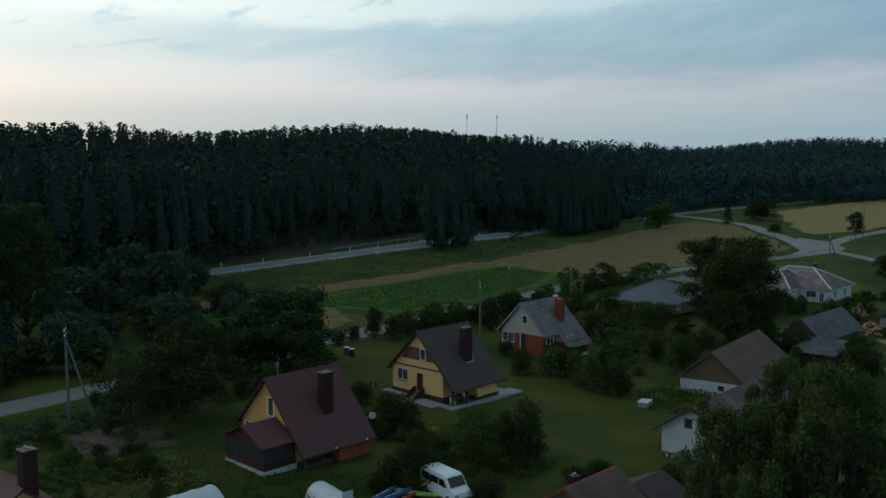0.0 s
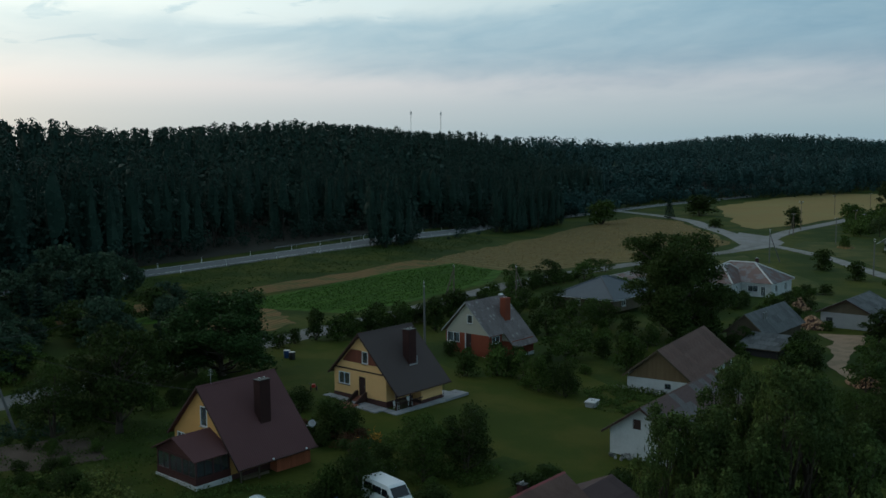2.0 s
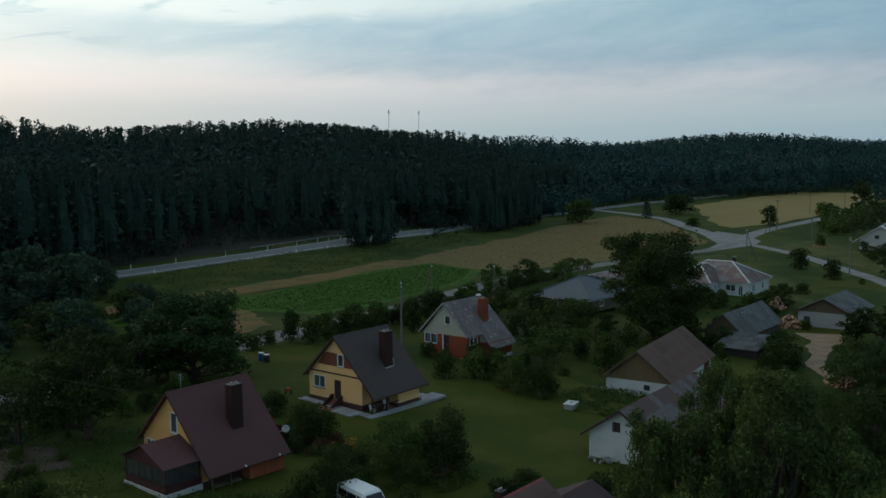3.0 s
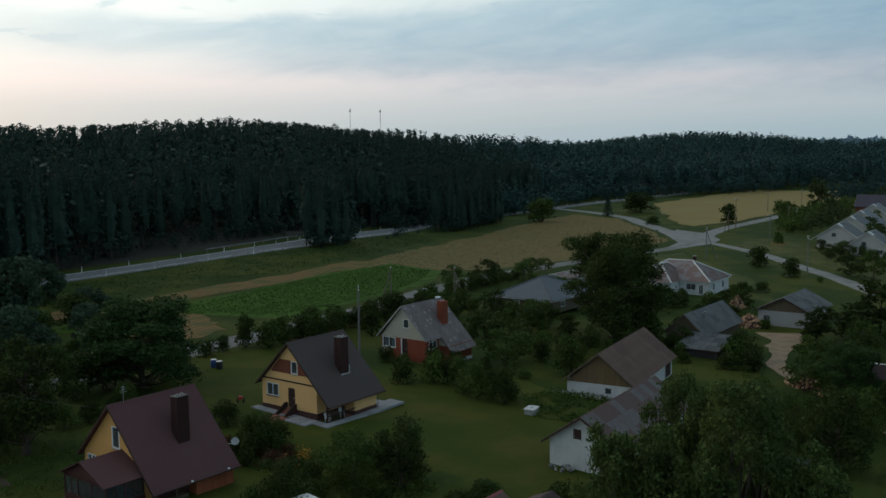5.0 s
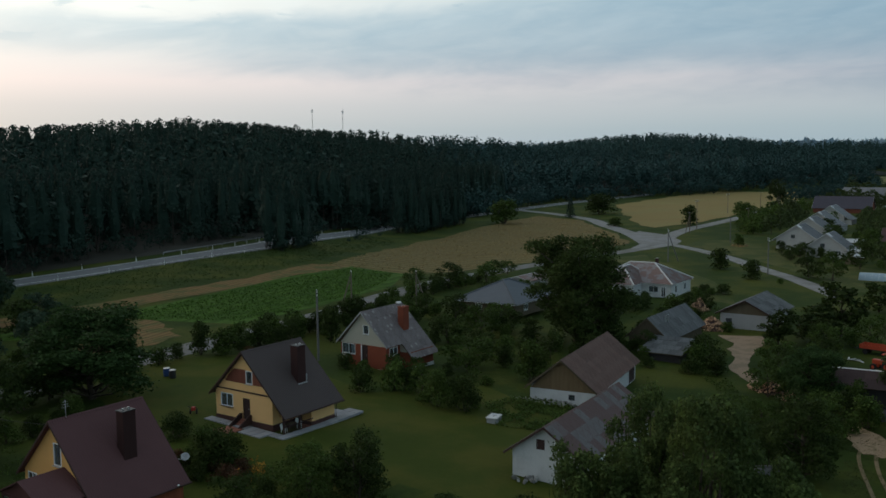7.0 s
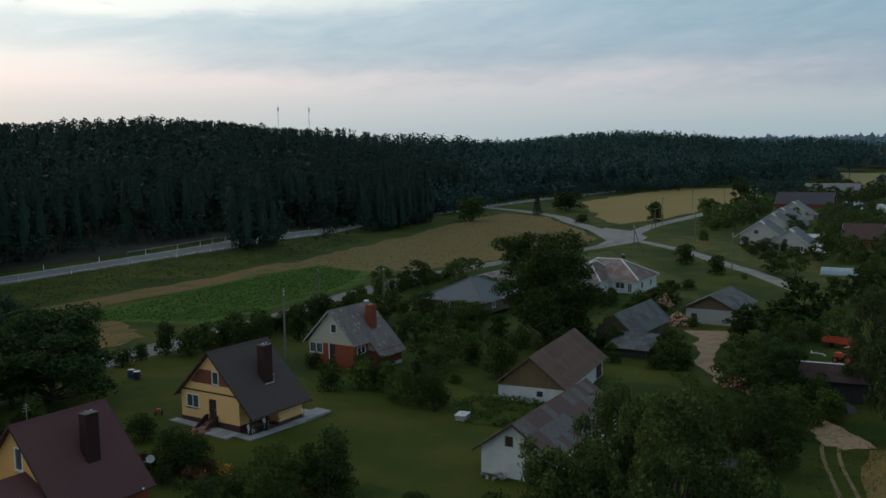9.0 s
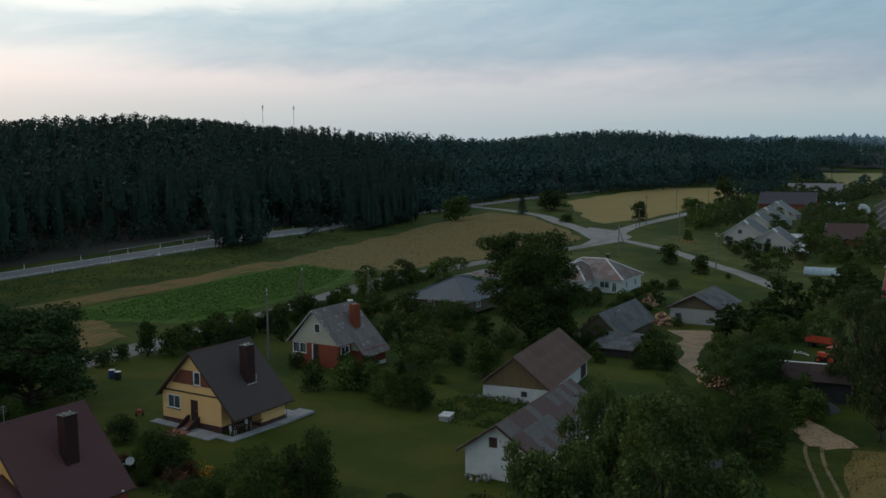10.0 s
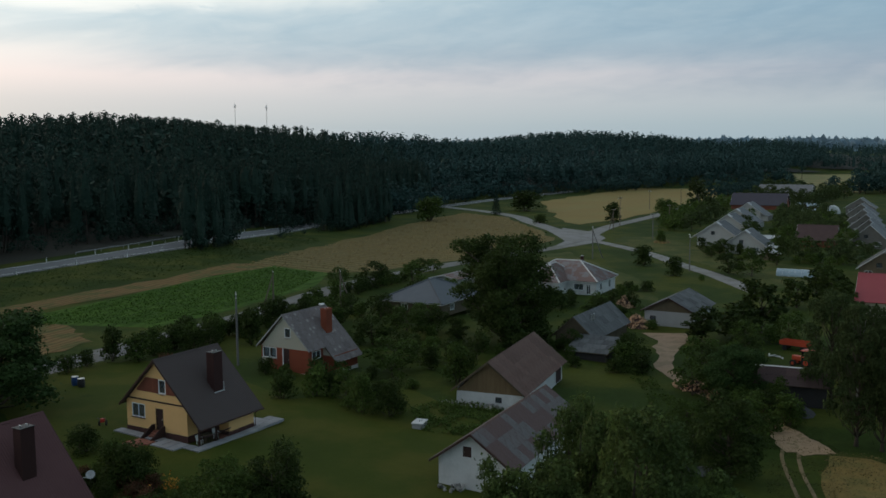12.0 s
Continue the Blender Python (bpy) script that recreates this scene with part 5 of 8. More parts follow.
def dress_brown_house():
    T = lambda x, y, z: (x - o1.x, y - o1.y, z - o1.z)
    X, Y, Z = o1
    part("wall", boxes((47.2 - X, 50.84 - X, 59.95 - Y, 60.15 - Y, -0.5 - Z, 2.6 - Z), (47.2 - X, 47.4 - X, 60.15 - Y, 60.9 - Y, -0.5 - Z, 2.6 - Z)), M["orange"], brown_house)
    for i in range(18):
        x = 47.2 + i * 0.202
        part("board", boxes((x - X, x + 0.19 - X, 59.925 - Y, 59.948 - Y, -0.4 - Z, 2.55 - Z)), M["orange"], brown_house)
    for x in (43.4, 45.2):
        part("veranda_post", boxes((x - X, x + 0.13 - X, 59.75 - Y, 59.88 - Y, -0.4 - Z, 2.3 - Z)), M["old_wood"], brown_house)
    c = chimney_stack(brown_house, 47.35 - X, 61.85 - Y, 3.4 - Z, 7.92 - Z, 1.1, 0.85)
    # glazed porch in dark wood on a white base, with its own small roof
    porch = part("porch", boxes((39.9 - X, 43.17 - X, 60.75 - Y, 66.3 - Y, 0.98 - Z, 1.55 - Z)), M["porch_wood"], brown_house, "dark wooden glazed porch")
    part("porch_base", boxes((39.8 - X, 43.17 - X, 60.65 - Y, 66.4 - Y, -0.5 - Z, 0.98 - Z)), M["white_wall"], porch)
    for x, y in [(39.93, 60.78), (39.93, 62.6), (39.93, 64.4), (39.93, 66.16), (41.5, 60.78), (43.0, 60.78)]:
        part("porch_post", boxes((x - X, x + 0.12 - X, y - Y, y + 0.12 - Y, 1.55 - Z, 3.1 - Z)), M["porch_wood"], porch)
    for ya, yb in ((60.9, 62.6), (62.72, 64.4), (64.52, 66.16)):
        pn = part("pane", boxes((39.97 - X, 39.99 - X, ya - Y, yb - Y, 1.62 - Z, 2.85 - Z)), M["glass"], porch)
        part("bar", boxes((39.95 - X, 40.01 - X, (ya + yb) / 2 - 0.025 - Y, (ya + yb) / 2 + 0.025 - Y, 1.56 - Z, 2.86 - Z)), M["porch_wood"], porch)
    for xa, xb in ((40.05, 41.5), (41.62, 43.0)):
        part("pane", boxes((xa - X, xb - X, 60.83 - Y, 60.85 - Y, 1.62 - Z, 2.85 - Z)), M["glass"], porch)
        part("bar", boxes(((xa + xb) / 2 - 0.025 - X, (xa + xb) / 2 + 0.025 - X, 60.81 - Y, 60.87 - Y, 1.56 - Z, 2.86 - Z)), M["porch_wood"], porch)
    part("beam", boxes((39.9 - X, 43.17 - X, 60.75 - Y, 60.92 - Y, 2.88 - Z, 3.1 - Z), (39.9 - X, 40.07 - X, 60.92 - Y, 66.3 - Y, 2.88 - Z, 3.1 - Z)), M["porch_wood"], porch)
    bm = bmesh.new()
    vs = [bm.verts.new(T(39.95, y, z)) for y, z in ((60.75, 3.1), (66.3, 3.1), (63.55, 4.3))]
    f = bm.faces.new(vs)
    ext = bmesh.ops.extrude_face_region(bm, geom=[f])
    bmesh.ops.translate(bm, vec=(0.1, 0, 0), verts=[v for v in ext["geom"] if isinstance(v, bmesh.types.BMVert)])
    part("porch_gable", bm, M["porch_wood"], porch)
    for y in (60.45, 66.65):
        part("porch_roof", slab(bmesh.new(), (T(39.6, 63.55, 4.45), T(43.4, 63.55, 4.45), T(43.4, y, 3.02), T(39.6, y, 3.02)), 0.08), M["roof_brown"], porch)
    # snow stops and aerial mast on the roof
    bm = bmesh.new()
    tube(bm, [T(44.2, 64.6, 7.6), T(44.2, 64.6, 9.0)], 0.025, 6)
    a = part("aerial", bm, M["zinc"], brown_house)
    for i, z in enumerate((8.5, 8.7, 8.9)):
        bm = bmesh.new()
        tube(bm, [T(43.9 + i * 0.05, 64.6, z), T(44.5 - i * 0.05, 64.6, z)], 0.012, 5)
        part("aerial_rod", bm, M["zinc"], a)
    bm = bmesh.new()
    tube(bm, [T(42.7, 59.1, 1.8), T(51.0, 59.1, 1.76)], 0.07, 8)
    part("gutter", bm, M["dark_wood"], brown_house)
    for x in (46.1, 49.6):
        part("eave_lamp", boxes((x - X, x + 0.16 - X, 58.98 - Y, 59.12 - Y, 1.86 - Z, 2.0 - Z), bevel=0.03), M["white"], brown_house)
    # dark garden clutter under the open eave
    part("bench", boxes((44.0 - X, 46.6 - X, 60.2 - Y, 60.75 - Y, -0.1 - Z, 0.62 - Z), bevel=0.02), M["old_wood"], brown_house)
    # dish on a bracket at the far gable
    dish_arm = bmesh.new()
    tube(dish_arm, [T(50.5, 61.2, 3.3), T(51.42, 60.4, 3.25), T(51.42, 60.4, 3.4)], 0.035, 6)
    arm = part("dish_bracket", dish_arm, M["zinc"], brown_house)
    bm = bmesh.new()
    c0, axis = Vector(T(51.44, 60.32, 3.42)), Vector((-0.42, -0.5, 0.78)).normalized()
    ua = axis.cross(Vector((0, 0, 1))).normalized()
    ub = ua.cross(axis)
    rings = []
    for r, dep in ((0.02, 0.0), (0.13, 0.02), (0.24, 0.05), (0.33, 0.10), (0.34, 0.07), (0.24, 0.02), (0.13, -0.02), (0.02, -0.04)):
        rings.append([bm.verts.new(c0 + axis * dep + (ua * math.cos(q * math.tau / 16) + ub * math.sin(q * math.tau / 16) * 1.1) * r) for q in range(16)])
    for u, w in zip(rings, rings[1:]):
        for q in range(16):
            bm.faces.new((u[q], u[(q + 1) % 16], w[(q + 1) % 16], w[q]))
    dish = part("satellite_dish", bm, M["concrete"], brown_house, "white satellite dish", smooth_shade=True)
    bm = bmesh.new()
    tube(bm, [c0 - ub * 0.45 + axis * 0.1, c0 + axis * 0.62], 0.02, 5)
    part("feed_arm", bm, M["zinc"], dish)


dress_brown_house()

# red brick house with a pale gable and weathered sheet roof
H3Z = -0.75
brick_house, o3 = gable_building(
    "house", "red brick house with pale boarded gable and weathered sheet roof", "house", 95.2, 103.2, 75.0, 82.6, H3Z, "brick", "slate_brown", (74.5, 2.65), (83.1, 2.6), 6.9, ridge_y=78.8,
    verge=0.4, split=2.55, upper="beige_wall", plinth="white_wall", plinth_h=0.35, sheets=(1.1, 1.5), verge_mat="grey_wall", ridge_mat="slate_brown",
    front=[(82.35, 80.1, 1.15, 2.5, "w", "white", 1, True), (78.9, 78.1, 0.1, 2.45, "d", "dark_wood"), (78.75, 77.75, 3.95, 5.15, "w", "white", 0)],
    side=[(95.9, 97.6, 1.3, 2.3, "w")])


def dress_brick_house():
    X, Y, Z = o3
    T = lambda x, y, z: (x - X, y - Y, z - Z)
    part("wall", boxes((98.2 - X, 103.15 - X, 73.3 - Y, 73.52 - Y, -1.0 - Z, 1.55 - Z), (98.2 - X, 98.42 - X, 73.52 - Y, 75.0 - Y, -1.0 - Z, 1.5 - Z), (102.93 - X, 103.15 - X, 73.52 - Y, 75.0 - Y, -1.0 - Z, 1.5 - Z)), M["brick"], brick_house)
    part("plinth", boxes((98.15 - X, 103.2 - X, 73.25 - Y, 73.298 - Y, -1.2 - Z, -0.45 - Z)), M["white_wall"], brick_house)
    sheet_roof(brick_house, "roof", T(97.9, 74.75, 2.86), T(103.6, 74.75, 2.86), T(103.6, 72.7, 0.82), T(97.9, 72.7, 0.82), M["slate_brown"], 5, 2)
    part("lean_to_gable", slab(bmesh.new(), (T(98.18, 73.3, 1.5), T(98.18, 75.0, 1.5), T(98.18, 75.0, 2.7)), 0.05), M["beige_wall"], brick_house)
    part("panel", boxes((95.14 - X, 95.198 - X, 81.2 - Y, 82.55 - Y, 0.3 - Z, 1.1 - Z)), M["beige_wall"], brick_house)
    part("door_post", boxes((95.12 - X, 95.198 - X, 78.96 - Y, 79.1 - Y, 0.1 - Z, 2.5 - Z)), M["white"], brick_house)
    chimney_stack(brick_house, 100.5 - X, 76.2 - Y, 3.6 - Z, 7.0 - Z, 1.2, 0.95, "brick", "brick")
    bm = bmesh.new()
    box(bm, -0.35, 0.35, -0.2, 0.2, 0, 0.2, Matrix.Translation(T(102.9, 78.8, 6.93)))
    part("ridge_vent", bm, M["white"], brick_house)


dress_brick_house()

# long barn: white base wall, boarded gable, rust-stained roof
barn, ob_ = gable_building(
    "barn", "whitewashed barn with weathered boarded gable and rust-stained roof", "barn", 97.2, 114.6, 48.35, 56.15, -2.35, "white_wall", "slate_rust", (47.85, -0.05), (56.65, -0.05), 3.5, ridge_y=52.25,
    verge=0.5, split=-0.15, upper="barn_wood", sheets=(1.2, 1.75), verge_mat="old_wood", ridge_mat="slate_rust",
    front=[(51.45, 50.75, -1.15, -0.55, "w", "dark", 0, False, False)], side=[(111.6, 114.0, -2.3, -0.3, "d", "dark_wood")], turn=8)
# near white gabled shed
shed, os_ = gable_building(
    "shed", "white block shed with patched rust-stained sheet roof", "shed", 72.5, 88.9, 36.9, 43.4, -1.35, "white_wall", "slate_mix", (36.3, 1.2), (44.0, 1.2), 3.9, ridge_y=40.2,
    verge=0.55, sheets=(1.2, 1.75), verge_mat="dark_wood", ridge_mat="slate_rust",
    front=[(41.05, 40.4, 1.7, 2.55, "d", "dark_wood")], turn=3)
# grey farm building, and the lower shed beside it
farm, of_ = gable_building(
    "farm_building", "grey-roofed farm building with weathered boards", "farm building", 135.6, 151.4, 53.2, 59.2, -3.35, "old_wood", "slate_dark", (52.6, -1.25), (59.8, -1.25), 1.95, ridge_y=56.2,
    verge=0.4, sheets=(1.2, 1.75), verge_mat="old_wood", ridge_mat="slate_dark")
for k in (0, 1):
    bm = bmesh.new()
    tube(bm, [(139.6 + k * 1.0 - of_.x, 54.9 - of_.y, 0.6 - of_.z), (139.6 + k * 1.0 - of_.x, 54.9 - of_.y, 1.75 - of_.z)], 0.14, 8)
    part("vent_pipe", bm, M["zinc"], farm)
low, ol_ = gable_building(
    "low_shed", "low black boarded shed with grey sheet roof", "shed", 129.4, 135.4, 48.5, 54.9, -3.2, "black_wood", "slate_dark", (48.4, -0.8), (55.3, -1.75), -0.5, ridge_y=48.8,
    verge=0.3, sheets=(1.2, 1.75), verge_mat="old_wood", ridge_mat="slate_dark", turn=90)
# small brown-gabled store
store, og_ = gable_building(
    "store_shed", "grey-roofed store with brown gable and grey block walls", "shed", 161.0, 173.5, 44.6, 53.2, -3.35, "grey_wall", "slate_dark", (44.0, -0.75), (53.9, -0.75), 1.75, ridge_y=48.9,
    verge=0.5, split=-0.7, upper="old_wood", sheets=(1.2, 1.75), verge_mat="dark_wood", ridge_mat="slate_dark",
    front=[(52.2, 51.2, -2.3, -1.6, "w", "dark", 0, False, False)])


def hip_house(name, label, x0, x1, y0, y1, z0, wall_h, ridge_h, walls, roof, sheets=(1.2, 1.6), cap="ridge_white", over=0.5, ridge_axis="x", windows=(), category="house"):
    """A house with a hipped roof whose slopes are clad in sheets; returns its Empty and origin."""
    cx, cy = (x0 + x1) / 2, (y0 + y1) / 2
    hx, hy = (x1 - x0) / 2, (y1 - y0) / 2
    ob = empty(name, pose(cx, cy, z0), label, category)
    th = 0.25
    side = {"front": [], "near": []}
    for w in windows:
        side[w[0]].append(w[1:])
    fm = Matrix.Translation((-hx, hy, 0)) @ Matrix.Rotation(radians(-90), 4, "Z")
    p = part("wall", wall_panel(2 * hy, [(0, wall_h), (2 * hy, wall_h)], [w[:4] for w in side["front"]], th), M[walls], ob)
    p.matrix_basis = fm
    nm = Matrix.Translation((-hx + th, -hy, 0))
    p = part("wall", wall_panel(2 * hx - 2 * th, [(0, wall_h), (2 * hx - 2 * th, wall_h)], [w[:4] for w in side["near"]], th), M[walls], ob)
    p.matrix_basis = nm
    for base, key in ((fm, "front"), (nm, "near")):
        for a, b, c, d in side[key]:
            window_unit(ob, base @ Matrix.Translation((a, 0, c)), b - a, d - c, "white", 1)
    part("wall", boxes((-hx + th, hx - th, hy - th, hy, 0, wall_h), (hx - th, hx, -hy, hy, 0, wall_h)), M[walls], ob)
    e = wall_h - 0.08
    ex, ey = hx + over, hy + over
    if ridge_axis == "x":
        r = max(0.4, ex - ey)
        A, B = (-r, 0, ridge_h), (r, 0, ridge_h)
    else:
        r = max(0.4, ey - ex)
        A, B = (0, -r, ridge_h), (0, r, ridge_h)
    c = [(-ex, -ey, e), (ex, -ey, e), (ex, ey, e), (-ex, ey, e)]
    if ridge_axis == "x":
        faces = ((c[0], c[1], B, A), (c[1], c[2], B), (c[2], c[3], A, B), (c[3], c[0], A))
        hips = ((c[0], A), (c[1], B), (c[2], B), (c[3], A), (A, B))
    else:
        faces = ((c[0], c[1], A), (c[1], c[2], B, A), (c[2], c[3], B), (c[3], c[0], A, B))
        hips = ((c[0], A), (c[1], A), (c[2], B), (c[3], B), (A, B))
    for f in faces:
        part("roof", slab(bmesh.new(), f, 0.1), M[roof], ob)
    for p0, p1 in hips:
        bm = bmesh.new()
        tube(bm, [p0, p1], 0.17, 6)
        part("hip_cap", bm, M[cap], ob)
    part("soffit", boxes((-ex, ex, -ey, ey, e - 0.16, e - 0.1)), M["white"], ob)
    return ob


white_house = hip_house("house", "white rendered house with pale hipped sheet roof", 187.5, 199.3, 72.0, 89.4, -3.35, 3.1, 6.6, "white_wall", "sheet_white", ridge_axis="y",
                        windows=[("front", 1.4, 3.0, 1.0, 2.4), ("front", 12.4, 14.6, 1.0, 2.4), ("front", 15.2, 16.2, 0.2, 2.3), ("near", 2.0, 3.2, 0.9, 2.4), ("near", 7.4, 8.6, 0.9, 2.4)])
wing = hip_house("house_wing", "white hipped wing of the white house", 182.8, 193.4, 78.6, 85.8, -3.35, 3.1, 6.45, "white_wall", "sheet_white", ridge_axis="x", over=0.45,
                 windows=[("front", 2.6, 4.2, 1.0, 2.4)])
for child in list(wing.children):
    child.parent = white_house
    child.matrix_basis = Matrix.Translation(wing.location - white_house.location) @ child.matrix_basis
bpy.data.objects.remove(wing)
chimney_stack(white_house, 2.6, -2.2, 4.2, 7.3, 0.6, 0.6, "chimney", "concrete")
hip_house("house", "low house with blue-grey hipped sheet roof", 143.5, 158.0, 84.2, 96.5, -1.9, 2.5, 5.7, "old_wood", "sheet_blue", cap="sheet_blue", ridge_axis="x",
                       windows=[("front", 4.0, 5.4, 0.9, 2.0), ("near", 3.0, 4.4, 0.9, 2.0)])


# ---- far village ----
def far_house(x, y, w, length, wall_h, rise, label, roof="slate_grey", walls="far_wall", turn=0.0, group="", name="house", win=True, over=0.7):
    """A plain gabled house whose gable looks towards the fields; x, y: the middle of its front gable."""
    z = gz(x + length / 2, y) - 0.1
    fr = [(y + 1.6, y + 0.4, z + wall_h - 0.1, z + wall_h + 1.0, "w", "dark", 0), (y + w / 2 - 1.2, y + w / 2 - 2.8, z + 0.9, z + 2.3, "w", "white", 1), (y - w / 2 + 3.0, y - w / 2 + 1.4, z + 0.9, z + 2.3, "w", "white", 1)] if win else []
    drop = over * rise / (w / 2)
    h, _ = gable_building(name, label, "house" if name == "house" else "barn", x, x + length, y - w / 2, y + w / 2, z, walls, roof, (y - w / 2 - over, z + wall_h - drop), (y + w / 2 + over, z + wall_h - drop), z + wall_h + rise,
                          verge=0.6, front=fr, verge_mat="ridge_white", ridge_mat=roof if turn else "grey_wall", turn=turn, group=group)
    return h


lab = "grey-white gabled village house with weathered grey roof"
for x, y, w, ln, up in ((301, 74, 12.0, 11, 0.6), (281, 61, 11.0, 10, 0), (338, 78.7, 12.0, 12, 0.6), (376, 83.9, 11.5, 12, 0.4), (415, 87.5, 11.5, 12, 0.8)):
    h = far_house(x, y, w, ln, 3.2 + up, 4.0, lab, roof="slate_far", group="grey gabled houses by the road", over=2.0)
    part("apex_sheet", slab(bmesh.new(), ((-ln / 2 - 0.62, -0.05, 7.3 + up), (-ln / 2 + 1.6, -0.05, 7.3 + up), (-ln / 2 + 1.6, -1.5, 6.34 + up), (-ln / 2 - 0.62, -1.5, 6.34 + up)), 0.05), M["ridge_white"], h)
    part("side_porch", boxes((-ln / 2 + 0.5, ln / 2 - 1.0, -w / 2 - 3.0, -w / 2 - 0.02, -0.2, 2.3)), M["far_wall"], h)
    part("porch_roof", slab(bmesh.new(), ((-ln / 2 + 0.2, -w / 2 - 0.02, 2.75), (ln / 2 - 0.8, -w / 2 - 0.02, 2.75), (ln / 2 - 0.8, -w / 2 - 3.4, 2.3), (-ln / 2 + 0.2, -w / 2 - 3.4, 2.3)), 0.08), M["ridge_white" if ln == 10 else "slate_far"], h)
for x, y, w in ((312, 30.3, 9.2), (336, 32.6, 9.6), (362, 35.8, 10.0), (392, 39.4, 10.4), (430, 43.5, 11), (480, 48.6, 12.4)):
    far_house(x, y, w, 11, 3.4, 4.2, "narrow grey gabled house in a regular row", roof="slate_far", walls="row_wall", group="row of grey gabled houses", over=0.9)
far_house(238, 21, 10.5, 11, 3.2, 3.8, "dark grey gabled house", roof="slate_dark", walls="old_wood")
far_house(488, 98.5, 12, 27, 3.0, 5.4, "long barn with grey-purple roof", roof="roof_purple", walls="redbrown", turn=90, name="barn", win=False)
far_house(575, 100, 14, 30, 6.0, 4.0, "pale grey block building behind the barn", roof="slate_far", walls="grey_wall", turn=90, win=False)
far_house(309.5, 45.5, 9, 11, 2.8, 4.0, "dark red-brown barn with long roof", roof="roof_maroon", walls="redbrown", turn=90, name="barn", win=False)
far_house(185.3, 14.6, 12.6, 14, 3.4, 4.0, "pale house with bright red sheet roof", roof="roof_red", walls="beige_wall", turn=90)
far_house(317, 61.5, 5, 6, 1.8, 0.7, "low store with white sheet roof", roof="ridge_white", walls="old_wood", turn=90, name="shed", win=False)
far_house(268, 52, 4, 5, 2.0, 0.8, "small grey garden shed", roof="ridge_white", walls="old_wood", name="shed", win=False)
for x, y, ln in ((520, 79, 9), (505, 73, 5), (470, 70.5, 7)):
    far_house(x, y, 4, ln, 2.0, 0.6, "low shed with pale sheet roof", roof="film_blue", walls="old_wood", turn=90, name="shed", win=False)

# dark shed with a white ridge
red_shed, ors = gable_building("shed", "dark boarded shed with red-brown roof and white ridge", "shed", 117.8, 125.6, 20.4, 25.0, -3.35, "black_wood", "roof_maroon", (19.9, -0.75), (25.5, -0.75), 0.85,
                               verge=0.3, turn=97, ridge_mat="white", verge_mat="black_wood", sheets=(1.2, 1.75))
# house whose roof and chimney only just come into view
annex, oa = gable_building("house", "house with brown roof and dark brown chimney", "house", 14.5, 24.5, 59.0, 65.6, 0.8, "yellow", "roof_brown", (58.4, 3.0), (66.2, 3.0), 6.0, verge=0.3, turn=90, ridge_mat="roof_brown")
chimney_stack(annex, -4.4, -0.7, 3.0, 7.4, 1.05, 0.9)
near_red, onr = gable_building("outbuilding", "small outbuilding with red-edged grey-brown sheet roof", "outbuilding", 48.4, 54.2, 33.4, 39.2, 0.2, "old_wood", "slate_rust", (32.9, 1.3), (39.7, 1.3), 3.6, ridge_y=36.3,
                               verge=0.3, sheets=(1.1, 1.6), ridge_mat="roof_red", verge_mat="redbrown")
chimney_stack(near_red, -1.4, 0.4, 2.4, 3.7, 0.55, 0.55, "chimney", "zinc")
near_low, onl = gable_building("outbuilding", "low lean-to with dark red sheet roof", "outbuilding", 54.8, 58.6, 32.2, 37.6, 0.1, "old_wood", "roof_maroon", (31.8, 1.0), (38.0, 1.0), 2.5, verge=0.25, sheets=(1.1, 1.5), ridge_mat="roof_maroon")
far_house(184, 107, 6, 9, 2.0, 0.7, "low pale-roofed store beside the street", roof="sheet_white", walls="concrete", name="shed", win=False)


# ---- yard things ----
def place(x, y, turn=0.0, lift=0.0):
    return pose(x, y, gz(x, y) + lift, 0, 0, turn)


def make_patio():
    pt = empty("patio", pose(70, 66, 0.12), "grey slab paving round the yellow house", "paving", kind="structure")
    me, mr = {}, {}
    for key, m in (("a", "paving"), ("b", "paving_red")):
        bm = boxes((0.01, 0.99, 0.01, 0.99, -0.25, 0.0))
        bmesh.ops.recalc_face_normals(bm, faces=bm.faces)
        d = bpy.data.meshes.new("slab")
        bm.to_mesh(d)
        bm.free()
        d.materials.append(M[m])
        me[key] = d
    rnd = random.Random(4)
    spots = []
    for i in range(12):
        spots += [(65.6 + i, 63.9 + 0.02 * i, "a"), (65.6 + i, 64.9 + 0.02 * i, "a")]
    spots = [s for s in spots if not (s[1] > 64.7 and 66.4 < s[0] < 74.2)]
    for j in range(2):
        for i in range(2):
            spots.append((74.6 + i, 65.9 + j, "a"))
    for j in range(9):
        spots.append((65.55, 65.9 + j, "a"))
    for j in range(3):
        spots.append((64.55, 65.9 + j, "a"))
    for x, y in ((64.3, 69.0), (64.3, 70.0), (63.3, 69.3), (63.3, 70.2)):
        spots.append((x, y, "b"))
    for x, y, k in spots:
        s = new("slab", me[k])
        s.parent = pt
        s.matrix_basis = Matrix.Translation((x - 70, y - 66, max(gz(x + 0.5, y + 0.5) + 0.02 - 0.12, 0.02) + 0.1 + rnd.uniform(-0.008, 0.008)))


make_patio()


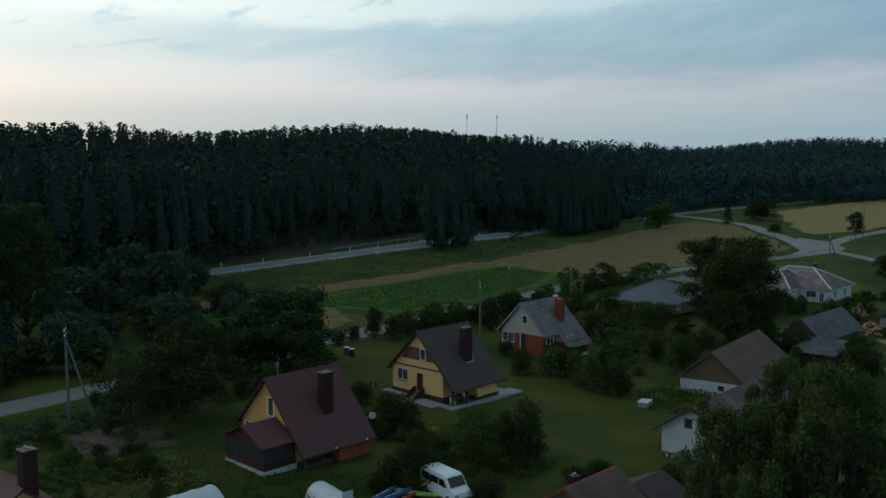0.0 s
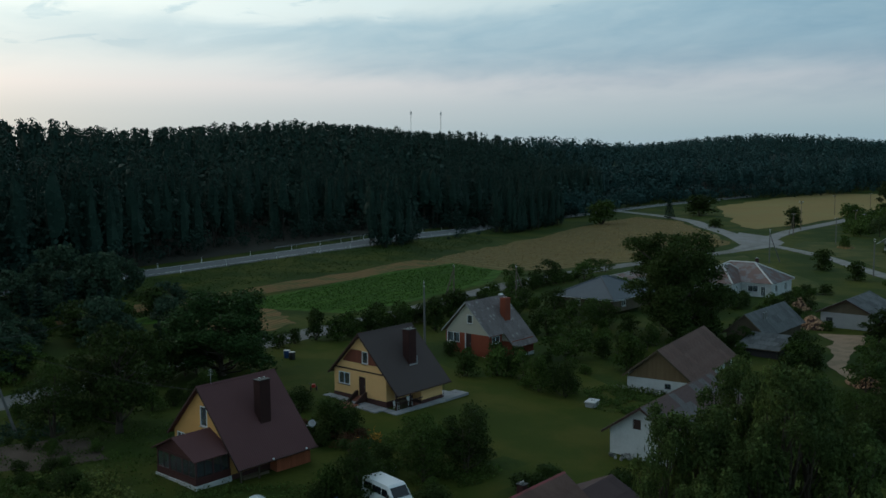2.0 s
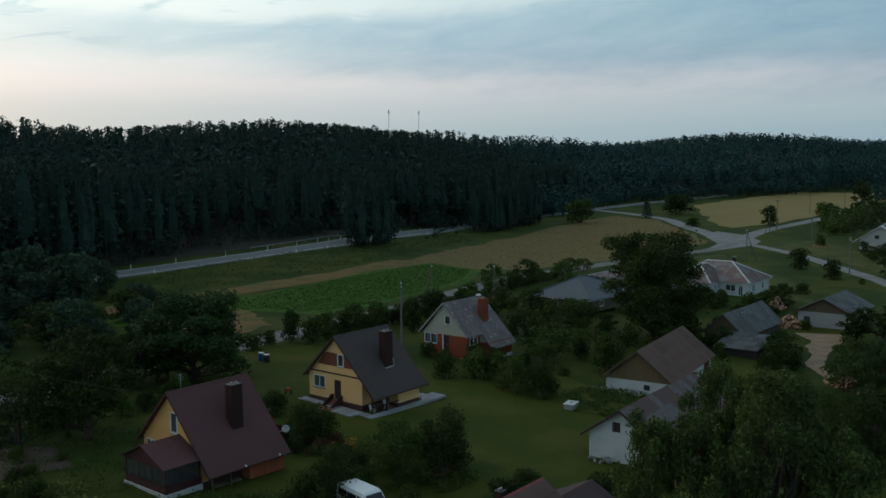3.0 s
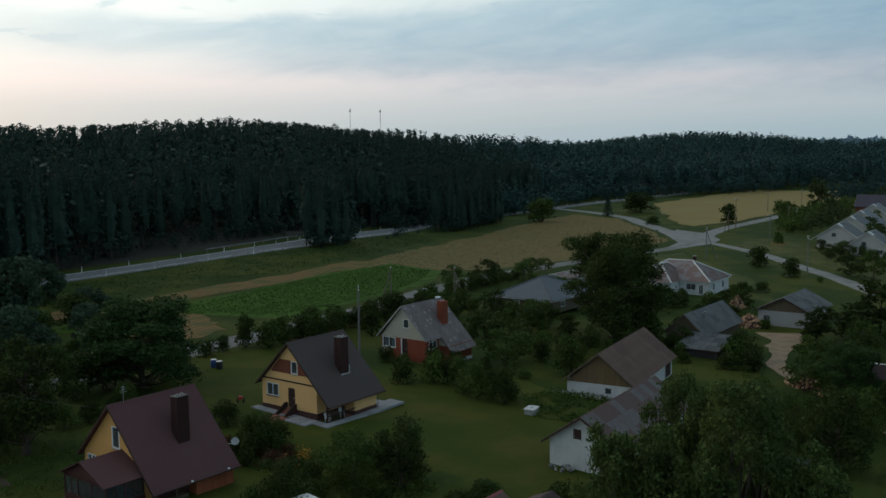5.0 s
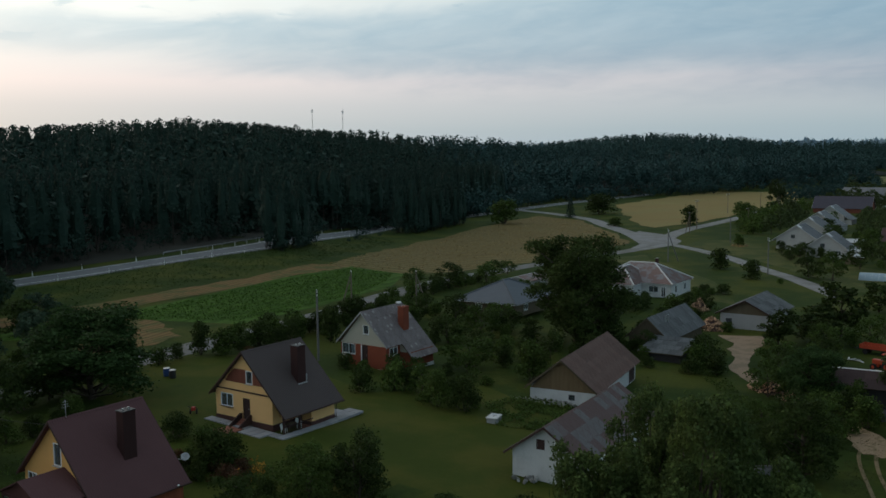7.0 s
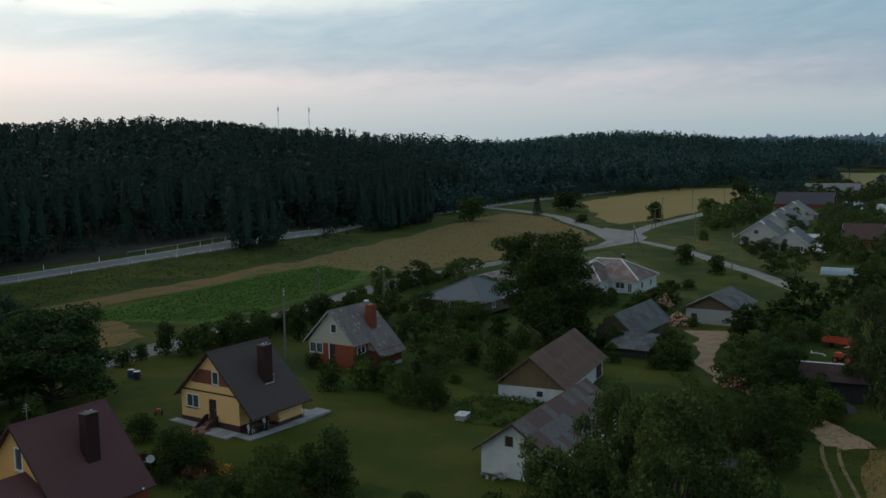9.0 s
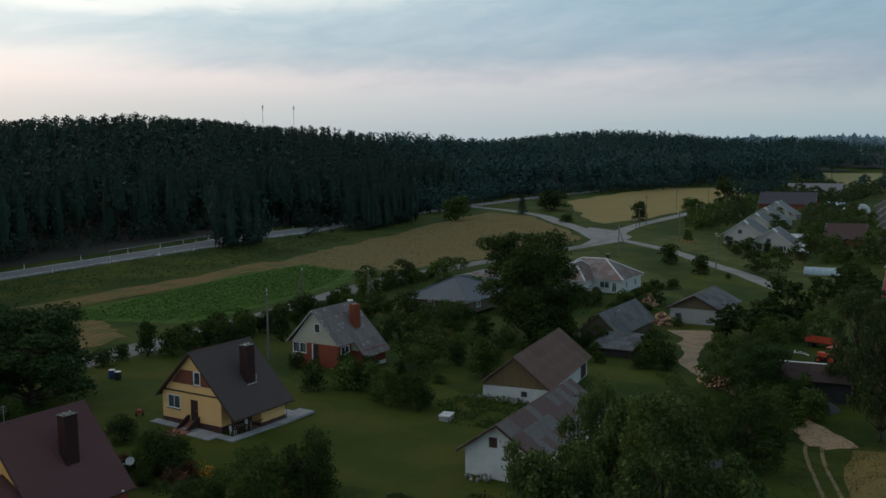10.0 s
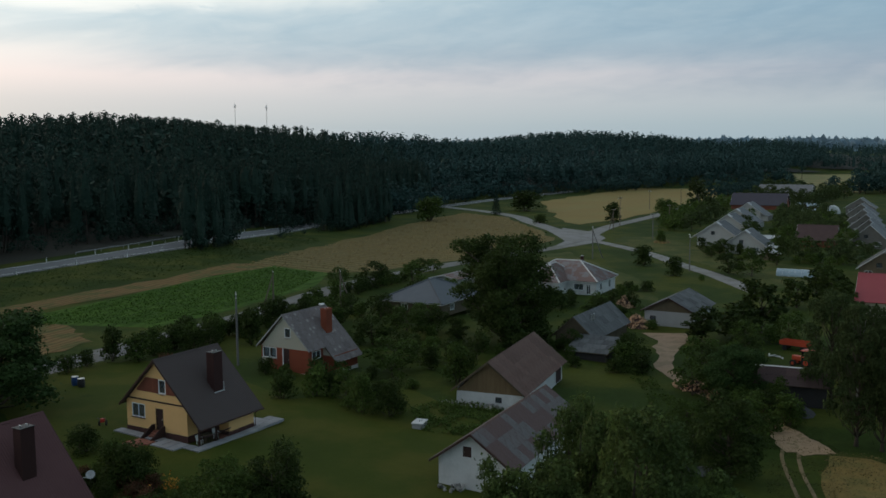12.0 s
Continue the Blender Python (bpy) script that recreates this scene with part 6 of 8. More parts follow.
def make_van():
    v = empty("van", place(48.4, 48.1, -100), "white panel van with dark side windows parked on grass", "van")
    prof = [(-2.35, 0.45), (-2.38, 1.1), (-2.30, 1.95), (-2.1, 2.1), (0.9, 2.12), (1.15, 2.02), (1.75, 1.25), (2.3, 1.02), (2.4, 0.75), (2.38, 0.4)]
    bm = bmesh.new()
    rings = []
    for y, k in ((-0.88, 0.0), (-0.86, 0.0), (0.86, 0.0), (0.88, 0.0)):
        inset = 0.03 if abs(y) > 0.87 else 0.0
        rings.append([bm.verts.new((x * (1 - inset * 0.3), y - (0.10 if y > 0 else -0.10) * max(0, (z - 1.1)) , z - inset)) for x, z in prof])
    for a, b in zip(rings, rings[1:]):
        for i in range(len(prof)):
            j = (i + 1) % len(prof)
            bm.faces.new((a[i], a[j], b[j], b[i]))
    bm.faces.new(rings[0][::-1])
    bm.faces.new(rings[-1])
    body = part("body", bm, M["van"], v)
    def side_x(z): return 0.885 - 0.10 * max(0, z - 1.1)
    for s in (-1, 1):
        for xa, xb in ((-2.1, -1.0), (-0.9, 0.2), (0.3, 1.25)):
            bm = bmesh.new()
            zs = (1.25, 1.78)
            q = [(xa, zs[0]), (xb, zs[0]), (xb - (0.35 if xb > 1 else 0), zs[1]), (xa, zs[1])]
            slab(bm, [(x, s * (side_x(z) + 0.012), z) for x, z in q], 0.02)
            part("side_window", bm, M["glass_dark"], v)
    bm = bmesh.new()
    slab(bm, [(1.74, -0.74, 1.34), (1.74, 0.74, 1.34), (1.22, 0.70, 1.98), (1.22, -0.70, 1.98)], 0.02)
    part("windscreen", bm, M["glass_dark"], v)
    bm = bmesh.new()
    slab(bm, [(-2.39, -0.7, 1.2), (-2.39, 0.7, 1.2), (-2.34, 0.68, 1.8), (-2.34, -0.68, 1.8)], 0.02)
    part("rear_window", bm, M["glass_dark"], v)
    for x in (-1.5, 1.5):
        for y in (-0.8, 0.8):
            bm = bmesh.new()
            tube(bm, [(x, y - 0.1, 0.33), (x, y + 0.1, 0.33)], 0.33, 16)
            w = part("wheel", bm, M["rubber"], v)
            bm = bmesh.new()
            tube(bm, [(x, y - 0.11, 0.33), (x, y + 0.11, 0.33)], 0.19, 12)
            part("rim", bm, M["zinc"], w)
    part("bumper", boxes((2.3, 2.46, -0.84, 0.84, 0.35, 0.6), bevel=0.03), M["dark"], v)
    for y in (-0.62, 0.62):
        part("headlight", boxes((2.3, 2.41, y - 0.16, y + 0.16, 0.72, 0.92), bevel=0.03), M["glass"], v)
        part("tail_light", boxes((-2.42, -2.37, y - 0.08, y + 0.08, 0.7, 1.1)), M["red"], v)
    for y in (-0.98, 0.98):
        part("mirror", boxes((1.15, 1.3, y - 0.08, y + 0.08, 1.3, 1.55), bevel=0.02), M["dark"], v)
    part("side_mark", boxes((0.1, 0.5, 0.872, 0.89, 0.65, 1.0)), M["red"], v)


M["glass_dark"] = mat("dark_tinted_glass", (0.012, 0.014, 0.016), rough=0.06, var=0.0, bump=0, spec=0.6)
make_van()


def make_tunnel(name, x, y, length, radius, turn, film, label, ribs=5):
    t = empty(name, place(x, y, turn), label, "greenhouse")
    n = 14
    bm = bmesh.new()
    rows = []
    for i in range(ribs * 2 + 1):
        xx = -length / 2 + length * i / (ribs * 2)
        sag = 1.0 if i % 2 == 0 else 0.985
        rows.append([bm.verts.new((xx, -radius * math.cos(math.pi * k / n) * sag, radius * 1.05 * math.sin(math.pi * k / n) * sag)) for k in range(n + 1)])
    for a, b in zip(rows, rows[1:]):
        for k in range(n):
            bm.faces.new((a[k], a[k + 1], b[k + 1], b[k]))
    bm.faces.new(rows[0])
    bm.faces.new(rows[-1][::-1])
    part("film", bm, M[film], t, smooth_shade=False)
    for i in range(ribs + 1):
        xx = -length / 2 + length * i / ribs
        bm = bmesh.new()
        tube(bm, [(xx, -radius * 1.01 * math.cos(math.pi * k / n), radius * 1.06 * math.sin(math.pi * k / n)) for k in range(n + 1)], 0.025, 5)
        part("hoop", bm, M["white"], t)
    for y0 in (-radius * 0.7, 0.0, radius * 0.7):
        zz = 1.07 * math.sqrt(max(radius ** 2 - y0 ** 2, 0))
        bm = bmesh.new()
        tube(bm, [(-length / 2, y0 * 1.01, zz), (length / 2, y0 * 1.01, zz)], 0.02, 5)
        part("batten", bm, M["white"], t)
    part("door", boxes((-length / 2 - 0.03, -length / 2 - 0.005, -0.45, 0.45, 0, 1.8)), M[film], t)
    return t


make_tunnel("greenhouse", 29.0, 56.2, 7.0, 2.0, 180, "film", "white film-covered garden tunnel", 5)
make_tunnel("greenhouse", 40.3, 52.2, 4.6, 1.15, 80, "film", "ribbed translucent garden tunnel", 5)
make_tunnel("greenhouse", 237.5, 40.0, 8.5, 1.6, 90, "film_blue", "long pale blue garden tunnel", 6)
make_tunnel("greenhouse", 478.5, 60.8, 6, 3.6, 0, "film", "small round-topped pale garden tunnel", 5)


def make_kayak(x, y, turn, tilt, colour, lift, label):
    k = empty("kayak", pose(x, y, gz(x, y) + lift, tilt, 0, turn), label, "kayak", "kayaks on a rack")
    bm = bmesh.new()
    n, m = 12, 8
    rings = []
    for i in range(n + 1):
        t = i / n * 2 - 1
        w = 0.34 * max(0.02, (1 - abs(t) ** 2.3))
        h = 0.17 * max(0.05, (1 - abs(t) ** 3)) + 0.05 * abs(t)
        rings.append([bm.verts.new((t * 2.1, w * math.cos(j * math.tau / m), 0.2 + 0.10 * t * t + h * math.sin(j * math.tau / m))) for j in range(m)])
    for a, b in zip(rings, rings[1:]):
        for j in range(m):
            bm.faces.new((a[j], a[(j + 1) % m], b[(j + 1) % m], b[j]))
    bm.faces.new(rings[0][::-1])
    bm.faces.new(rings[-1])
    part("hull", bm, M[colour], k, smooth_shade=True)
    bm = bmesh.new()
    tube(bm, [(0.38 * math.cos(a * math.tau / 12), 0.24 * math.sin(a * math.tau / 12), 0.38) for a in range(13)], 0.03, 5)
    part("cockpit_rim", bm, M["dark"], k)
    part("hull_stripe", boxes((-1.4, 1.4, -0.03, 0.03, 0.375, 0.39)), M["white"], k)


for c, kx, ky, turn, lift in (("blue", 43.4, 50.7, 8, 0.0), ("red", 44.0, 50.0, 12, 0.05), ("red", 44.5, 49.3, 6, 0.0), ("lime", 46.5, 50.3, -72, 0.02), ("blue", 43.6, 50.3, 14, 0.42), ("lime", 46.9, 49.6, -66, 0.0), ("blue", 44.2, 49.6, 4, 0.42)):
    make_kayak(kx, ky, turn, 0, c, lift, {"blue": "blue plastic kayak", "red": "red plastic kayak", "lime": "lime green plastic kayak"}[c] + " stacked on the grass")


def make_bin(x, y, colour, label):
    b = empty("barrel", place(x, y), label, "barrel", "barrels on the lawn")
    bm = bmesh.new()
    tube(bm, [(0, 0, 0), (0, 0, 0.05), (0, 0, 0.3), (0, 0, 0.34), (0, 0, 0.62), (0, 0, 0.66), (0, 0, 0.95)], [0.36, 0.38, 0.40, 0.42, 0.42, 0.40, 0.38], 16)
    part("barrel_body", bm, M[colour], b, smooth_shade=False)
    bm = bmesh.new()
    tube(bm, [(0, 0, 0.95), (0, 0, 1.0)], 0.40, 16)
    part("lid", bm, M["zinc"], b, "pale round lid")


make_bin(74.7, 91.2, "dark", "black barrel with pale lid on the lawn")
make_bin(74.9, 92.5, "blue", "blue barrel with pale lid on the lawn")


def make_well(x, y):
    w = empty("well", place(x, y, 12), "pale concrete well box with flat lid on the lawn", "well")
    part("well_box", boxes((-0.8, 0.8, -0.55, 0.55, -0.3, 0.55), bevel=0.04), M["concrete"], w)
    lid = part("lid", boxes((-0.88, 0.88, -0.62, 0.62, 0.55, 0.66), bevel=0.03), M["white_wall"], w)
    part("handle", boxes((-0.18, 0.18, -0.03, 0.03, 0.66, 0.72), bevel=0.01), M["dark"], lid)


make_well(85.2, 52.75)


def make_garden_chair(m, group):
    c = empty("garden_chair", m, "white plastic garden chair on the veranda", "chair", group)
    part("seat", boxes((-0.24, 0.24, -0.24, 0.24, 0.41, 0.45), bevel=0.015), M["white"], c)
    back = part("backrest", boxes((-0.24, 0.24, -0.02, 0.02, 0, 0.46), bevel=0.015), M["white"], c)
    back.matrix_basis = pose(0, 0.24, 0.44, -12, 0, 0)
    for x in (-0.21, 0.21):
        for y in (-0.21, 0.21):
            part("leg", boxes((x - 0.025, x + 0.025, y - 0.025, y + 0.025, 0, 0.41)), M["white"], c)
    for x in (-0.26, 0.26):
        part("armrest", boxes((x - 0.03, x + 0.03, -0.2, 0.26, 0.63, 0.66), bevel=0.01), M["white"], c)
    return c


for x, y, turn in ((67.5, 65.6, 20), (69.6, 65.7, -30)):
    make_garden_chair(pose(x, y, 0.221, 0, 0, turn), "chairs on the veranda")
veranda_table = empty("garden_table", pose(68.5, 65.7, 0.221), "dark wooden table on the veranda", "table")
part("tabletop", boxes((-0.5, 0.5, -0.35, 0.35, 0.70, 0.74), bevel=0.01), M["old_wood"], veranda_table)
for x in (-0.42, 0.42):
    for y in (-0.28, 0.28):
        part("leg", boxes((x - 0.03, x + 0.03, y - 0.03, y + 0.03, 0, 0.70)), M["old_wood"], veranda_table)


def make_tiller(x, y):
    t = empty("tiller", place(x, y, 40), "red garden tiller standing on the lawn", "garden machine")
    part("engine", boxes((-0.24, 0.24, -0.2, 0.2, 0.35, 0.7), bevel=0.05), M["red"], t)
    for y0 in (-0.32, 0.32):
        bm = bmesh.new()
        tube(bm, [(0, y0 - 0.06, 0.26), (0, y0 + 0.06, 0.26)], 0.26, 12)
        part("wheel", bm, M["rubber"], t)
        bm = bmesh.new()
        tube(bm, [(-0.2, y0 * 0.6, 0.7), (-0.8, y0 * 0.9, 1.0), (-1.1, y0, 1.05)], 0.025, 6)
        part("handlebar", bm, M["dark"], t)


make_tiller(66.2, 77.2)


def make_pole(x, y, h, brace=0.0, brace_turn=0.0, arm_turn=0.0, arms=1, material="pole", label="weathered power pole with insulators", base=None):
    p = empty("power_pole", place(x, y), label, "power pole", "power poles")
    bm = bmesh.new()
    tube(bm, [(0, 0, -0.4), (0, 0, h * 0.5), (0, 0, h)], [0.17, 0.14, 0.11], 8)
    part("post", bm, M[material], p)
    if brace:
        a = radians(brace_turn)
        bm = bmesh.new()
        tube(bm, [(brace * math.cos(a), brace * math.sin(a), -0.5), (0.1 * math.cos(a), 0.1 * math.sin(a), h * 0.86)], [0.15, 0.11], 8)
        part("brace", bm, M[material], p)
    for k in range(arms):
        c = part("crossarm", boxes((-0.85, 0.85, -0.05, 0.05, h - 0.35 - 0.5 * k, h - 0.25 - 0.5 * k)), M["dark"], p)
        c.matrix_basis = Matrix.Rotation(radians(arm_turn), 4, "Z")
        for xx in (-0.75, -0.3, 0.3, 0.75):
            bm = bmesh.new()
            tube(bm, [(xx, 0, h - 0.25 - 0.5 * k), (xx, 0, h - 0.12 - 0.5 * k), (xx, 0, h - 0.02 - 0.5 * k)], [0.03, 0.06, 0.03], 6)
            part("insulator", bm, M["white"], c)


make_pole(35.5, 88.2, 9.4, 2.6, -40, 60, 2)
make_pole(93.4, 85.0, 9.4, 0, 0, 45, 2)
make_pole(136.6, 100.8, 7.6, 2.4, -40, 45, 1, "pole_wood")
make_pole(127.0, 108.0, 7.4, 2.2, 140, 45, 1, "pole_wood")
make_pole(250.0, 96.4, 9.4, 4.2, -25, 30, 2)
make_pole(236, 65.2, 9.3, 0, 0, 30, 2)
make_pole(370.6, 129.9, 11.8, 3.0, 200, -60, 2, "pole_wood")
make_pole(345.3, 123.9, 8.2, 2.6, 160, -60, 1, "pole_wood")
make_pole(475.4, 149.7, 10.2, 0, 0, -60, 2, "pole_wood")
make_pole(534, 149.1, 9.0, 0, 0, -60, 1, "pole_wood")
make_pole(387.6, 113.9, 7.8, 0, 0, -60, 1, "pole_wood")
make_pole(315, 98.9, 8.9, 0, 0, -60, 1)
make_pole(63.6, 115.6, 6.4, 0, 0, 60, 1, "pole_wood")


def make_wire(a, b, sag, label):
    bm = bmesh.new()
    tube(bm, [Vector(a).lerp(Vector(b), i / 16) - Vector((0, 0, sag * 4 * (i / 16) * (1 - i / 16))) for i in range(17)], 0.014, 5)
    tagged(part("overhead_wire", bm, M["dark"]), label, "wire")


make_wire((35.6, 88.0, gz(35.5, 88.2) + 9.0), (43.6, 65.0, 7.2), 0.7, "thin dark supply wire from pole to house")
make_wire((35.4, 88.4, gz(35.5, 88.2) + 9.0), (63.6, 115.6, gz(63.6, 115.6) + 6.1), 0.8, "thin dark supply wire over the street")


def make_mast(x, y, top, label):
    z = gz(x, y)
    m = empty("radio_mast", pose(x, y, z), label, "radio mast", "radio masts")
    h = top - z
    leg = [(1.1 * math.cos(a), 1.1 * math.sin(a)) for a in (0.3, 2.4, 4.5)]
    for lx, ly in leg:
        bm = bmesh.new()
        tube(bm, [(lx, ly, -1), (lx * 0.5, ly * 0.5, h)], 0.16, 5)
        part("leg", bm, M["zinc"], m)
    n = 16
    bm = bmesh.new()
    for i in range(n):
        for k in range(3):
            a, b = leg[k], leg[(k + 1) % 3]
            s0, s1 = 1 - 0.5 * i / n, 1 - 0.5 * (i + 1) / n
            tube(bm, [(a[0] * s0, a[1] * s0, h * i / n), (b[0] * s1, b[1] * s1, h * (i + 1) / n)], 0.08, 4)
    part("lattice", bm, M["zinc"], m)
    for i, (dx, dy) in enumerate(((1.2, 0), (-1.2, 0.4), (0, -1.2))):
        part("antenna", boxes((dx - 0.35, dx + 0.35, dy - 0.25, dy + 0.25, h - 4 - i * 1.5, h - 0.5 - i * 1.5)), M["white"], m)
    bm = bmesh.new()
    tube(bm, [(0, 0, h - 1), (0, 0, h + 4)], 0.12, 5)
    part("rod", bm, M["zinc"], m)


make_mast(1100.0, 1022.0, 110.0, "thin lattice radio mast above the wood")
make_mast(1133.0, 985.3, 108.5, "thin lattice radio mast above the wood")


def make_log_pile(x, y, w, d, h, n, seed, label, turn=0.0):
    """A heap of split logs, each turned its own way; all rest on the heap's slope."""
    p = empty("log_pile", place(x, y, turn), label, "log pile")
    rnd = random.Random(seed)
    bm = bmesh.new()
    slab_n = 16
    top = bm.verts.new((0, 0, h * 0.86))
    ring = [bm.verts.new((w / 2 * 0.95 * math.cos(i * math.tau / slab_n), d / 2 * 0.95 * math.sin(i * math.tau / slab_n), -0.1)) for i in range(slab_n)]
    for i in range(slab_n):
        bm.faces.new((top, ring[i], ring[(i + 1) % slab_n]))
    part("heap_core", bm, M["dark_wood"], p)
    me = []
    for k in range(4):
        bm = bmesh.new()
        r = (0.10, 0.13, 0.16, 0.12)[k]
        sides = (3, 4, 6, 5)[k]
        tube(bm, [(-0.22, 0, 0), (0.22, 0, 0)], r, sides)
        bmesh.ops.recalc_face_normals(bm, faces=bm.faces)
        d0 = bpy.data.meshes.new("log")
        bm.to_mesh(d0)
        bm.free()
        d0.materials.append(M["logs"])
        me.append(d0)
    for i in range(n):
        a, t = rnd.uniform(0, math.tau), math.sqrt(rnd.random())
        lg = new("log", me[i % 4])
        lg.parent = p
        lg.matrix_basis = pose(w / 2 * t * math.cos(a), d / 2 * t * math.sin(a), h * (1 - t) * 0.9 + rnd.uniform(-0.02, 0.12), rnd.uniform(0, 360), rnd.uniform(-50, 50), rnd.uniform(0, 360))


make_log_pile(176.0, 62.0, 4.4, 4.0, 2.6, 150, 1, "heap of pale split firewood on the grass")
make_log_pile(158.5, 53.8, 5.2, 6.0, 2.4, 220, 2, "large heap of split firewood by the farm building")
make_log_pile(121.0, 34.2, 6.5, 3.2, 1.6, 160, 3, "scattered firewood heap under the trees", 70)
make_log_pile(118.0, 30.8, 2.4, 2.0, 1.5, 60, 4, "small firewood heap beside the drive")
make_log_pile(103.5, 9.0, 3.2, 2.6, 1.2, 60, 5, "firewood heap under the birches")


def make_tractor(x, y, turn):
    t = empty("tractor", place(x, y, turn), "orange-red farm tractor under the trees", "tractor")
    part("bonnet", boxes((0.1, 1.7, -0.4, 0.4, 0.8, 1.45), bevel=0.08), M["tractor"], t)
    part("cab", boxes((-1.1, 0.1, -0.7, 0.7, 0.9, 2.3), bevel=0.06), M["glass_dark"], t)
    part("cab_roof", boxes((-1.2, 0.2, -0.8, 0.8, 2.3, 2.45), bevel=0.05), M["tractor"], t)
    for xx, yy, r in ((-0.7, -0.85, 0.75), (-0.7, 0.85, 0.75), (1.3, -0.7, 0.45), (1.3, 0.7, 0.45)):
        bm = bmesh.new()
        tube(bm, [(xx, yy - 0.18, r), (xx, yy + 0.18, r)], r, 16)
        w = part("wheel", bm, M["rubber"], t)
        bm = bmesh.new()
        tube(bm, [(xx, yy - 0.19, r), (xx, yy + 0.19, r)], r * 0.5, 12)
        part("rim", bm, M["tractor"], w)
    for yy in (-0.85, 0.85):
        part("mudguard", boxes((-1.4, 0.0, yy - 0.22, yy + 0.22, 1.5, 1.58)), M["tractor"], t)


def make_trailer(x, y, turn):
    t = empty("trailer", place(x, y, turn), "orange-red farm trailer standing on grass", "trailer")
    part("bed", boxes((-2.1, 2.1, -1.0, 1.0, 0.75, 0.85)), M["dark"], t)
    for yy in (-1.0, 0.96):
        part("side_board", boxes((-2.1, 2.1, yy, yy + 0.04, 0.85, 1.45)), M["tractor"], t)
    for xx in (-2.1, 2.06):
        part("end_board", boxes((xx, xx + 0.04, -0.96, 0.96, 0.85, 1.45)), M["tractor"], t)
    for xx in (-1.3, 1.3):
        for yy in (-0.85, 0.85):
            bm = bmesh.new()
            tube(bm, [(xx, yy - 0.12, 0.38), (xx, yy + 0.12, 0.38)], 0.38, 14)
            part("wheel", bm, M["rubber"], t)
    bm = bmesh.new()
    tube(bm, [(2.1, 0, 0.7), (3.2, 0, 0.55)], 0.05, 6)
    part("drawbar", bm, M["dark"], t)


make_tractor(140.8, 24.0, 70)
make_trailer(151.4, 26.8, 78)


def make_heap(x, y, w, d, h, material, label):
    bm = bmesh.new()
    n, m = 20, 6
    prev = None
    rnd = random.Random(int(x))
    for j in range(m + 1):
        t = j / m
        ring = [bm.verts.new((w / 2 * (1 - t) * math.cos(i * math.tau / n) * rnd.uniform(0.93, 1.07) , d / 2 * (1 - t) * math.sin(i * math.tau / n) * rnd.uniform(0.93, 1.07), h * (t ** 0.9) - 0.05)) for i in range(n)]
        if prev:
            for i in range(n):
                bm.faces.new((prev[i], prev[(i + 1) % n], ring[(i + 1) % n], ring[i]))
        prev = ring
    ob = part("mound", bm, M[material], None, smooth_shade=True)
    ob.matrix_basis = place(x, y, 20)
    tagged(ob, label, "mound")


make_heap(117.0, 21.0, 5.0, 3.4, 1.2, "shaded_gravel", "grey gravel heap beside the dark shed")
make_heap(306, 93, 12, 6, 1.2, "straw", "low heap of dry earth on the verge")


def make_pallets(x, y):
    p = empty("pallet_stack", place(x, y, 30), "pale boards and frames lying on the grass", "boards")
    for i in range(5):
        b = part("board", boxes((-0.8, 0.8, -0.1, 0.1, 0.02, 0.07)), M["ridge_white"], p)
        b.matrix_basis = pose(0.3 * i - 0.6, 0.32 * i - 0.6, 0.05 * i, 2 * i, 0, 40 * i)


make_pallets(145.3, 28.6)


def make_marker_posts():
    line = spline(HIGHWAY, 25)
    me = bpy.data.meshes.new("post")
    bm = boxes((-0.06, 0.06, -0.05, 0.05, -0.2, 1.1))
    bmesh.ops.recalc_face_normals(bm, faces=bm.faces)
    bm.to_mesh(me)
    bm.free()
    me.materials.append(M["white"])
    for i, p in enumerate(line[3:-6]):
        d = (line[i + 4] - line[i + 2]).normalized()
        n = Vector((-d.y, d.x))
        for s in (-5.0, 5.0):
            q = p + n * s
            o = new("marker_post", me)
            o.matrix_basis = place(q.x, q.y)
            tagged(o, "white roadside marker post with dark band", "marker post", "marker posts along the highway")
            b = part("band", boxes((-0.065, 0.065, -0.055, 0.055, 0.75, 0.92)), M["dark"], o)


make_marker_posts()


def make_guard_rail():
    g = empty("guard_rail", pose(0, 0, 0), "galvanised guard rail on the far side of the highway", "guard rail")
    pts = [p for p in spline([(150, 189), (166, 191.2), (180, 196), (200, 204), (228, 216.5)], 7)]
    bm = bmesh.new()
    for z, r in ((0.62, 0.05), (0.76, 0.05)):
        tube(bm, [(p.x, p.y, gz(p.x, p.y) + z) for p in pts], r, 6)
    part("rail", bm, M["rail"], g)
    for p in pts:
        z = gz(p.x, p.y)
        part("post", boxes((p.x - 0.05, p.x + 0.05, p.y + 0.08, p.y + 0.18, z - 0.3, z + 0.72)), M["rail"], g)


make_guard_rail()


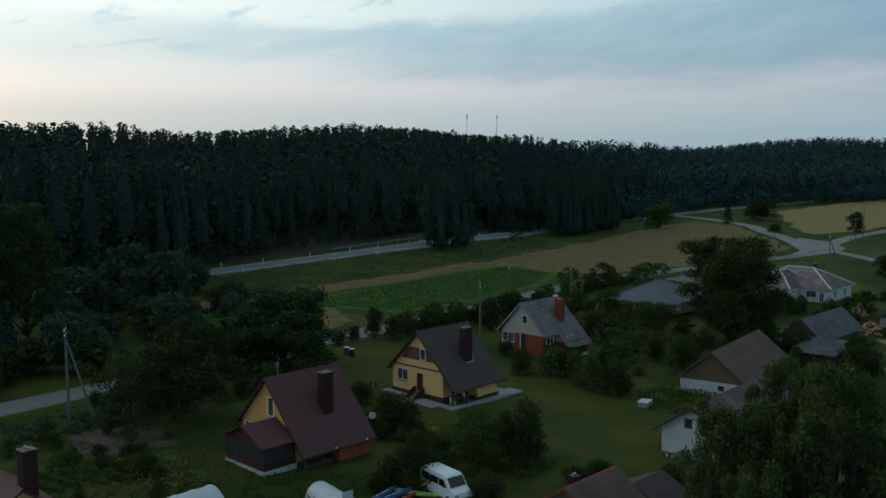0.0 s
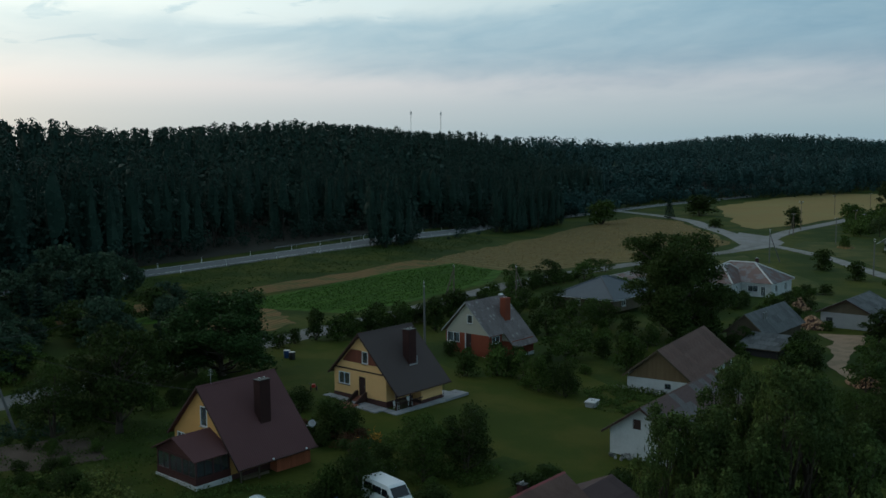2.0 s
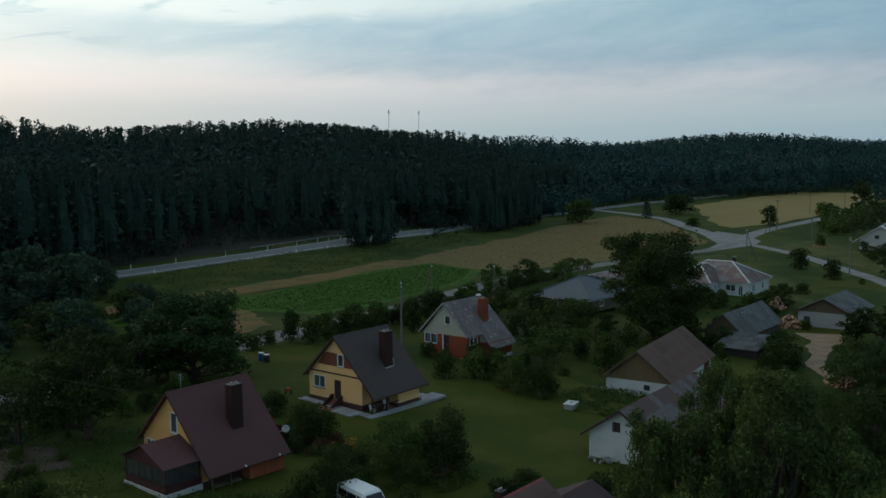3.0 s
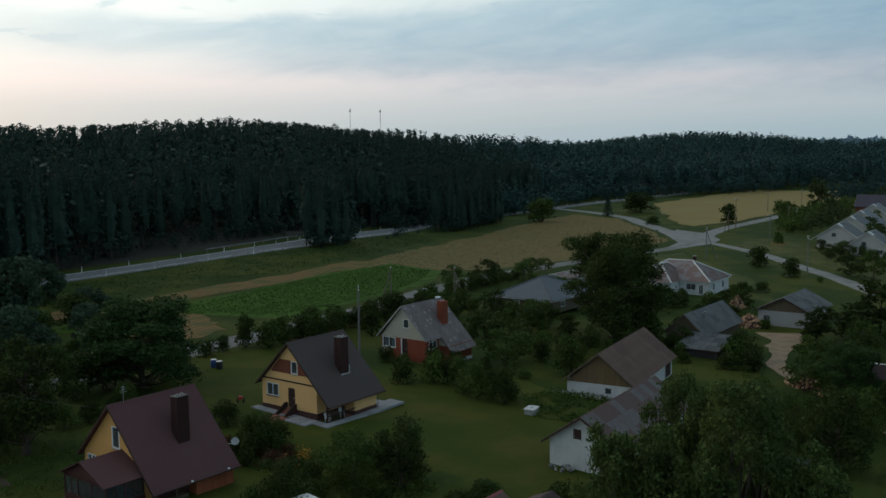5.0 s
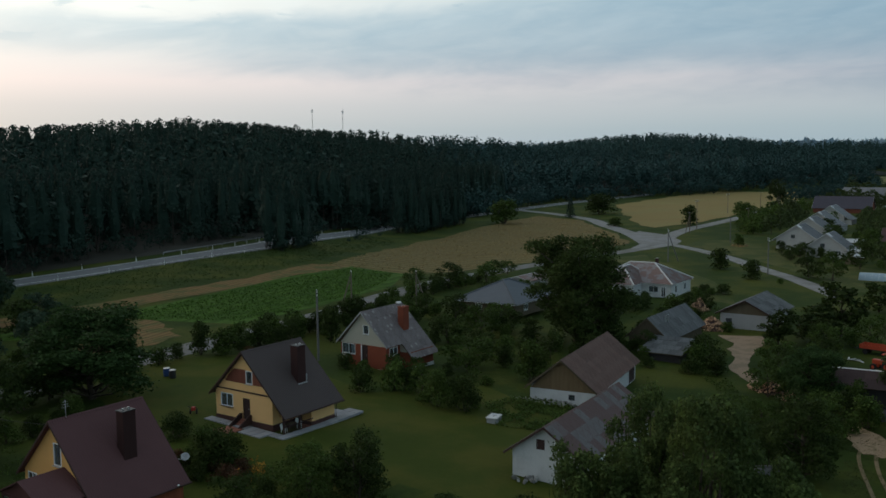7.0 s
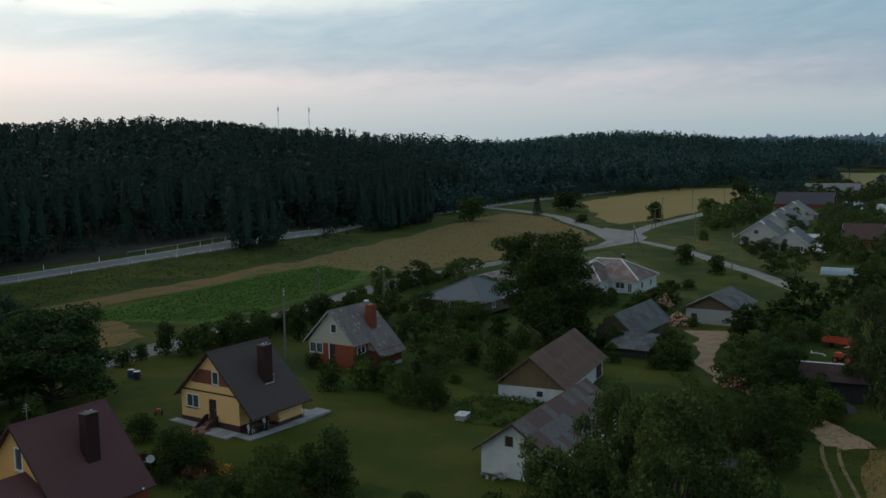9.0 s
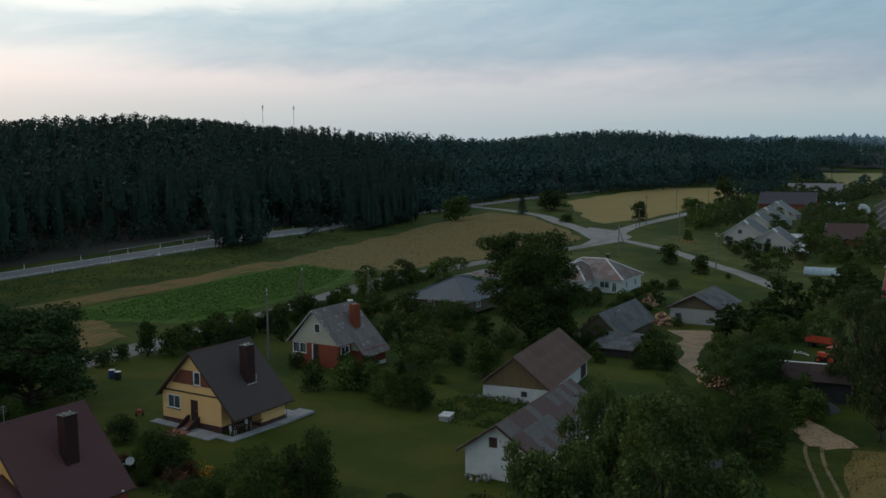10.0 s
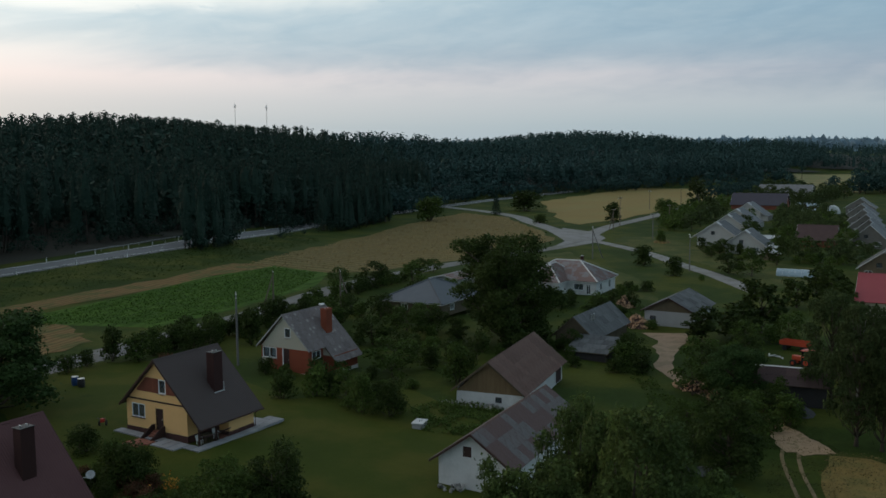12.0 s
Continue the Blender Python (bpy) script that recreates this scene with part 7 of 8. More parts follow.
def make_car(x, y, turn, colour, label):
    c = empty("car", place(x, y, turn), label, "car", "cars by the houses")
    prof = [(-2.0, 0.35), (-2.05, 0.8), (-1.7, 0.95), (-1.2, 1.4), (0.4, 1.42), (1.05, 0.95), (1.95, 0.8), (2.05, 0.4)]
    bm = bmesh.new()
    rings = [[bm.verts.new((x0, yy * (1 - 0.12 * max(0, z - 0.9)), z)) for x0, z in prof] for yy in (-0.85, 0.85)]
    for i in range(len(prof)):
        j = (i + 1) % len(prof)
        bm.faces.new((rings[0][i], rings[0][j], rings[1][j], rings[1][i]))
    bm.faces.new(rings[0][::-1])
    bm.faces.new(rings[1])
    part("body", bm, M[colour], c)
    for s in (-1, 1):
        bm = bmesh.new()
        slab(bm, [(-1.1, s * 0.84, 0.98), (0.85, s * 0.84, 0.98), (0.3, s * 0.81, 1.34), (-0.95, s * 0.81, 1.34)], 0.02)
        part("side_window", bm, M["glass_dark"], c)
    bm = bmesh.new()
    slab(bm, [(1.0, -0.7, 1.0), (1.0, 0.7, 1.0), (0.5, 0.68, 1.39), (0.5, -0.68, 1.39)], 0.03)
    part("windscreen", bm, M["glass_dark"], c)
    for xx in (-1.25, 1.25):
        for yy in (-0.78, 0.78):
            bm = bmesh.new()
            tube(bm, [(xx, yy - 0.1, 0.32), (xx, yy + 0.1, 0.32)], 0.32, 12)
            part("wheel", bm, M["rubber"], c)


make_car(322, 27.5, 80, "van", "white car parked between the houses")
make_car(330, 25.5, 80, "sheet_blue", "grey car parked between the houses")
make_car(548, 76, 20, "van", "white car parked in the far yard")
make_car(530, 80, 60, "ridge_white", "pale car parked in the far yard")


def make_rubble(x, y, w, d, n, seed, label):
    """Loose stones of a broken foundation, each lying on the ground."""
    p = empty("rubble", place(x, y, 8), label, "rubble")
    rnd = random.Random(seed)
    me = []
    for k in range(3):
        bm = bmesh.new()
        bmesh.ops.create_icosphere(bm, subdivisions=1, radius=0.3)
        for v in bm.verts:
            v.co *= rnd.uniform(0.75, 1.2)
        d0 = bpy.data.meshes.new("stone")
        bm.to_mesh(d0)
        bm.free()
        d0.materials.append(M["rubble"])
        me.append(d0)
    for i in range(n):
        s = new("stone", me[i % 3])
        s.parent = p
        sx, sy = rnd.uniform(-w / 2, w / 2), rnd.uniform(-d / 2, d / 2)
        s.matrix_basis = pose(sx, sy, 0.08 + 0.25 * rnd.random() * (1 - abs(sx) / w * 1.6), rnd.uniform(0, 360), rnd.uniform(0, 360), 0) @ Matrix.Diagonal((rnd.uniform(0.5, 1.3), rnd.uniform(0.4, 0.9), rnd.uniform(0.3, 0.7), 1))


make_rubble(96.4, 52.3, 1.3, 8.6, 64, 5, "pale rubble stones along the barn's foundation")
make_rubble(71.6, 41.4, 1.4, 2.0, 12, 6, "loose stones and junk at the shed's corner")


def make_trough(x, y, turn):
    t = empty("concrete_trough", place(x, y, turn), "grey concrete trough lying in the grass", "trough")
    part("trough_wall", boxes((-1.3, 1.3, -0.5, -0.38, -0.1, 0.6), (-1.3, 1.3, 0.38, 0.5, -0.1, 0.6), (-1.3, -1.18, -0.38, 0.38, -0.1, 0.6), (1.18, 1.3, -0.38, 0.38, -0.1, 0.6)), M["pole"], t)
    part("trough_floor", boxes((-1.18, 1.18, -0.38, 0.38, -0.1, 0.1)), M["pole"], t)


make_trough(89.0, 25.6, -60)


# ---- trees and bushes ----
oak = make_tree("tree", 11, 14, 0.6, 6.2, 32000, 0.15, "leaf_oak", "bark", "dark broad oak with dense crown", lobes=44, girth=0.4, flat=0.8, belly=(0.17, 0.60), lump=0.95)
maple = make_tree("tree", 12, 9, 0.3, 4.6, 26000, 0.13, "leaf_maple", "bark", "broad dense green maple beside the street", lobes=38, girth=0.26, flat=0.75, belly=(0.30, 0.62))
apple = make_tree("tree", 13, 5, 0.5, 2.6, 4600, 0.10, "leaf_mid", "bark", "spreading green garden fruit tree", lobes=16, girth=0.12, flat=0.8, stems=2)
apple_b = make_tree("tree", 14, 5, 0.3, 2.6, 4400, 0.10, "leaf_oak", "bark", "dark spreading garden fruit tree", lobes=14, girth=0.11, flat=0.8, stems=3)
willow = make_tree("tree", 15, 16.5, 2.5, 3.5, 24000, 0.085, "leaf_light", "bark", "tall pale green willow with feathery crown", lobes=58, girth=0.2, flat=1.25, droop=0.3, stems=3, lump=0.72)
willow_b = make_tree("tree", 16, 14.4, 1.2, 2.9, 16500, 0.088, "leaf_light", "bark", "pale green bushy willow tree", lobes=46, girth=0.16, flat=1.35, droop=0.22, stems=4, lump=0.72)
grey_willow = make_tree("tree", 26, 10, 0.5, 4.6, 2200, 0.36, "leaf_grey", "bark", "grey-green rounded willow tree", lobes=22, girth=0.18, flat=0.8, stems=3)
tall_tree = make_tree("tree", 19, 21.5, 1.2, 6.6, 13000, 0.24, "leaf_maple", "bark", "tall soft-crowned tree beside the street", lobes=52, girth=0.35, flat=1.0)
round_tree = make_tree("tree", 17, 8, 0.8, 3.4, 9000, 0.13, "leaf_oak", "bark", "dark round-crowned garden tree", lobes=22, girth=0.2, flat=0.75, stems=2)
birch = make_tree("tree", 18, 12, 1.0, 3.2, 11000, 0.115, "leaf_birch", "bark", "tall dark tree with loose hanging twigs", lobes=44, girth=0.16, flat=0.8, droop=0.3, lump=0.85)
bush = make_bush("bush", 21, 2.2, 1.6, 1700, 0.09, "leaf_mid", "dense green garden bush")
bush_dark = make_bush("bush", 22, 2.2, 1.6, 1700, 0.09, "leaf_oak", "dense dark green bush")
bush_red = make_bush("bush", 23, 2.2, 1.6, 900, 0.115, "leaf_red", "red-brown leaved garden bush")
tall_bush = make_bush("bush", 24, 4.0, 2.2, 3000, 0.11, "leaf_oak", "tall dark garden bush")
tall_bush_b = make_bush("bush", 25, 4.0, 2.2, 3000, 0.11, "leaf_mid", "tall green garden bush")
# plainer kinds for the far gardens
apple_far = make_tree("tree", 113, 5, 0.3, 2.6, 1500, 0.175, "leaf_mid", "bark", "spreading fruit tree in a far garden", lobes=12, girth=0.12, flat=0.8)
apple_b_far = make_tree("tree", 114, 5, 0.3, 2.6, 1500, 0.175, "leaf_oak", "bark", "dark fruit tree in a far garden", lobes=11, girth=0.12, flat=0.8)
round_tree_far = make_tree("tree", 117, 8, 0.6, 3.4, 1200, 0.34, "leaf_oak", "bark", "dark round tree in the far village", lobes=16, girth=0.2, flat=0.75)
birch_far = make_tree("tree", 118, 12, 0.8, 3.2, 1400, 0.33, "leaf_birch", "birch_bark", "tall dark birch in the far village", lobes=22, girth=0.16, flat=0.9)
bush_far = make_bush("bush", 121, 2.2, 1.6, 800, 0.135, "leaf_mid", "dense green bush in a far garden")
bush_dark_far = make_bush("bush", 122, 2.2, 1.6, 800, 0.135, "leaf_oak", "dense dark bush beside the road")
tall_bush_far = make_bush("bush", 124, 4.0, 2.2, 1300, 0.175, "leaf_oak", "tall dark bush in a far garden")
tall_bush_b_far = make_bush("bush", 125, 4.0, 2.2, 1300, 0.175, "leaf_mid", "tall green bush in a far garden")
FAR = {apple: apple_far, apple_b: apple_b_far, round_tree: round_tree_far, birch: birch_far, bush: bush_far, bush_dark: bush_dark_far, tall_bush: tall_bush_far, tall_bush_b: tall_bush_b_far}


def make_spruce():
    rng = np.random.default_rng(31)
    s = empty("tree", pose(0, 0, 0), "dark pointed young spruce", "tree")
    bm = bmesh.new()
    tube(bm, [(0, 0, -0.2), (0, 0, 5), (0, 0, 9.8)], [0.18, 0.1, 0.02], 7)
    part("trunk", bm, M["bark"], s)
    n = 1600
    tier = rng.integers(0, 13, n)
    t = tier / 13
    r = 2.2 * (1 - t) * np.sqrt(rng.random(n)) + 0.1
    a = rng.uniform(0, math.tau, n)
    c = np.stack([r * np.cos(a), r * np.sin(a), 0.5 + 9.3 * t - r * 0.28 + rng.normal(0, 0.14, n)], -1)
    v = np.stack([np.cos(a) * 0.4, np.sin(a) * 0.4, np.ones(n)], -1)
    quads_object("crown", leaf_quads(rng, c, v, 0.28, 0.4), M["leaf_pine"], s)
    return s


spruce = make_spruce()

plant(oak, 133.5, 67.0, 1.27, 45, 1.2)
plant(round_tree, 89.0, 22.8, 0.98, 236, 1.00)
plant(maple, 117.7, 28.5, 0.78, 289, 1.17)
plant(apple, 118.1, 33.6, 0.84, 330, 1.30)
plant(apple_b, 123.2, 25.2, 0.71, 338, 1.58)
plant(birch, 107.0, 14.1, 1.31, 49, 1.00)
plant(birch, 121.3, 18.2, 1.23, 264, 1.00)
plant(birch, 106.4, 11.7, 1.14, 25, 1.00)
plant(round_tree, 161.4, 33.8, 1.11, 174, 1.16)
plant(round_tree, 151.1, 40.9, 0.68, 90, 1.59)
plant(round_tree, 155.8, 36.7, 0.69, 122, 1.81)
plant(round_tree, 190.9, 32.7, 0.69, 190, 1.39)
plant(tall_bush, 241.5, 78.9, 1.6, 64, 1.05, sink=0.5)
plant(tall_bush, 225.5, 66.0, 1.4, 99, 1.0, sink=0.5)
plant(bush_dark, 198, 68.5, 1.0, 20, 1.2)
plant(bush_dark, 198, 64.4, 1.15, 120, 1.1)
plant(bush, 196.5, 66.5, 0.8, 70, 1.2)
plant(bush, 220.0, 58.1, 0.73, 26, 0.94)
plant(bush_dark, 363.8, 163.4, 1.99, 113, 1.22)
plant(tall_bush, 438.4, 204.7, 2.89, 292, 1.86)
plant(spruce, 408.7, 207.0, 1.40, 282, 0.91)
plant(tall_bush_b, 359.1, 215.9, 2.96, 59, 1.39)
plant(tall_bush, 85.3, 98.7, 1.25, 359, 0.72)
plant(tall_bush_b, 94.2, 101.3, 0.78, 133, 1.16)
plant(tall_bush, 99.8, 100.7, 1.02, 202, 1.11)
plant(tall_bush_b, 103.9, 99.2, 1.04, 245, 1.10)
plant(tall_bush, 104.4, 92.7, 1.43, 206, 0.77)
plant(tall_bush_b, 131.3, 111.0, 0.63, 323, 1.84)
plant(bush, 139.4, 108.5, 1.65, 51, 0.98)
plant(tall_bush, 137.4, 98.7, 0.25, 317, 5.45)
plant(apple, 157.3, 116.6, 0.94, 341, 1.33)
plant(apple_b, 167.2, 115.0, 1.10, 98, 1.27)
plant(apple, 183.0, 114.8, 0.99, 302, 1.50)
plant(apple_b, 117.1, 80.5, 0.85, 285, 1.49)
plant(apple, 124.6, 79.3, 0.98, 14, 1.36)
plant(apple_b, 132.1, 78.7, 0.74, 108, 1.39)
plant(apple, 104.0, 68.0, 0.88, 28, 1.56)
plant(tall_bush_b, 85.8, 60.4, 1.15, 98, 0.82)
plant(tall_bush, 86.4, 57.2, 1.11, 83, 0.96)
plant(bush_dark, 84.7, 70.3, 1.46, 153, 0.80)
plant(bush, 88.2, 68.3, 1.76, 184, 0.79)
plant(bush_dark, 89.4, 66.9, 1.51, 190, 0.66)
plant(bush, 101.0, 80.3, 0.52, 75, 1.78)
plant(apple_b, 60.2, 50.2, 1.00, 54, 1.05)
plant(apple, 57.0, 52.6, 0.91, 29, 1.05)
plant(tall_bush_b, 56.7, 64.4, 0.93, 107, 1.04)
plant(tall_bush, 60.0, 72.0, 0.64, 204, 1.48)
plant(bush_dark, 58.9, 63.5, 1.10, 130, 0.82)
plant(tall_bush_b, 104.3, 59.0, 1.43, 328, 0.76)
plant(tall_bush, 139.0, 57.1, 1.12, 46, 1.42)
plant(bush, 173.7, 66.3, 1.51, 202, 1.37)
plant(bush_dark, 170.7, 72.1, 1.52, 203, 1.36)
plant(bush, 185.5, 65.7, 1.60, 351, 0.92)
plant(apple_b, 132.4, 45.9, 0.82, 242, 1.14)
plant(bush_dark, 124.1, 45.5, 1.06, 131, 1.12)
plant(birch, 467.2, 122.2, 1.50, 88, 1.24)
plant(apple, 232.0, 49.2, 1.37, 120, 1.20)
plant(apple_b, 234.8, 55.2, 0.98, 198, 1.42)
plant(apple, 286.5, 49.7, 1.66, 112, 1.02)
plant(apple_b, 257.4, 47.8, 1.50, 80, 1.02)
plant(apple, 273.5, 43.8, 1.26, 262, 1.13)
plant(apple_b, 385.4, 84.2, 1.15, 199, 1.78)
plant(round_tree, 211.1, 31.8, 0.75, 86, 1.50)
plant(apple, 310.4, 36.2, 1.22, 328, 1.32)
plant(tall_bush_b, 421.7, 124.9, 2.30, 236, 1.47)
plant(tall_bush, 379.3, 135.9, 2.43, 122, 0.91)
plant(bush, 303.7, 92.6, 2.15, 276, 0.67)
plant(maple, 63.6, 90.7, 1.16, 21, 1.5)
plant(round_tree, 43.9, 79.0, 1.32, 43, 1.09)
plant(apple_b, 38.7, 81.8, 1.29, 355, 1.05)
plant(apple, 46.3, 107.4, 0.85, 273, 1.51)
plant(tall_bush_b, 44.5, 84.6, 0.52, 90, 1.32)
plant(bush_dark, 51.3, 68.6, 1.41, 67, 0.73)
plant(tall_bush, 56.5, 62.8, 0.97, 94, 1.13)
plant(apple_b, 48.3, 51.2, 1.03, 266, 1.05)
plant(apple, 54.4, 49.8, 0.99, 335, 1.05)
plant(apple_b, 58.3, 48.7, 1.06, 18, 1.05)
plant(bush, 46.6, 52.7, 1.26, 254, 0.89)
plant(bush_dark, 55.0, 55.1, 0.82, 20, 0.95)
plant(tall_bush_b, 61.6, 42.6, 0.37, 19, 2.36)
plant(tall_tree, 48.9, 133.9, 1.0, 133, 0.9)
plant(tall_tree, 41.6, 133.0, 0.98, 31, 1.05)
plant(grey_willow, 64.4, 149.9, 0.87, 86, 1.54)
plant(grey_willow, 74.7, 156.3, 1.17, 265, 0.92)
plant(grey_willow, 78.0, 147.9, 1.07, 249, 1.08)
plant(grey_willow, 89.8, 158.5, 0.78, 116, 1.12)
plant(tall_bush, 47.2, 116.0, 0.94, 345, 1.54)
plant(tall_bush_b, 57.2, 127.9, 0.84, 198, 1.91)
plant(tall_bush, 64.0, 127.1, 1.52, 281, 1.21)
plant(tall_bush_b, 70.6, 126.9, 1.35, 6, 1.24)
plant(tall_bush, 80.0, 132.3, 1.45, 166, 1.23)
plant(spruce, 65.1, 140.8, 0.75, 31, 1.19)
plant(spruce, 71.0, 142.6, 0.77, 121, 1.30)
plant(spruce, 71.4, 133.7, 0.65, 64, 1.33)
plant(round_tree, 62.9, 121.5, 0.63, 228, 2.01)
plant(bush, 39.7, 91.4, 0.83, 75, 0.95)
plant(bush_dark, 32.8, 68.0, 0.86, 182, 1.22)
plant(bush, 29.9, 75.3, 0.56, 195, 1.72)
plant(tall_tree, 34.5, 126.0, 0.8, 210, 1.1)
plant(tall_bush, 36.5, 108.5, 1.3, 20, 1.3)
plant(tall_bush, 41.0, 112.0, 1.2, 140, 1.4)
plant(tall_bush, 33.0, 104.5, 1.0, 250, 1.4)
plant(tall_bush, 128.5, 63.5, 1.2, 30, 1.2)
plant(tall_bush, 133.0, 60.8, 1.0, 110, 1.3)
plant(tall_bush_b, 139.0, 63.4, 1.1, 200, 1.2)
plant(bush_dark, 92.4, 79.6, 1.0, 60, 1.0)
plant(bush, 93.0, 77.0, 0.75, 160, 1.1)
plant(bush_dark, 94.2, 72.6, 1.35, 300, 0.9)
plant(bush, 157.5, 50.8, 0.9, 45, 1.1)
plant(tall_bush, 163.0, 114.2, 0.8, 45, 1.2)
plant(tall_bush_b, 171.0, 115.4, 0.9, 145, 1.2)
plant(tall_bush, 178.0, 118.6, 0.7, 245, 1.3)
plant(tall_bush_b, 189.0, 120.2, 0.8, 15, 1.2)
plant(apple_b, 196.0, 121.0, 0.8, 75, 1.2)
plant(apple, 204.0, 121.6, 0.7, 175, 1.3)
plant(tall_bush, 60.5, 35.5, 0.8, 20, 1.1)
plant(bush_dark, 63.0, 36.6, 1.1, 120, 1.1)
plant(tall_bush, 62.6, 33.4, 0.7, 220, 1.2)
plant(bush_dark, 57.5, 41.6, 0.9, 40, 1.3)
plant(tall_bush_b, 129.0, 46.2, 0.9, 80, 1.2)
plant(tall_bush, 126.0, 42.6, 0.8, 180, 1.3)
plant(tall_bush_b, 133.6, 47.4, 0.7, 280, 1.2)
plant(apple, 134.5, 36.6, 0.8, 25, 1.3)
plant(apple_b, 128.0, 34.2, 0.85, 125, 1.2)
plant(apple_b, 320.0, 66.5, 1.2, 15, 1.2)
plant(apple, 331.0, 69.5, 1.2, 85, 1.2)
plant(apple_b, 352.0, 75.0, 1.3, 165, 1.2)
plant(apple, 393.0, 83.0, 1.3, 245, 1.2)
# tall willows before the white shed
plant(willow, 49.4, 21.2, 1.0, 100, 1.0)
plant(willow, 46.9, 17.4, 1.05, 215, 1.2, "tall pale willow with feathery drooping top")
plant(willow_b, 43.3, 22.6, 1.0, 0, 0.85, "slender pale willow with loose twigs")
plant(willow_b, 44.6, 21.6, 1.02, 200, 1.1)
plant(willow_b, 44.4, 18.4, 0.96, 140, 1.1)
plant(willow_b, 46.0, 20.6, 0.95, 60, 1.1)
plant(willow_b, 41.6, 19.6, 0.84, 250, 1.15)
plant(willow_b, 48.0, 14.8, 0.98, 290, 1.2)


# ---- scattered growth ----
def spots_in(poly_pts, n, seed, gap, avoid=()):
    """Places spread by chance inside an outline, none nearer to another than the gap."""
    rnd = random.Random(seed)
    xs, ys = [p[0] for p in poly_pts], [p[1] for p in poly_pts]

    def inside(x, y):
        hit = False
        for (xa, ya), (xb, yb) in zip(poly_pts, poly_pts[1:] + poly_pts[:1]):
            if (ya > y) != (yb > y) and x < (xb - xa) * (y - ya) / (yb - ya) + xa:
                hit = not hit
        return hit
    done, tries = [], 0
    while len(done) < n and tries < n * 40:
        tries += 1
        x, y = rnd.uniform(min(xs), max(xs)), rnd.uniform(min(ys), max(ys))
        if not inside(x, y) or any((x - a) ** 2 + (y - b) ** 2 < gap * gap for a, b in done):
            continue
        if any(x0 < x < x1 and y0 < y < y1 for x0, x1, y0, y1 in avoid):
            continue
        done.append((x, y))
    return done


def scatter(sources, poly_pts, n, seed, s0, s1, wide=(0.85, 1.3), gap=1.2, avoid=()):
    rnd = random.Random(seed + 500)
    for x, y in spots_in(poly_pts, n, seed, gap, avoid):
        plant(rnd.choice(sources), x, y, rnd.uniform(s0, s1), rnd.uniform(0, 360), rnd.uniform(*wide))


# shrubs between the street and the highway
scatter([tall_bush, tall_bush_b, grey_willow, spruce, bush_dark], [(30, 112), (58, 108), (86, 130), (96, 160), (90, 172), (40, 165)], 46, 41, 0.5, 0.95, gap=4)
# hedges and bushes along the street
def hedge(sources, pts, gap, seed, s0, s1, off=0.8):
    rnd = random.Random(seed)
    for p in spline(pts, gap):
        plant(rnd.choice(sources), p.x + rnd.uniform(-off, off), p.y + rnd.uniform(-off, off), rnd.uniform(s0, s1), rnd.uniform(0, 360), rnd.uniform(0.9, 1.25))


hedge([tall_bush, tall_bush_b, apple_b], [(88, 97), (98, 98), (110, 99.5), (122, 102.5), (134, 106)], 2.5, 61, 0.4, 1.05)
hedge([tall_bush, bush_dark, tall_bush_b], [(136, 107.5), (150, 111), (164, 113.5), (182, 117)], 3.2, 62, 0.35, 0.95)
hedge([tall_bush, apple_b, tall_bush_b, apple], [(45, 92), (52, 92), (58, 94), (66, 95)], 2.4, 64, 0.8, 1.15, 1.2)
hedge([tall_bush, tall_bush_b], [(46, 84), (52, 83), (56, 82)], 2.2, 65, 0.6, 0.9, 1.0)
hedge([grey_willow, tall_bush, tall_bush_b], [(46, 108), (56, 109), (66, 111), (76, 114)], 3.2, 66, 0.5, 0.85, 1.5)
# far side of the street behind the houses
scatter([tall_bush, tall_bush_b, bush, apple_b], [(86, 97), (104, 101), (120, 104), (116, 94), (104, 92)], 12, 42, 0.5, 0.95, gap=2.2)
# gardens between the brick house and the low grey house
scatter([apple, apple_b, tall_bush, bush, tall_bush_b], [(106, 66), (108, 98), (128, 104), (141, 98), (141, 82), (126, 62), (112, 60)], 42, 43, 0.55, 0.95, gap=3.2)
# hedge and gardens before the barn
scatter([bush, bush_dark, tall_bush, apple], [(88, 57), (97, 59), (104, 72), (94, 72), (86, 64)], 11, 44, 0.4, 0.75, gap=2.6)
# gardens round the farm building and the white house
scatter([bush, bush_dark, tall_bush_b, apple_b], [(118, 56), (134, 60), (168, 66), (182, 64), (180, 60), (155, 60), (134, 54), (120, 50)], 26, 45, 0.5, 0.9, gap=2.6)
scatter([apple, apple_b, tall_bush], [(158, 70), (180, 70), (182, 92), (160, 100)], 16, 46, 0.6, 1.0, gap=4)
# orchard at the drive
scatter([apple, apple_b, tall_bush_b, bush], [(100, 22), (116, 20), (130, 31), (140, 36), (154, 36), (160, 26), (140, 26), (128, 26), (112, 28), (100, 30)], 26, 47, 0.6, 1.0, gap=3, avoid=((120, 154, 20, 32),))
scatter([round_tree, birch, apple_b], [(126, 16), (150, 18), (165, 14), (180, 24), (200, 30), (196, 18), (170, 4), (130, 4)], 20, 48, 0.7, 1.0, gap=5, avoid=((120, 154, 20, 32), (146, 212, 6, 24)))
scatter([bush_dark, tall_bush, apple_b], [(86, 22), (96, 22), (98, 32), (90, 34)], 8, 49, 0.6, 1.0, gap=2.4)
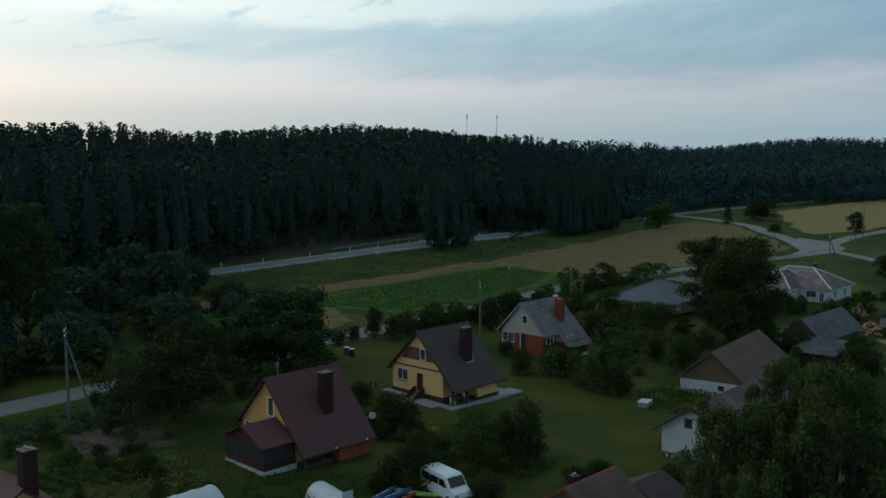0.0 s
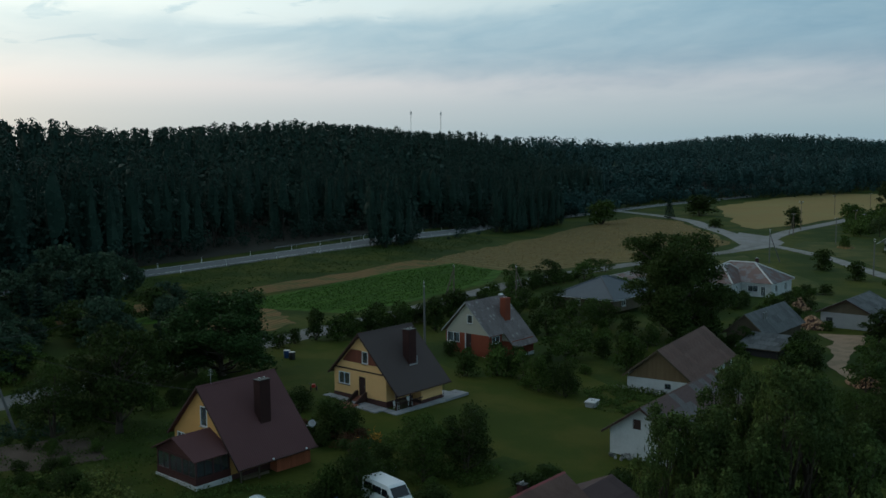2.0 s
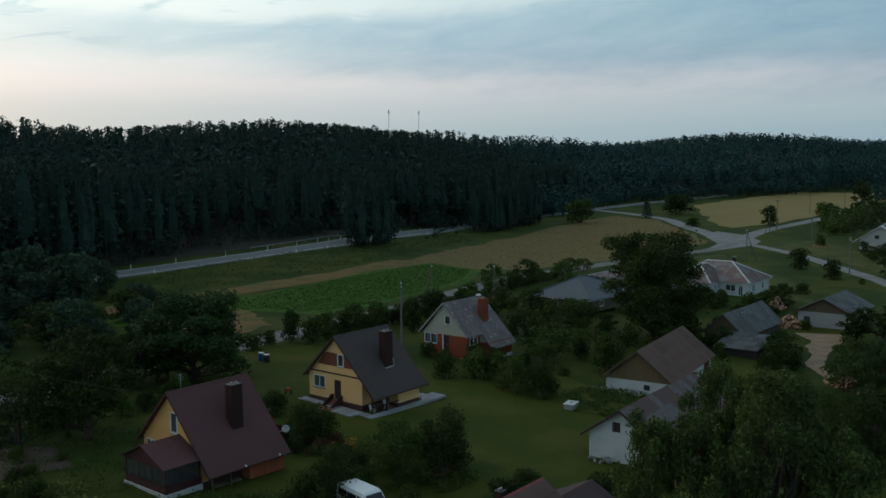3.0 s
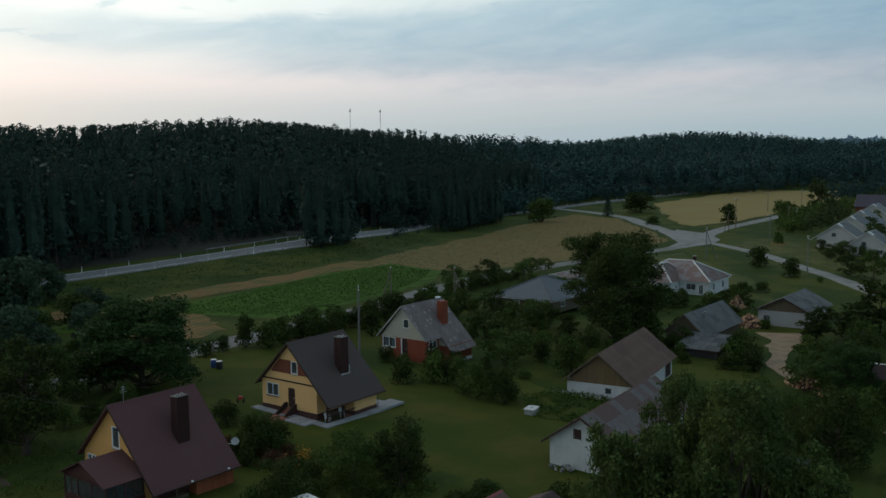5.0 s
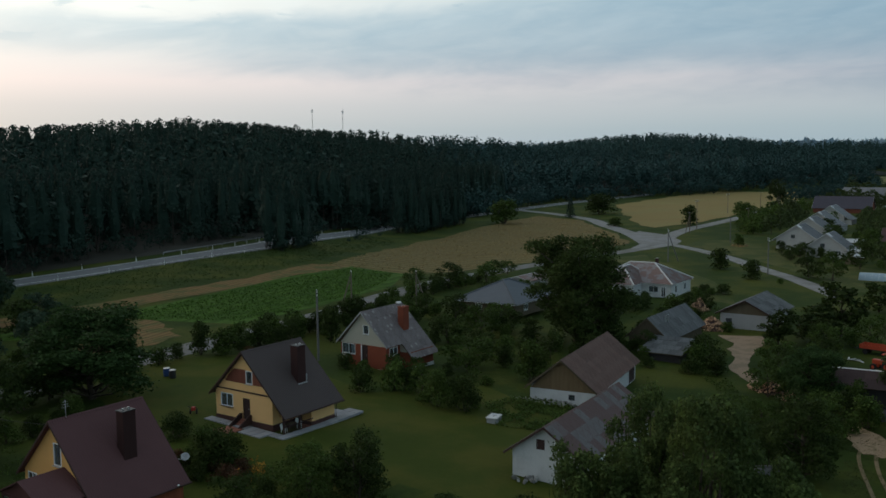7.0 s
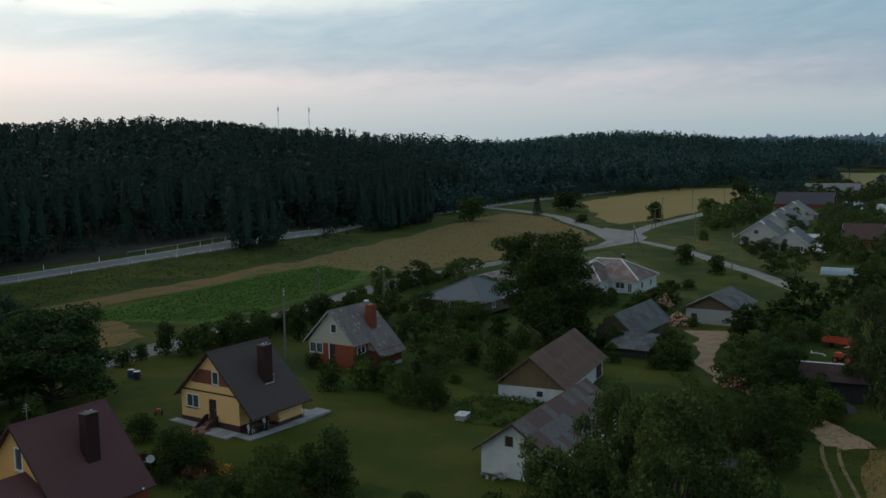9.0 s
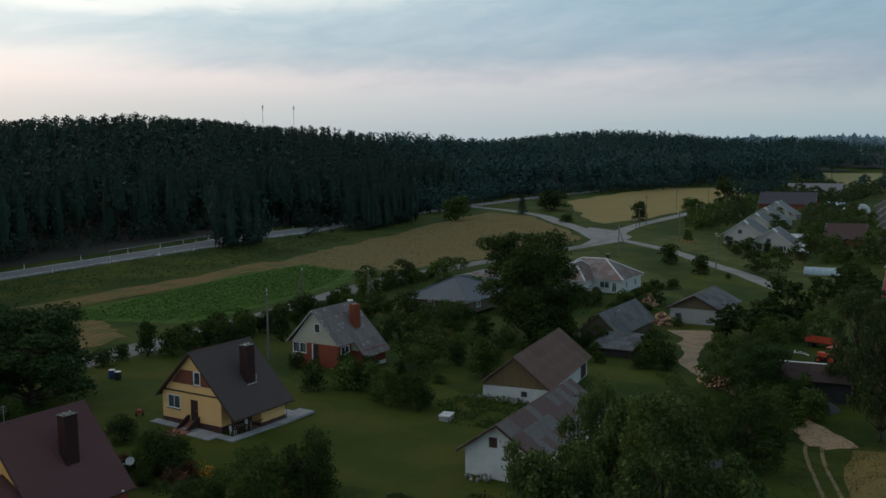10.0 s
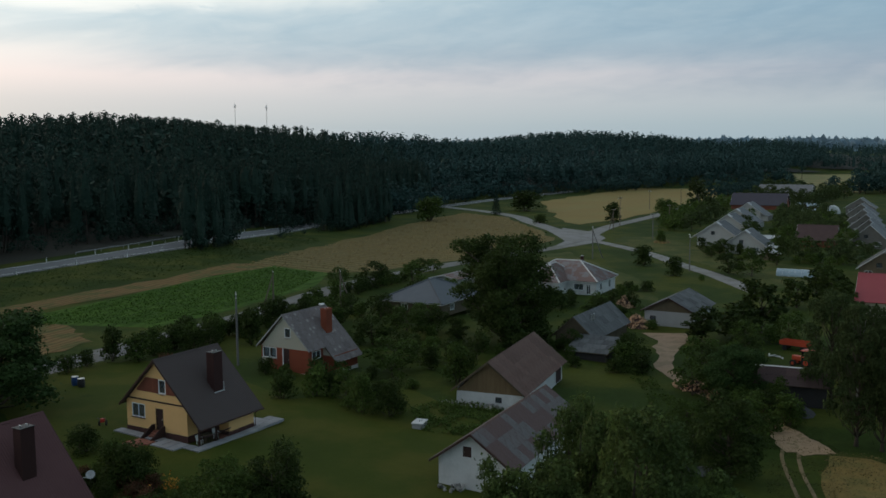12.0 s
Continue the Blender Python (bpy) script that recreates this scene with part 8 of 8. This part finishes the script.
# far village gardens, too many and too far to tell one tree from another
def garden_kind(seed, height, base, width, n, leaf, lobes):
    rng, rnd = np.random.default_rng(seed), random.Random(seed)
    c, v = crown_points(rng, lobed_crown(rnd, height, base, width, lobes, 0.75), n)
    c[:, 2] = np.maximum(c[:, 2], 0.1)
    return leaf_quads(rng, c, v, leaf), trunk_quads(height * 0.6, 0.14)


KINDS = [garden_kind(201, 5, 0.3, 2.7, 340, 0.35, 12), garden_kind(202, 6, 0.3, 2.8, 380, 0.36, 13), garden_kind(203, 8, 0.5, 3.4, 470, 0.40, 15)]
BUSHES = [garden_kind(204, 2.6, 0.0, 2.2, 260, 0.27, 9), garden_kind(205, 3.4, 0.0, 2.4, 300, 0.28, 10)]
HOUSES = ((276, 324, 36, 54), (268, 316, 66, 86), (258, 294, 52, 71), (316, 352, 70, 90), (350, 390, 75, 94), (390, 430, 79, 98), (214, 246, 26, 46), (300, 330, 54, 66), (290, 326, 23, 38), (322, 350, 25, 40), (350, 405, 28, 46), (400, 500, 34, 58), (215, 252, 12, 29), (150, 208, 6, 24), (430, 520, 78, 116))


def far_garden(name, poly_pts, n, seed, s0, s1, gap, kinds, leaf, label):
    rnd = random.Random(seed)
    make_wood(name, [(x, y, rnd.uniform(s0, s1)) for x, y in spots_in(poly_pts, n, seed, gap, HOUSES)], seed, kinds, label, leaf, "bark")


far_garden("village_garden_trees", [(262, 22), (262, 46), (296, 54), (420, 76), (470, 82), (470, 52), (330, 40)], 80, 50, 0.6, 0.95, 4.5, KINDS, "leaf_birch", "green fruit trees of the far gardens")
far_garden("village_garden_bushes", [(255, 30), (262, 50), (296, 56), (420, 76), (470, 82), (470, 52), (330, 40)], 100, 51, 0.6, 1.1, 4, BUSHES, "leaf_mid", "green bushes of the far gardens")
far_garden("roadside_garden_trees", [(318, 92), (360, 96), (470, 110), (640, 122), (700, 120), (660, 70), (480, 74), (470, 104)], 80, 52, 0.9, 1.6, 7, KINDS, "leaf_birch", "dark trees between the far houses")
far_garden("verge_bushes", [(345, 100), (380, 116), (440, 126), (540, 132), (560, 122), (420, 106)], 70, 53, 0.9, 1.8, 5, BUSHES, "leaf_mid", "bushes along the far road")
far_garden("eastern_trees", [(360, 20), (600, 30), (700, 50), (760, 20), (600, -60), (380, -40)], 48, 54, 1.0, 1.7, 9, KINDS, "leaf_oak", "dark trees beyond the row of houses")
far_garden("eastern_garden_trees", [(208, 2), (250, 8), (330, 16), (330, -20), (220, -24)], 50, 55, 0.8, 1.4, 5, KINDS, "leaf_oak", "dark trees behind the red-roofed house")
far_garden("tall_far_trees", [(640, 110), (800, 130), (1000, 60), (900, -40), (700, 30)], 22, 56, 1.6, 2.6, 14, KINDS, "leaf_far_hazed", "tall far trees round the grain field")
far_garden("field_corner_trees", [(690, 72), (740, 76), (790, 66), (800, 10), (700, 12)], 30, 58, 2.3, 3.1, 8, KINDS, "leaf_far_hazed", "tall broad trees at the corner of the far field")
far_garden("field_edge_trees", [(600, 150), (640, 152), (740, 150), (740, 128), (640, 128)], 50, 57, 0.9, 1.6, 8, KINDS, "leaf_far_hazed", "trees at the end of the grain field")
# low growth before the far houses and at the oak
scatter([bush_dark, apple_b, tall_bush], [(262, 66), (272, 72), (288, 78), (296, 70), (274, 56), (264, 54)], 12, 71, 0.6, 0.95, gap=3)
scatter([bush_dark, tall_bush, bush], [(124, 58), (130, 60), (138, 62), (140, 68), (128, 66)], 9, 72, 0.6, 0.9, gap=2.2)
# garden of the brown-roofed house
scatter([bush, bush_dark, tall_bush_b], [(26, 62), (36, 60), (37, 72), (46, 76), (46, 84), (36, 88), (26, 82)], 26, 55, 0.25, 0.6, gap=1.4)
scatter([bush, bush_dark], [(44, 52), (52, 56), (56, 60), (53, 52), (49, 50)], 12, 56, 0.4, 0.8, gap=1.2)
scatter([bush, bush_dark, bush_red], [(53, 66), (56, 66), (60, 62), (58, 57), (55, 58)], 12, 57, 0.35, 0.75, gap=1.1)
plant(bush_dark, 78.4, 98.6, 1.1, 40, 1.1)
plant(tall_bush, 81.6, 99.0, 0.6, 140, 1.1)
plant(bush, 74.5, 98.2, 0.8, 220, 1.2)
plant(bush_red, 85.0, 88.5, 1.2, 20)
plant(bush_red, 87.4, 87.0, 1.0, 80)


def low_growth(name, poly_pts, n, seed, height, size, material, label, rows=0.0, patchy=True, along=(1.0, 0.25)):
    """Weeds, vegetables or flowers as one mesh of small leaves over a bed."""
    rng = np.random.default_rng(seed)
    P = np.array(poly_pts, float)
    pts = []
    while len(pts) < n:
        q = rng.uniform(P.min(0), P.max(0), (n, 2))
        ok = np.zeros(n, bool)
        for (xa, ya), (xb, yb) in zip(P, np.roll(P, -1, 0)):
            c = ((ya > q[:, 1]) != (yb > q[:, 1])) & (q[:, 0] < (xb - xa) * (q[:, 1] - ya) / ((yb - ya) if yb != ya else 1e-9) + xa)
            ok ^= c
        if rows:
            ok &= (np.sin((q[:, 0] * along[0] + q[:, 1] * along[1]) * math.tau / rows) > -0.2)
        if patchy:
            ok &= np.array([noise.noise(Vector((a * 0.45, b * 0.45, seed))) for a, b in q]) > -0.15
        pts += q[ok].tolist()
    pts = np.array(pts[:n])
    z = ground_z(pts[:, 0], pts[:, 1]) + height * rng.random(n) ** 1.4 * (0.6 + 0.8 * rng.random(n))
    c = np.column_stack([pts, z])
    v = np.tile([0, 0, 1.0], (n, 1))
    ob = quads_object(name, leaf_quads(rng, c, v, size, 0.9), M[material])
    return tagged(ob, label, "garden plants", kind="stuff")


low_growth("vegetables", [(24, 70), (33, 66), (35, 72), (28, 78)], 2600, 1, 0.6, 0.14, "leaf_mid", "rows of low green vegetables", 1.4)
low_growth("cabbages", [(28, 84), (40, 82), (42, 88), (30, 92)], 2400, 2, 0.5, 0.16, "leaf_grey", "grey-green cabbage beds", 1.6)
low_growth("herbs", [(31, 62), (36, 62), (37, 70), (32, 72)], 1500, 3, 0.7, 0.14, "leaf_yellow", "yellow-green flowering herbs")
low_growth("weeds_by_house", [(52, 46), (60, 46), (64, 54), (60, 60), (55, 57)], 4200, 4, 0.6, 0.12, "leaf_mid", "rough weeds and perennials")
low_growth("flowers", [(55.6, 57.4), (58.6, 58.8), (59.2, 60.4), (56.2, 60)], 160, 5, 0.8, 0.10, "flower", "orange garden flowers")
low_growth("white_flowers", [(51.5, 51.5), (54.5, 53), (54.5, 55.5), (52, 55)], 120, 6, 0.9, 0.09, "flower_white", "white garden flowers")
low_growth("tall_grass", [(86, 46), (98, 44), (97, 47), (96.5, 56), (90, 57), (84, 52)], 5200, 7, 0.5, 0.13, "leaf_mid", "unmown grass before the barn")
low_growth("yard_grass", [(104, 34), (118, 40), (128, 47), (136, 50), (150, 60), (176, 68), (180, 58), (160, 54), (152, 53), (140, 47), (128, 43), (118, 37), (108, 30)], 7000, 8, 0.35, 0.14, "leaf_mid", "rough grass of the yards")
low_growth("crop_leaves", [(80, 133), (99, 134), (117, 136), (150, 142), (173, 147), (175, 136), (160, 127), (145, 121), (119, 115), (106, 114), (99, 125)], 16000, 9, 0.25, 0.15, "leaf_crop", "leafy rows of a green crop", 0.0, False)
low_growth("verge_grass", [(86, 150), (140, 150), (176, 160), (250, 192), (262, 214), (225, 201), (192, 187), (176, 180), (100, 174)], 12000, 10, 0.3, 0.14, "leaf_oak", "rough grass of the highway verge")
low_growth("straw_rows", [(165, 152), (252, 187), (316, 207), (372, 221), (408, 225), (394, 197), (330, 149), (296, 130), (250, 130), (219, 134), (192, 134)], 15000, 14, 0.10, 0.24, "straw_leaf", "pale straw left in rows on the stubble", 4.4, True, (0.92, 0.39))
low_growth("track_grass", [(80, 17.6), (90, 19.8), (101, 21.6), (104, 21.4), (112.6, 24.6), (113.4, 22.4), (105, 15.6), (103.6, 12), (101, 14.6), (96, 15.2), (80, 11.5)], 6000, 15, 0.12, 0.055, "leaf_verge", "grass tufts growing over the sandy track")
low_growth("dry_stalks", [(82, 13.2), (96, 16.2), (103, 16.2), (104, 12), (101, 4), (99, -5), (82, -5)], 9000, 11, 0.45, 0.075, "leaf_dry", "dry grass stalks")
low_growth("garden_weeds", [(25, 62), (34, 58), (43, 58), (44, 70), (50, 76), (48, 86), (44, 92), (28, 94), (23, 80)], 12000, 16, 0.45, 0.10, "leaf_mid", "dense low garden plants and weeds")
low_growth("weeds_by_porch", [(34, 52), (44, 50), (48, 56), (43, 59), (38, 60), (34, 58)], 3600, 17, 0.5, 0.10, "leaf_mid", "rough weeds before the glazed porch")
low_growth("bed_flowers", [(30, 64), (36, 62), (38, 68), (32, 72)], 120, 18, 0.7, 0.10, "leaf_yellow", "yellow flowers among the vegetables")
scatter([bush, bush_dark], [(48, 43), (52, 44), (53, 48), (49, 46)], 3, 73, 0.5, 0.8, gap=1.5)

for src in (oak, maple, tall_tree, willow, willow_b, grey_willow, bush_red, spruce, *FAR.keys(), *FAR.values()):
    remove_source(src)
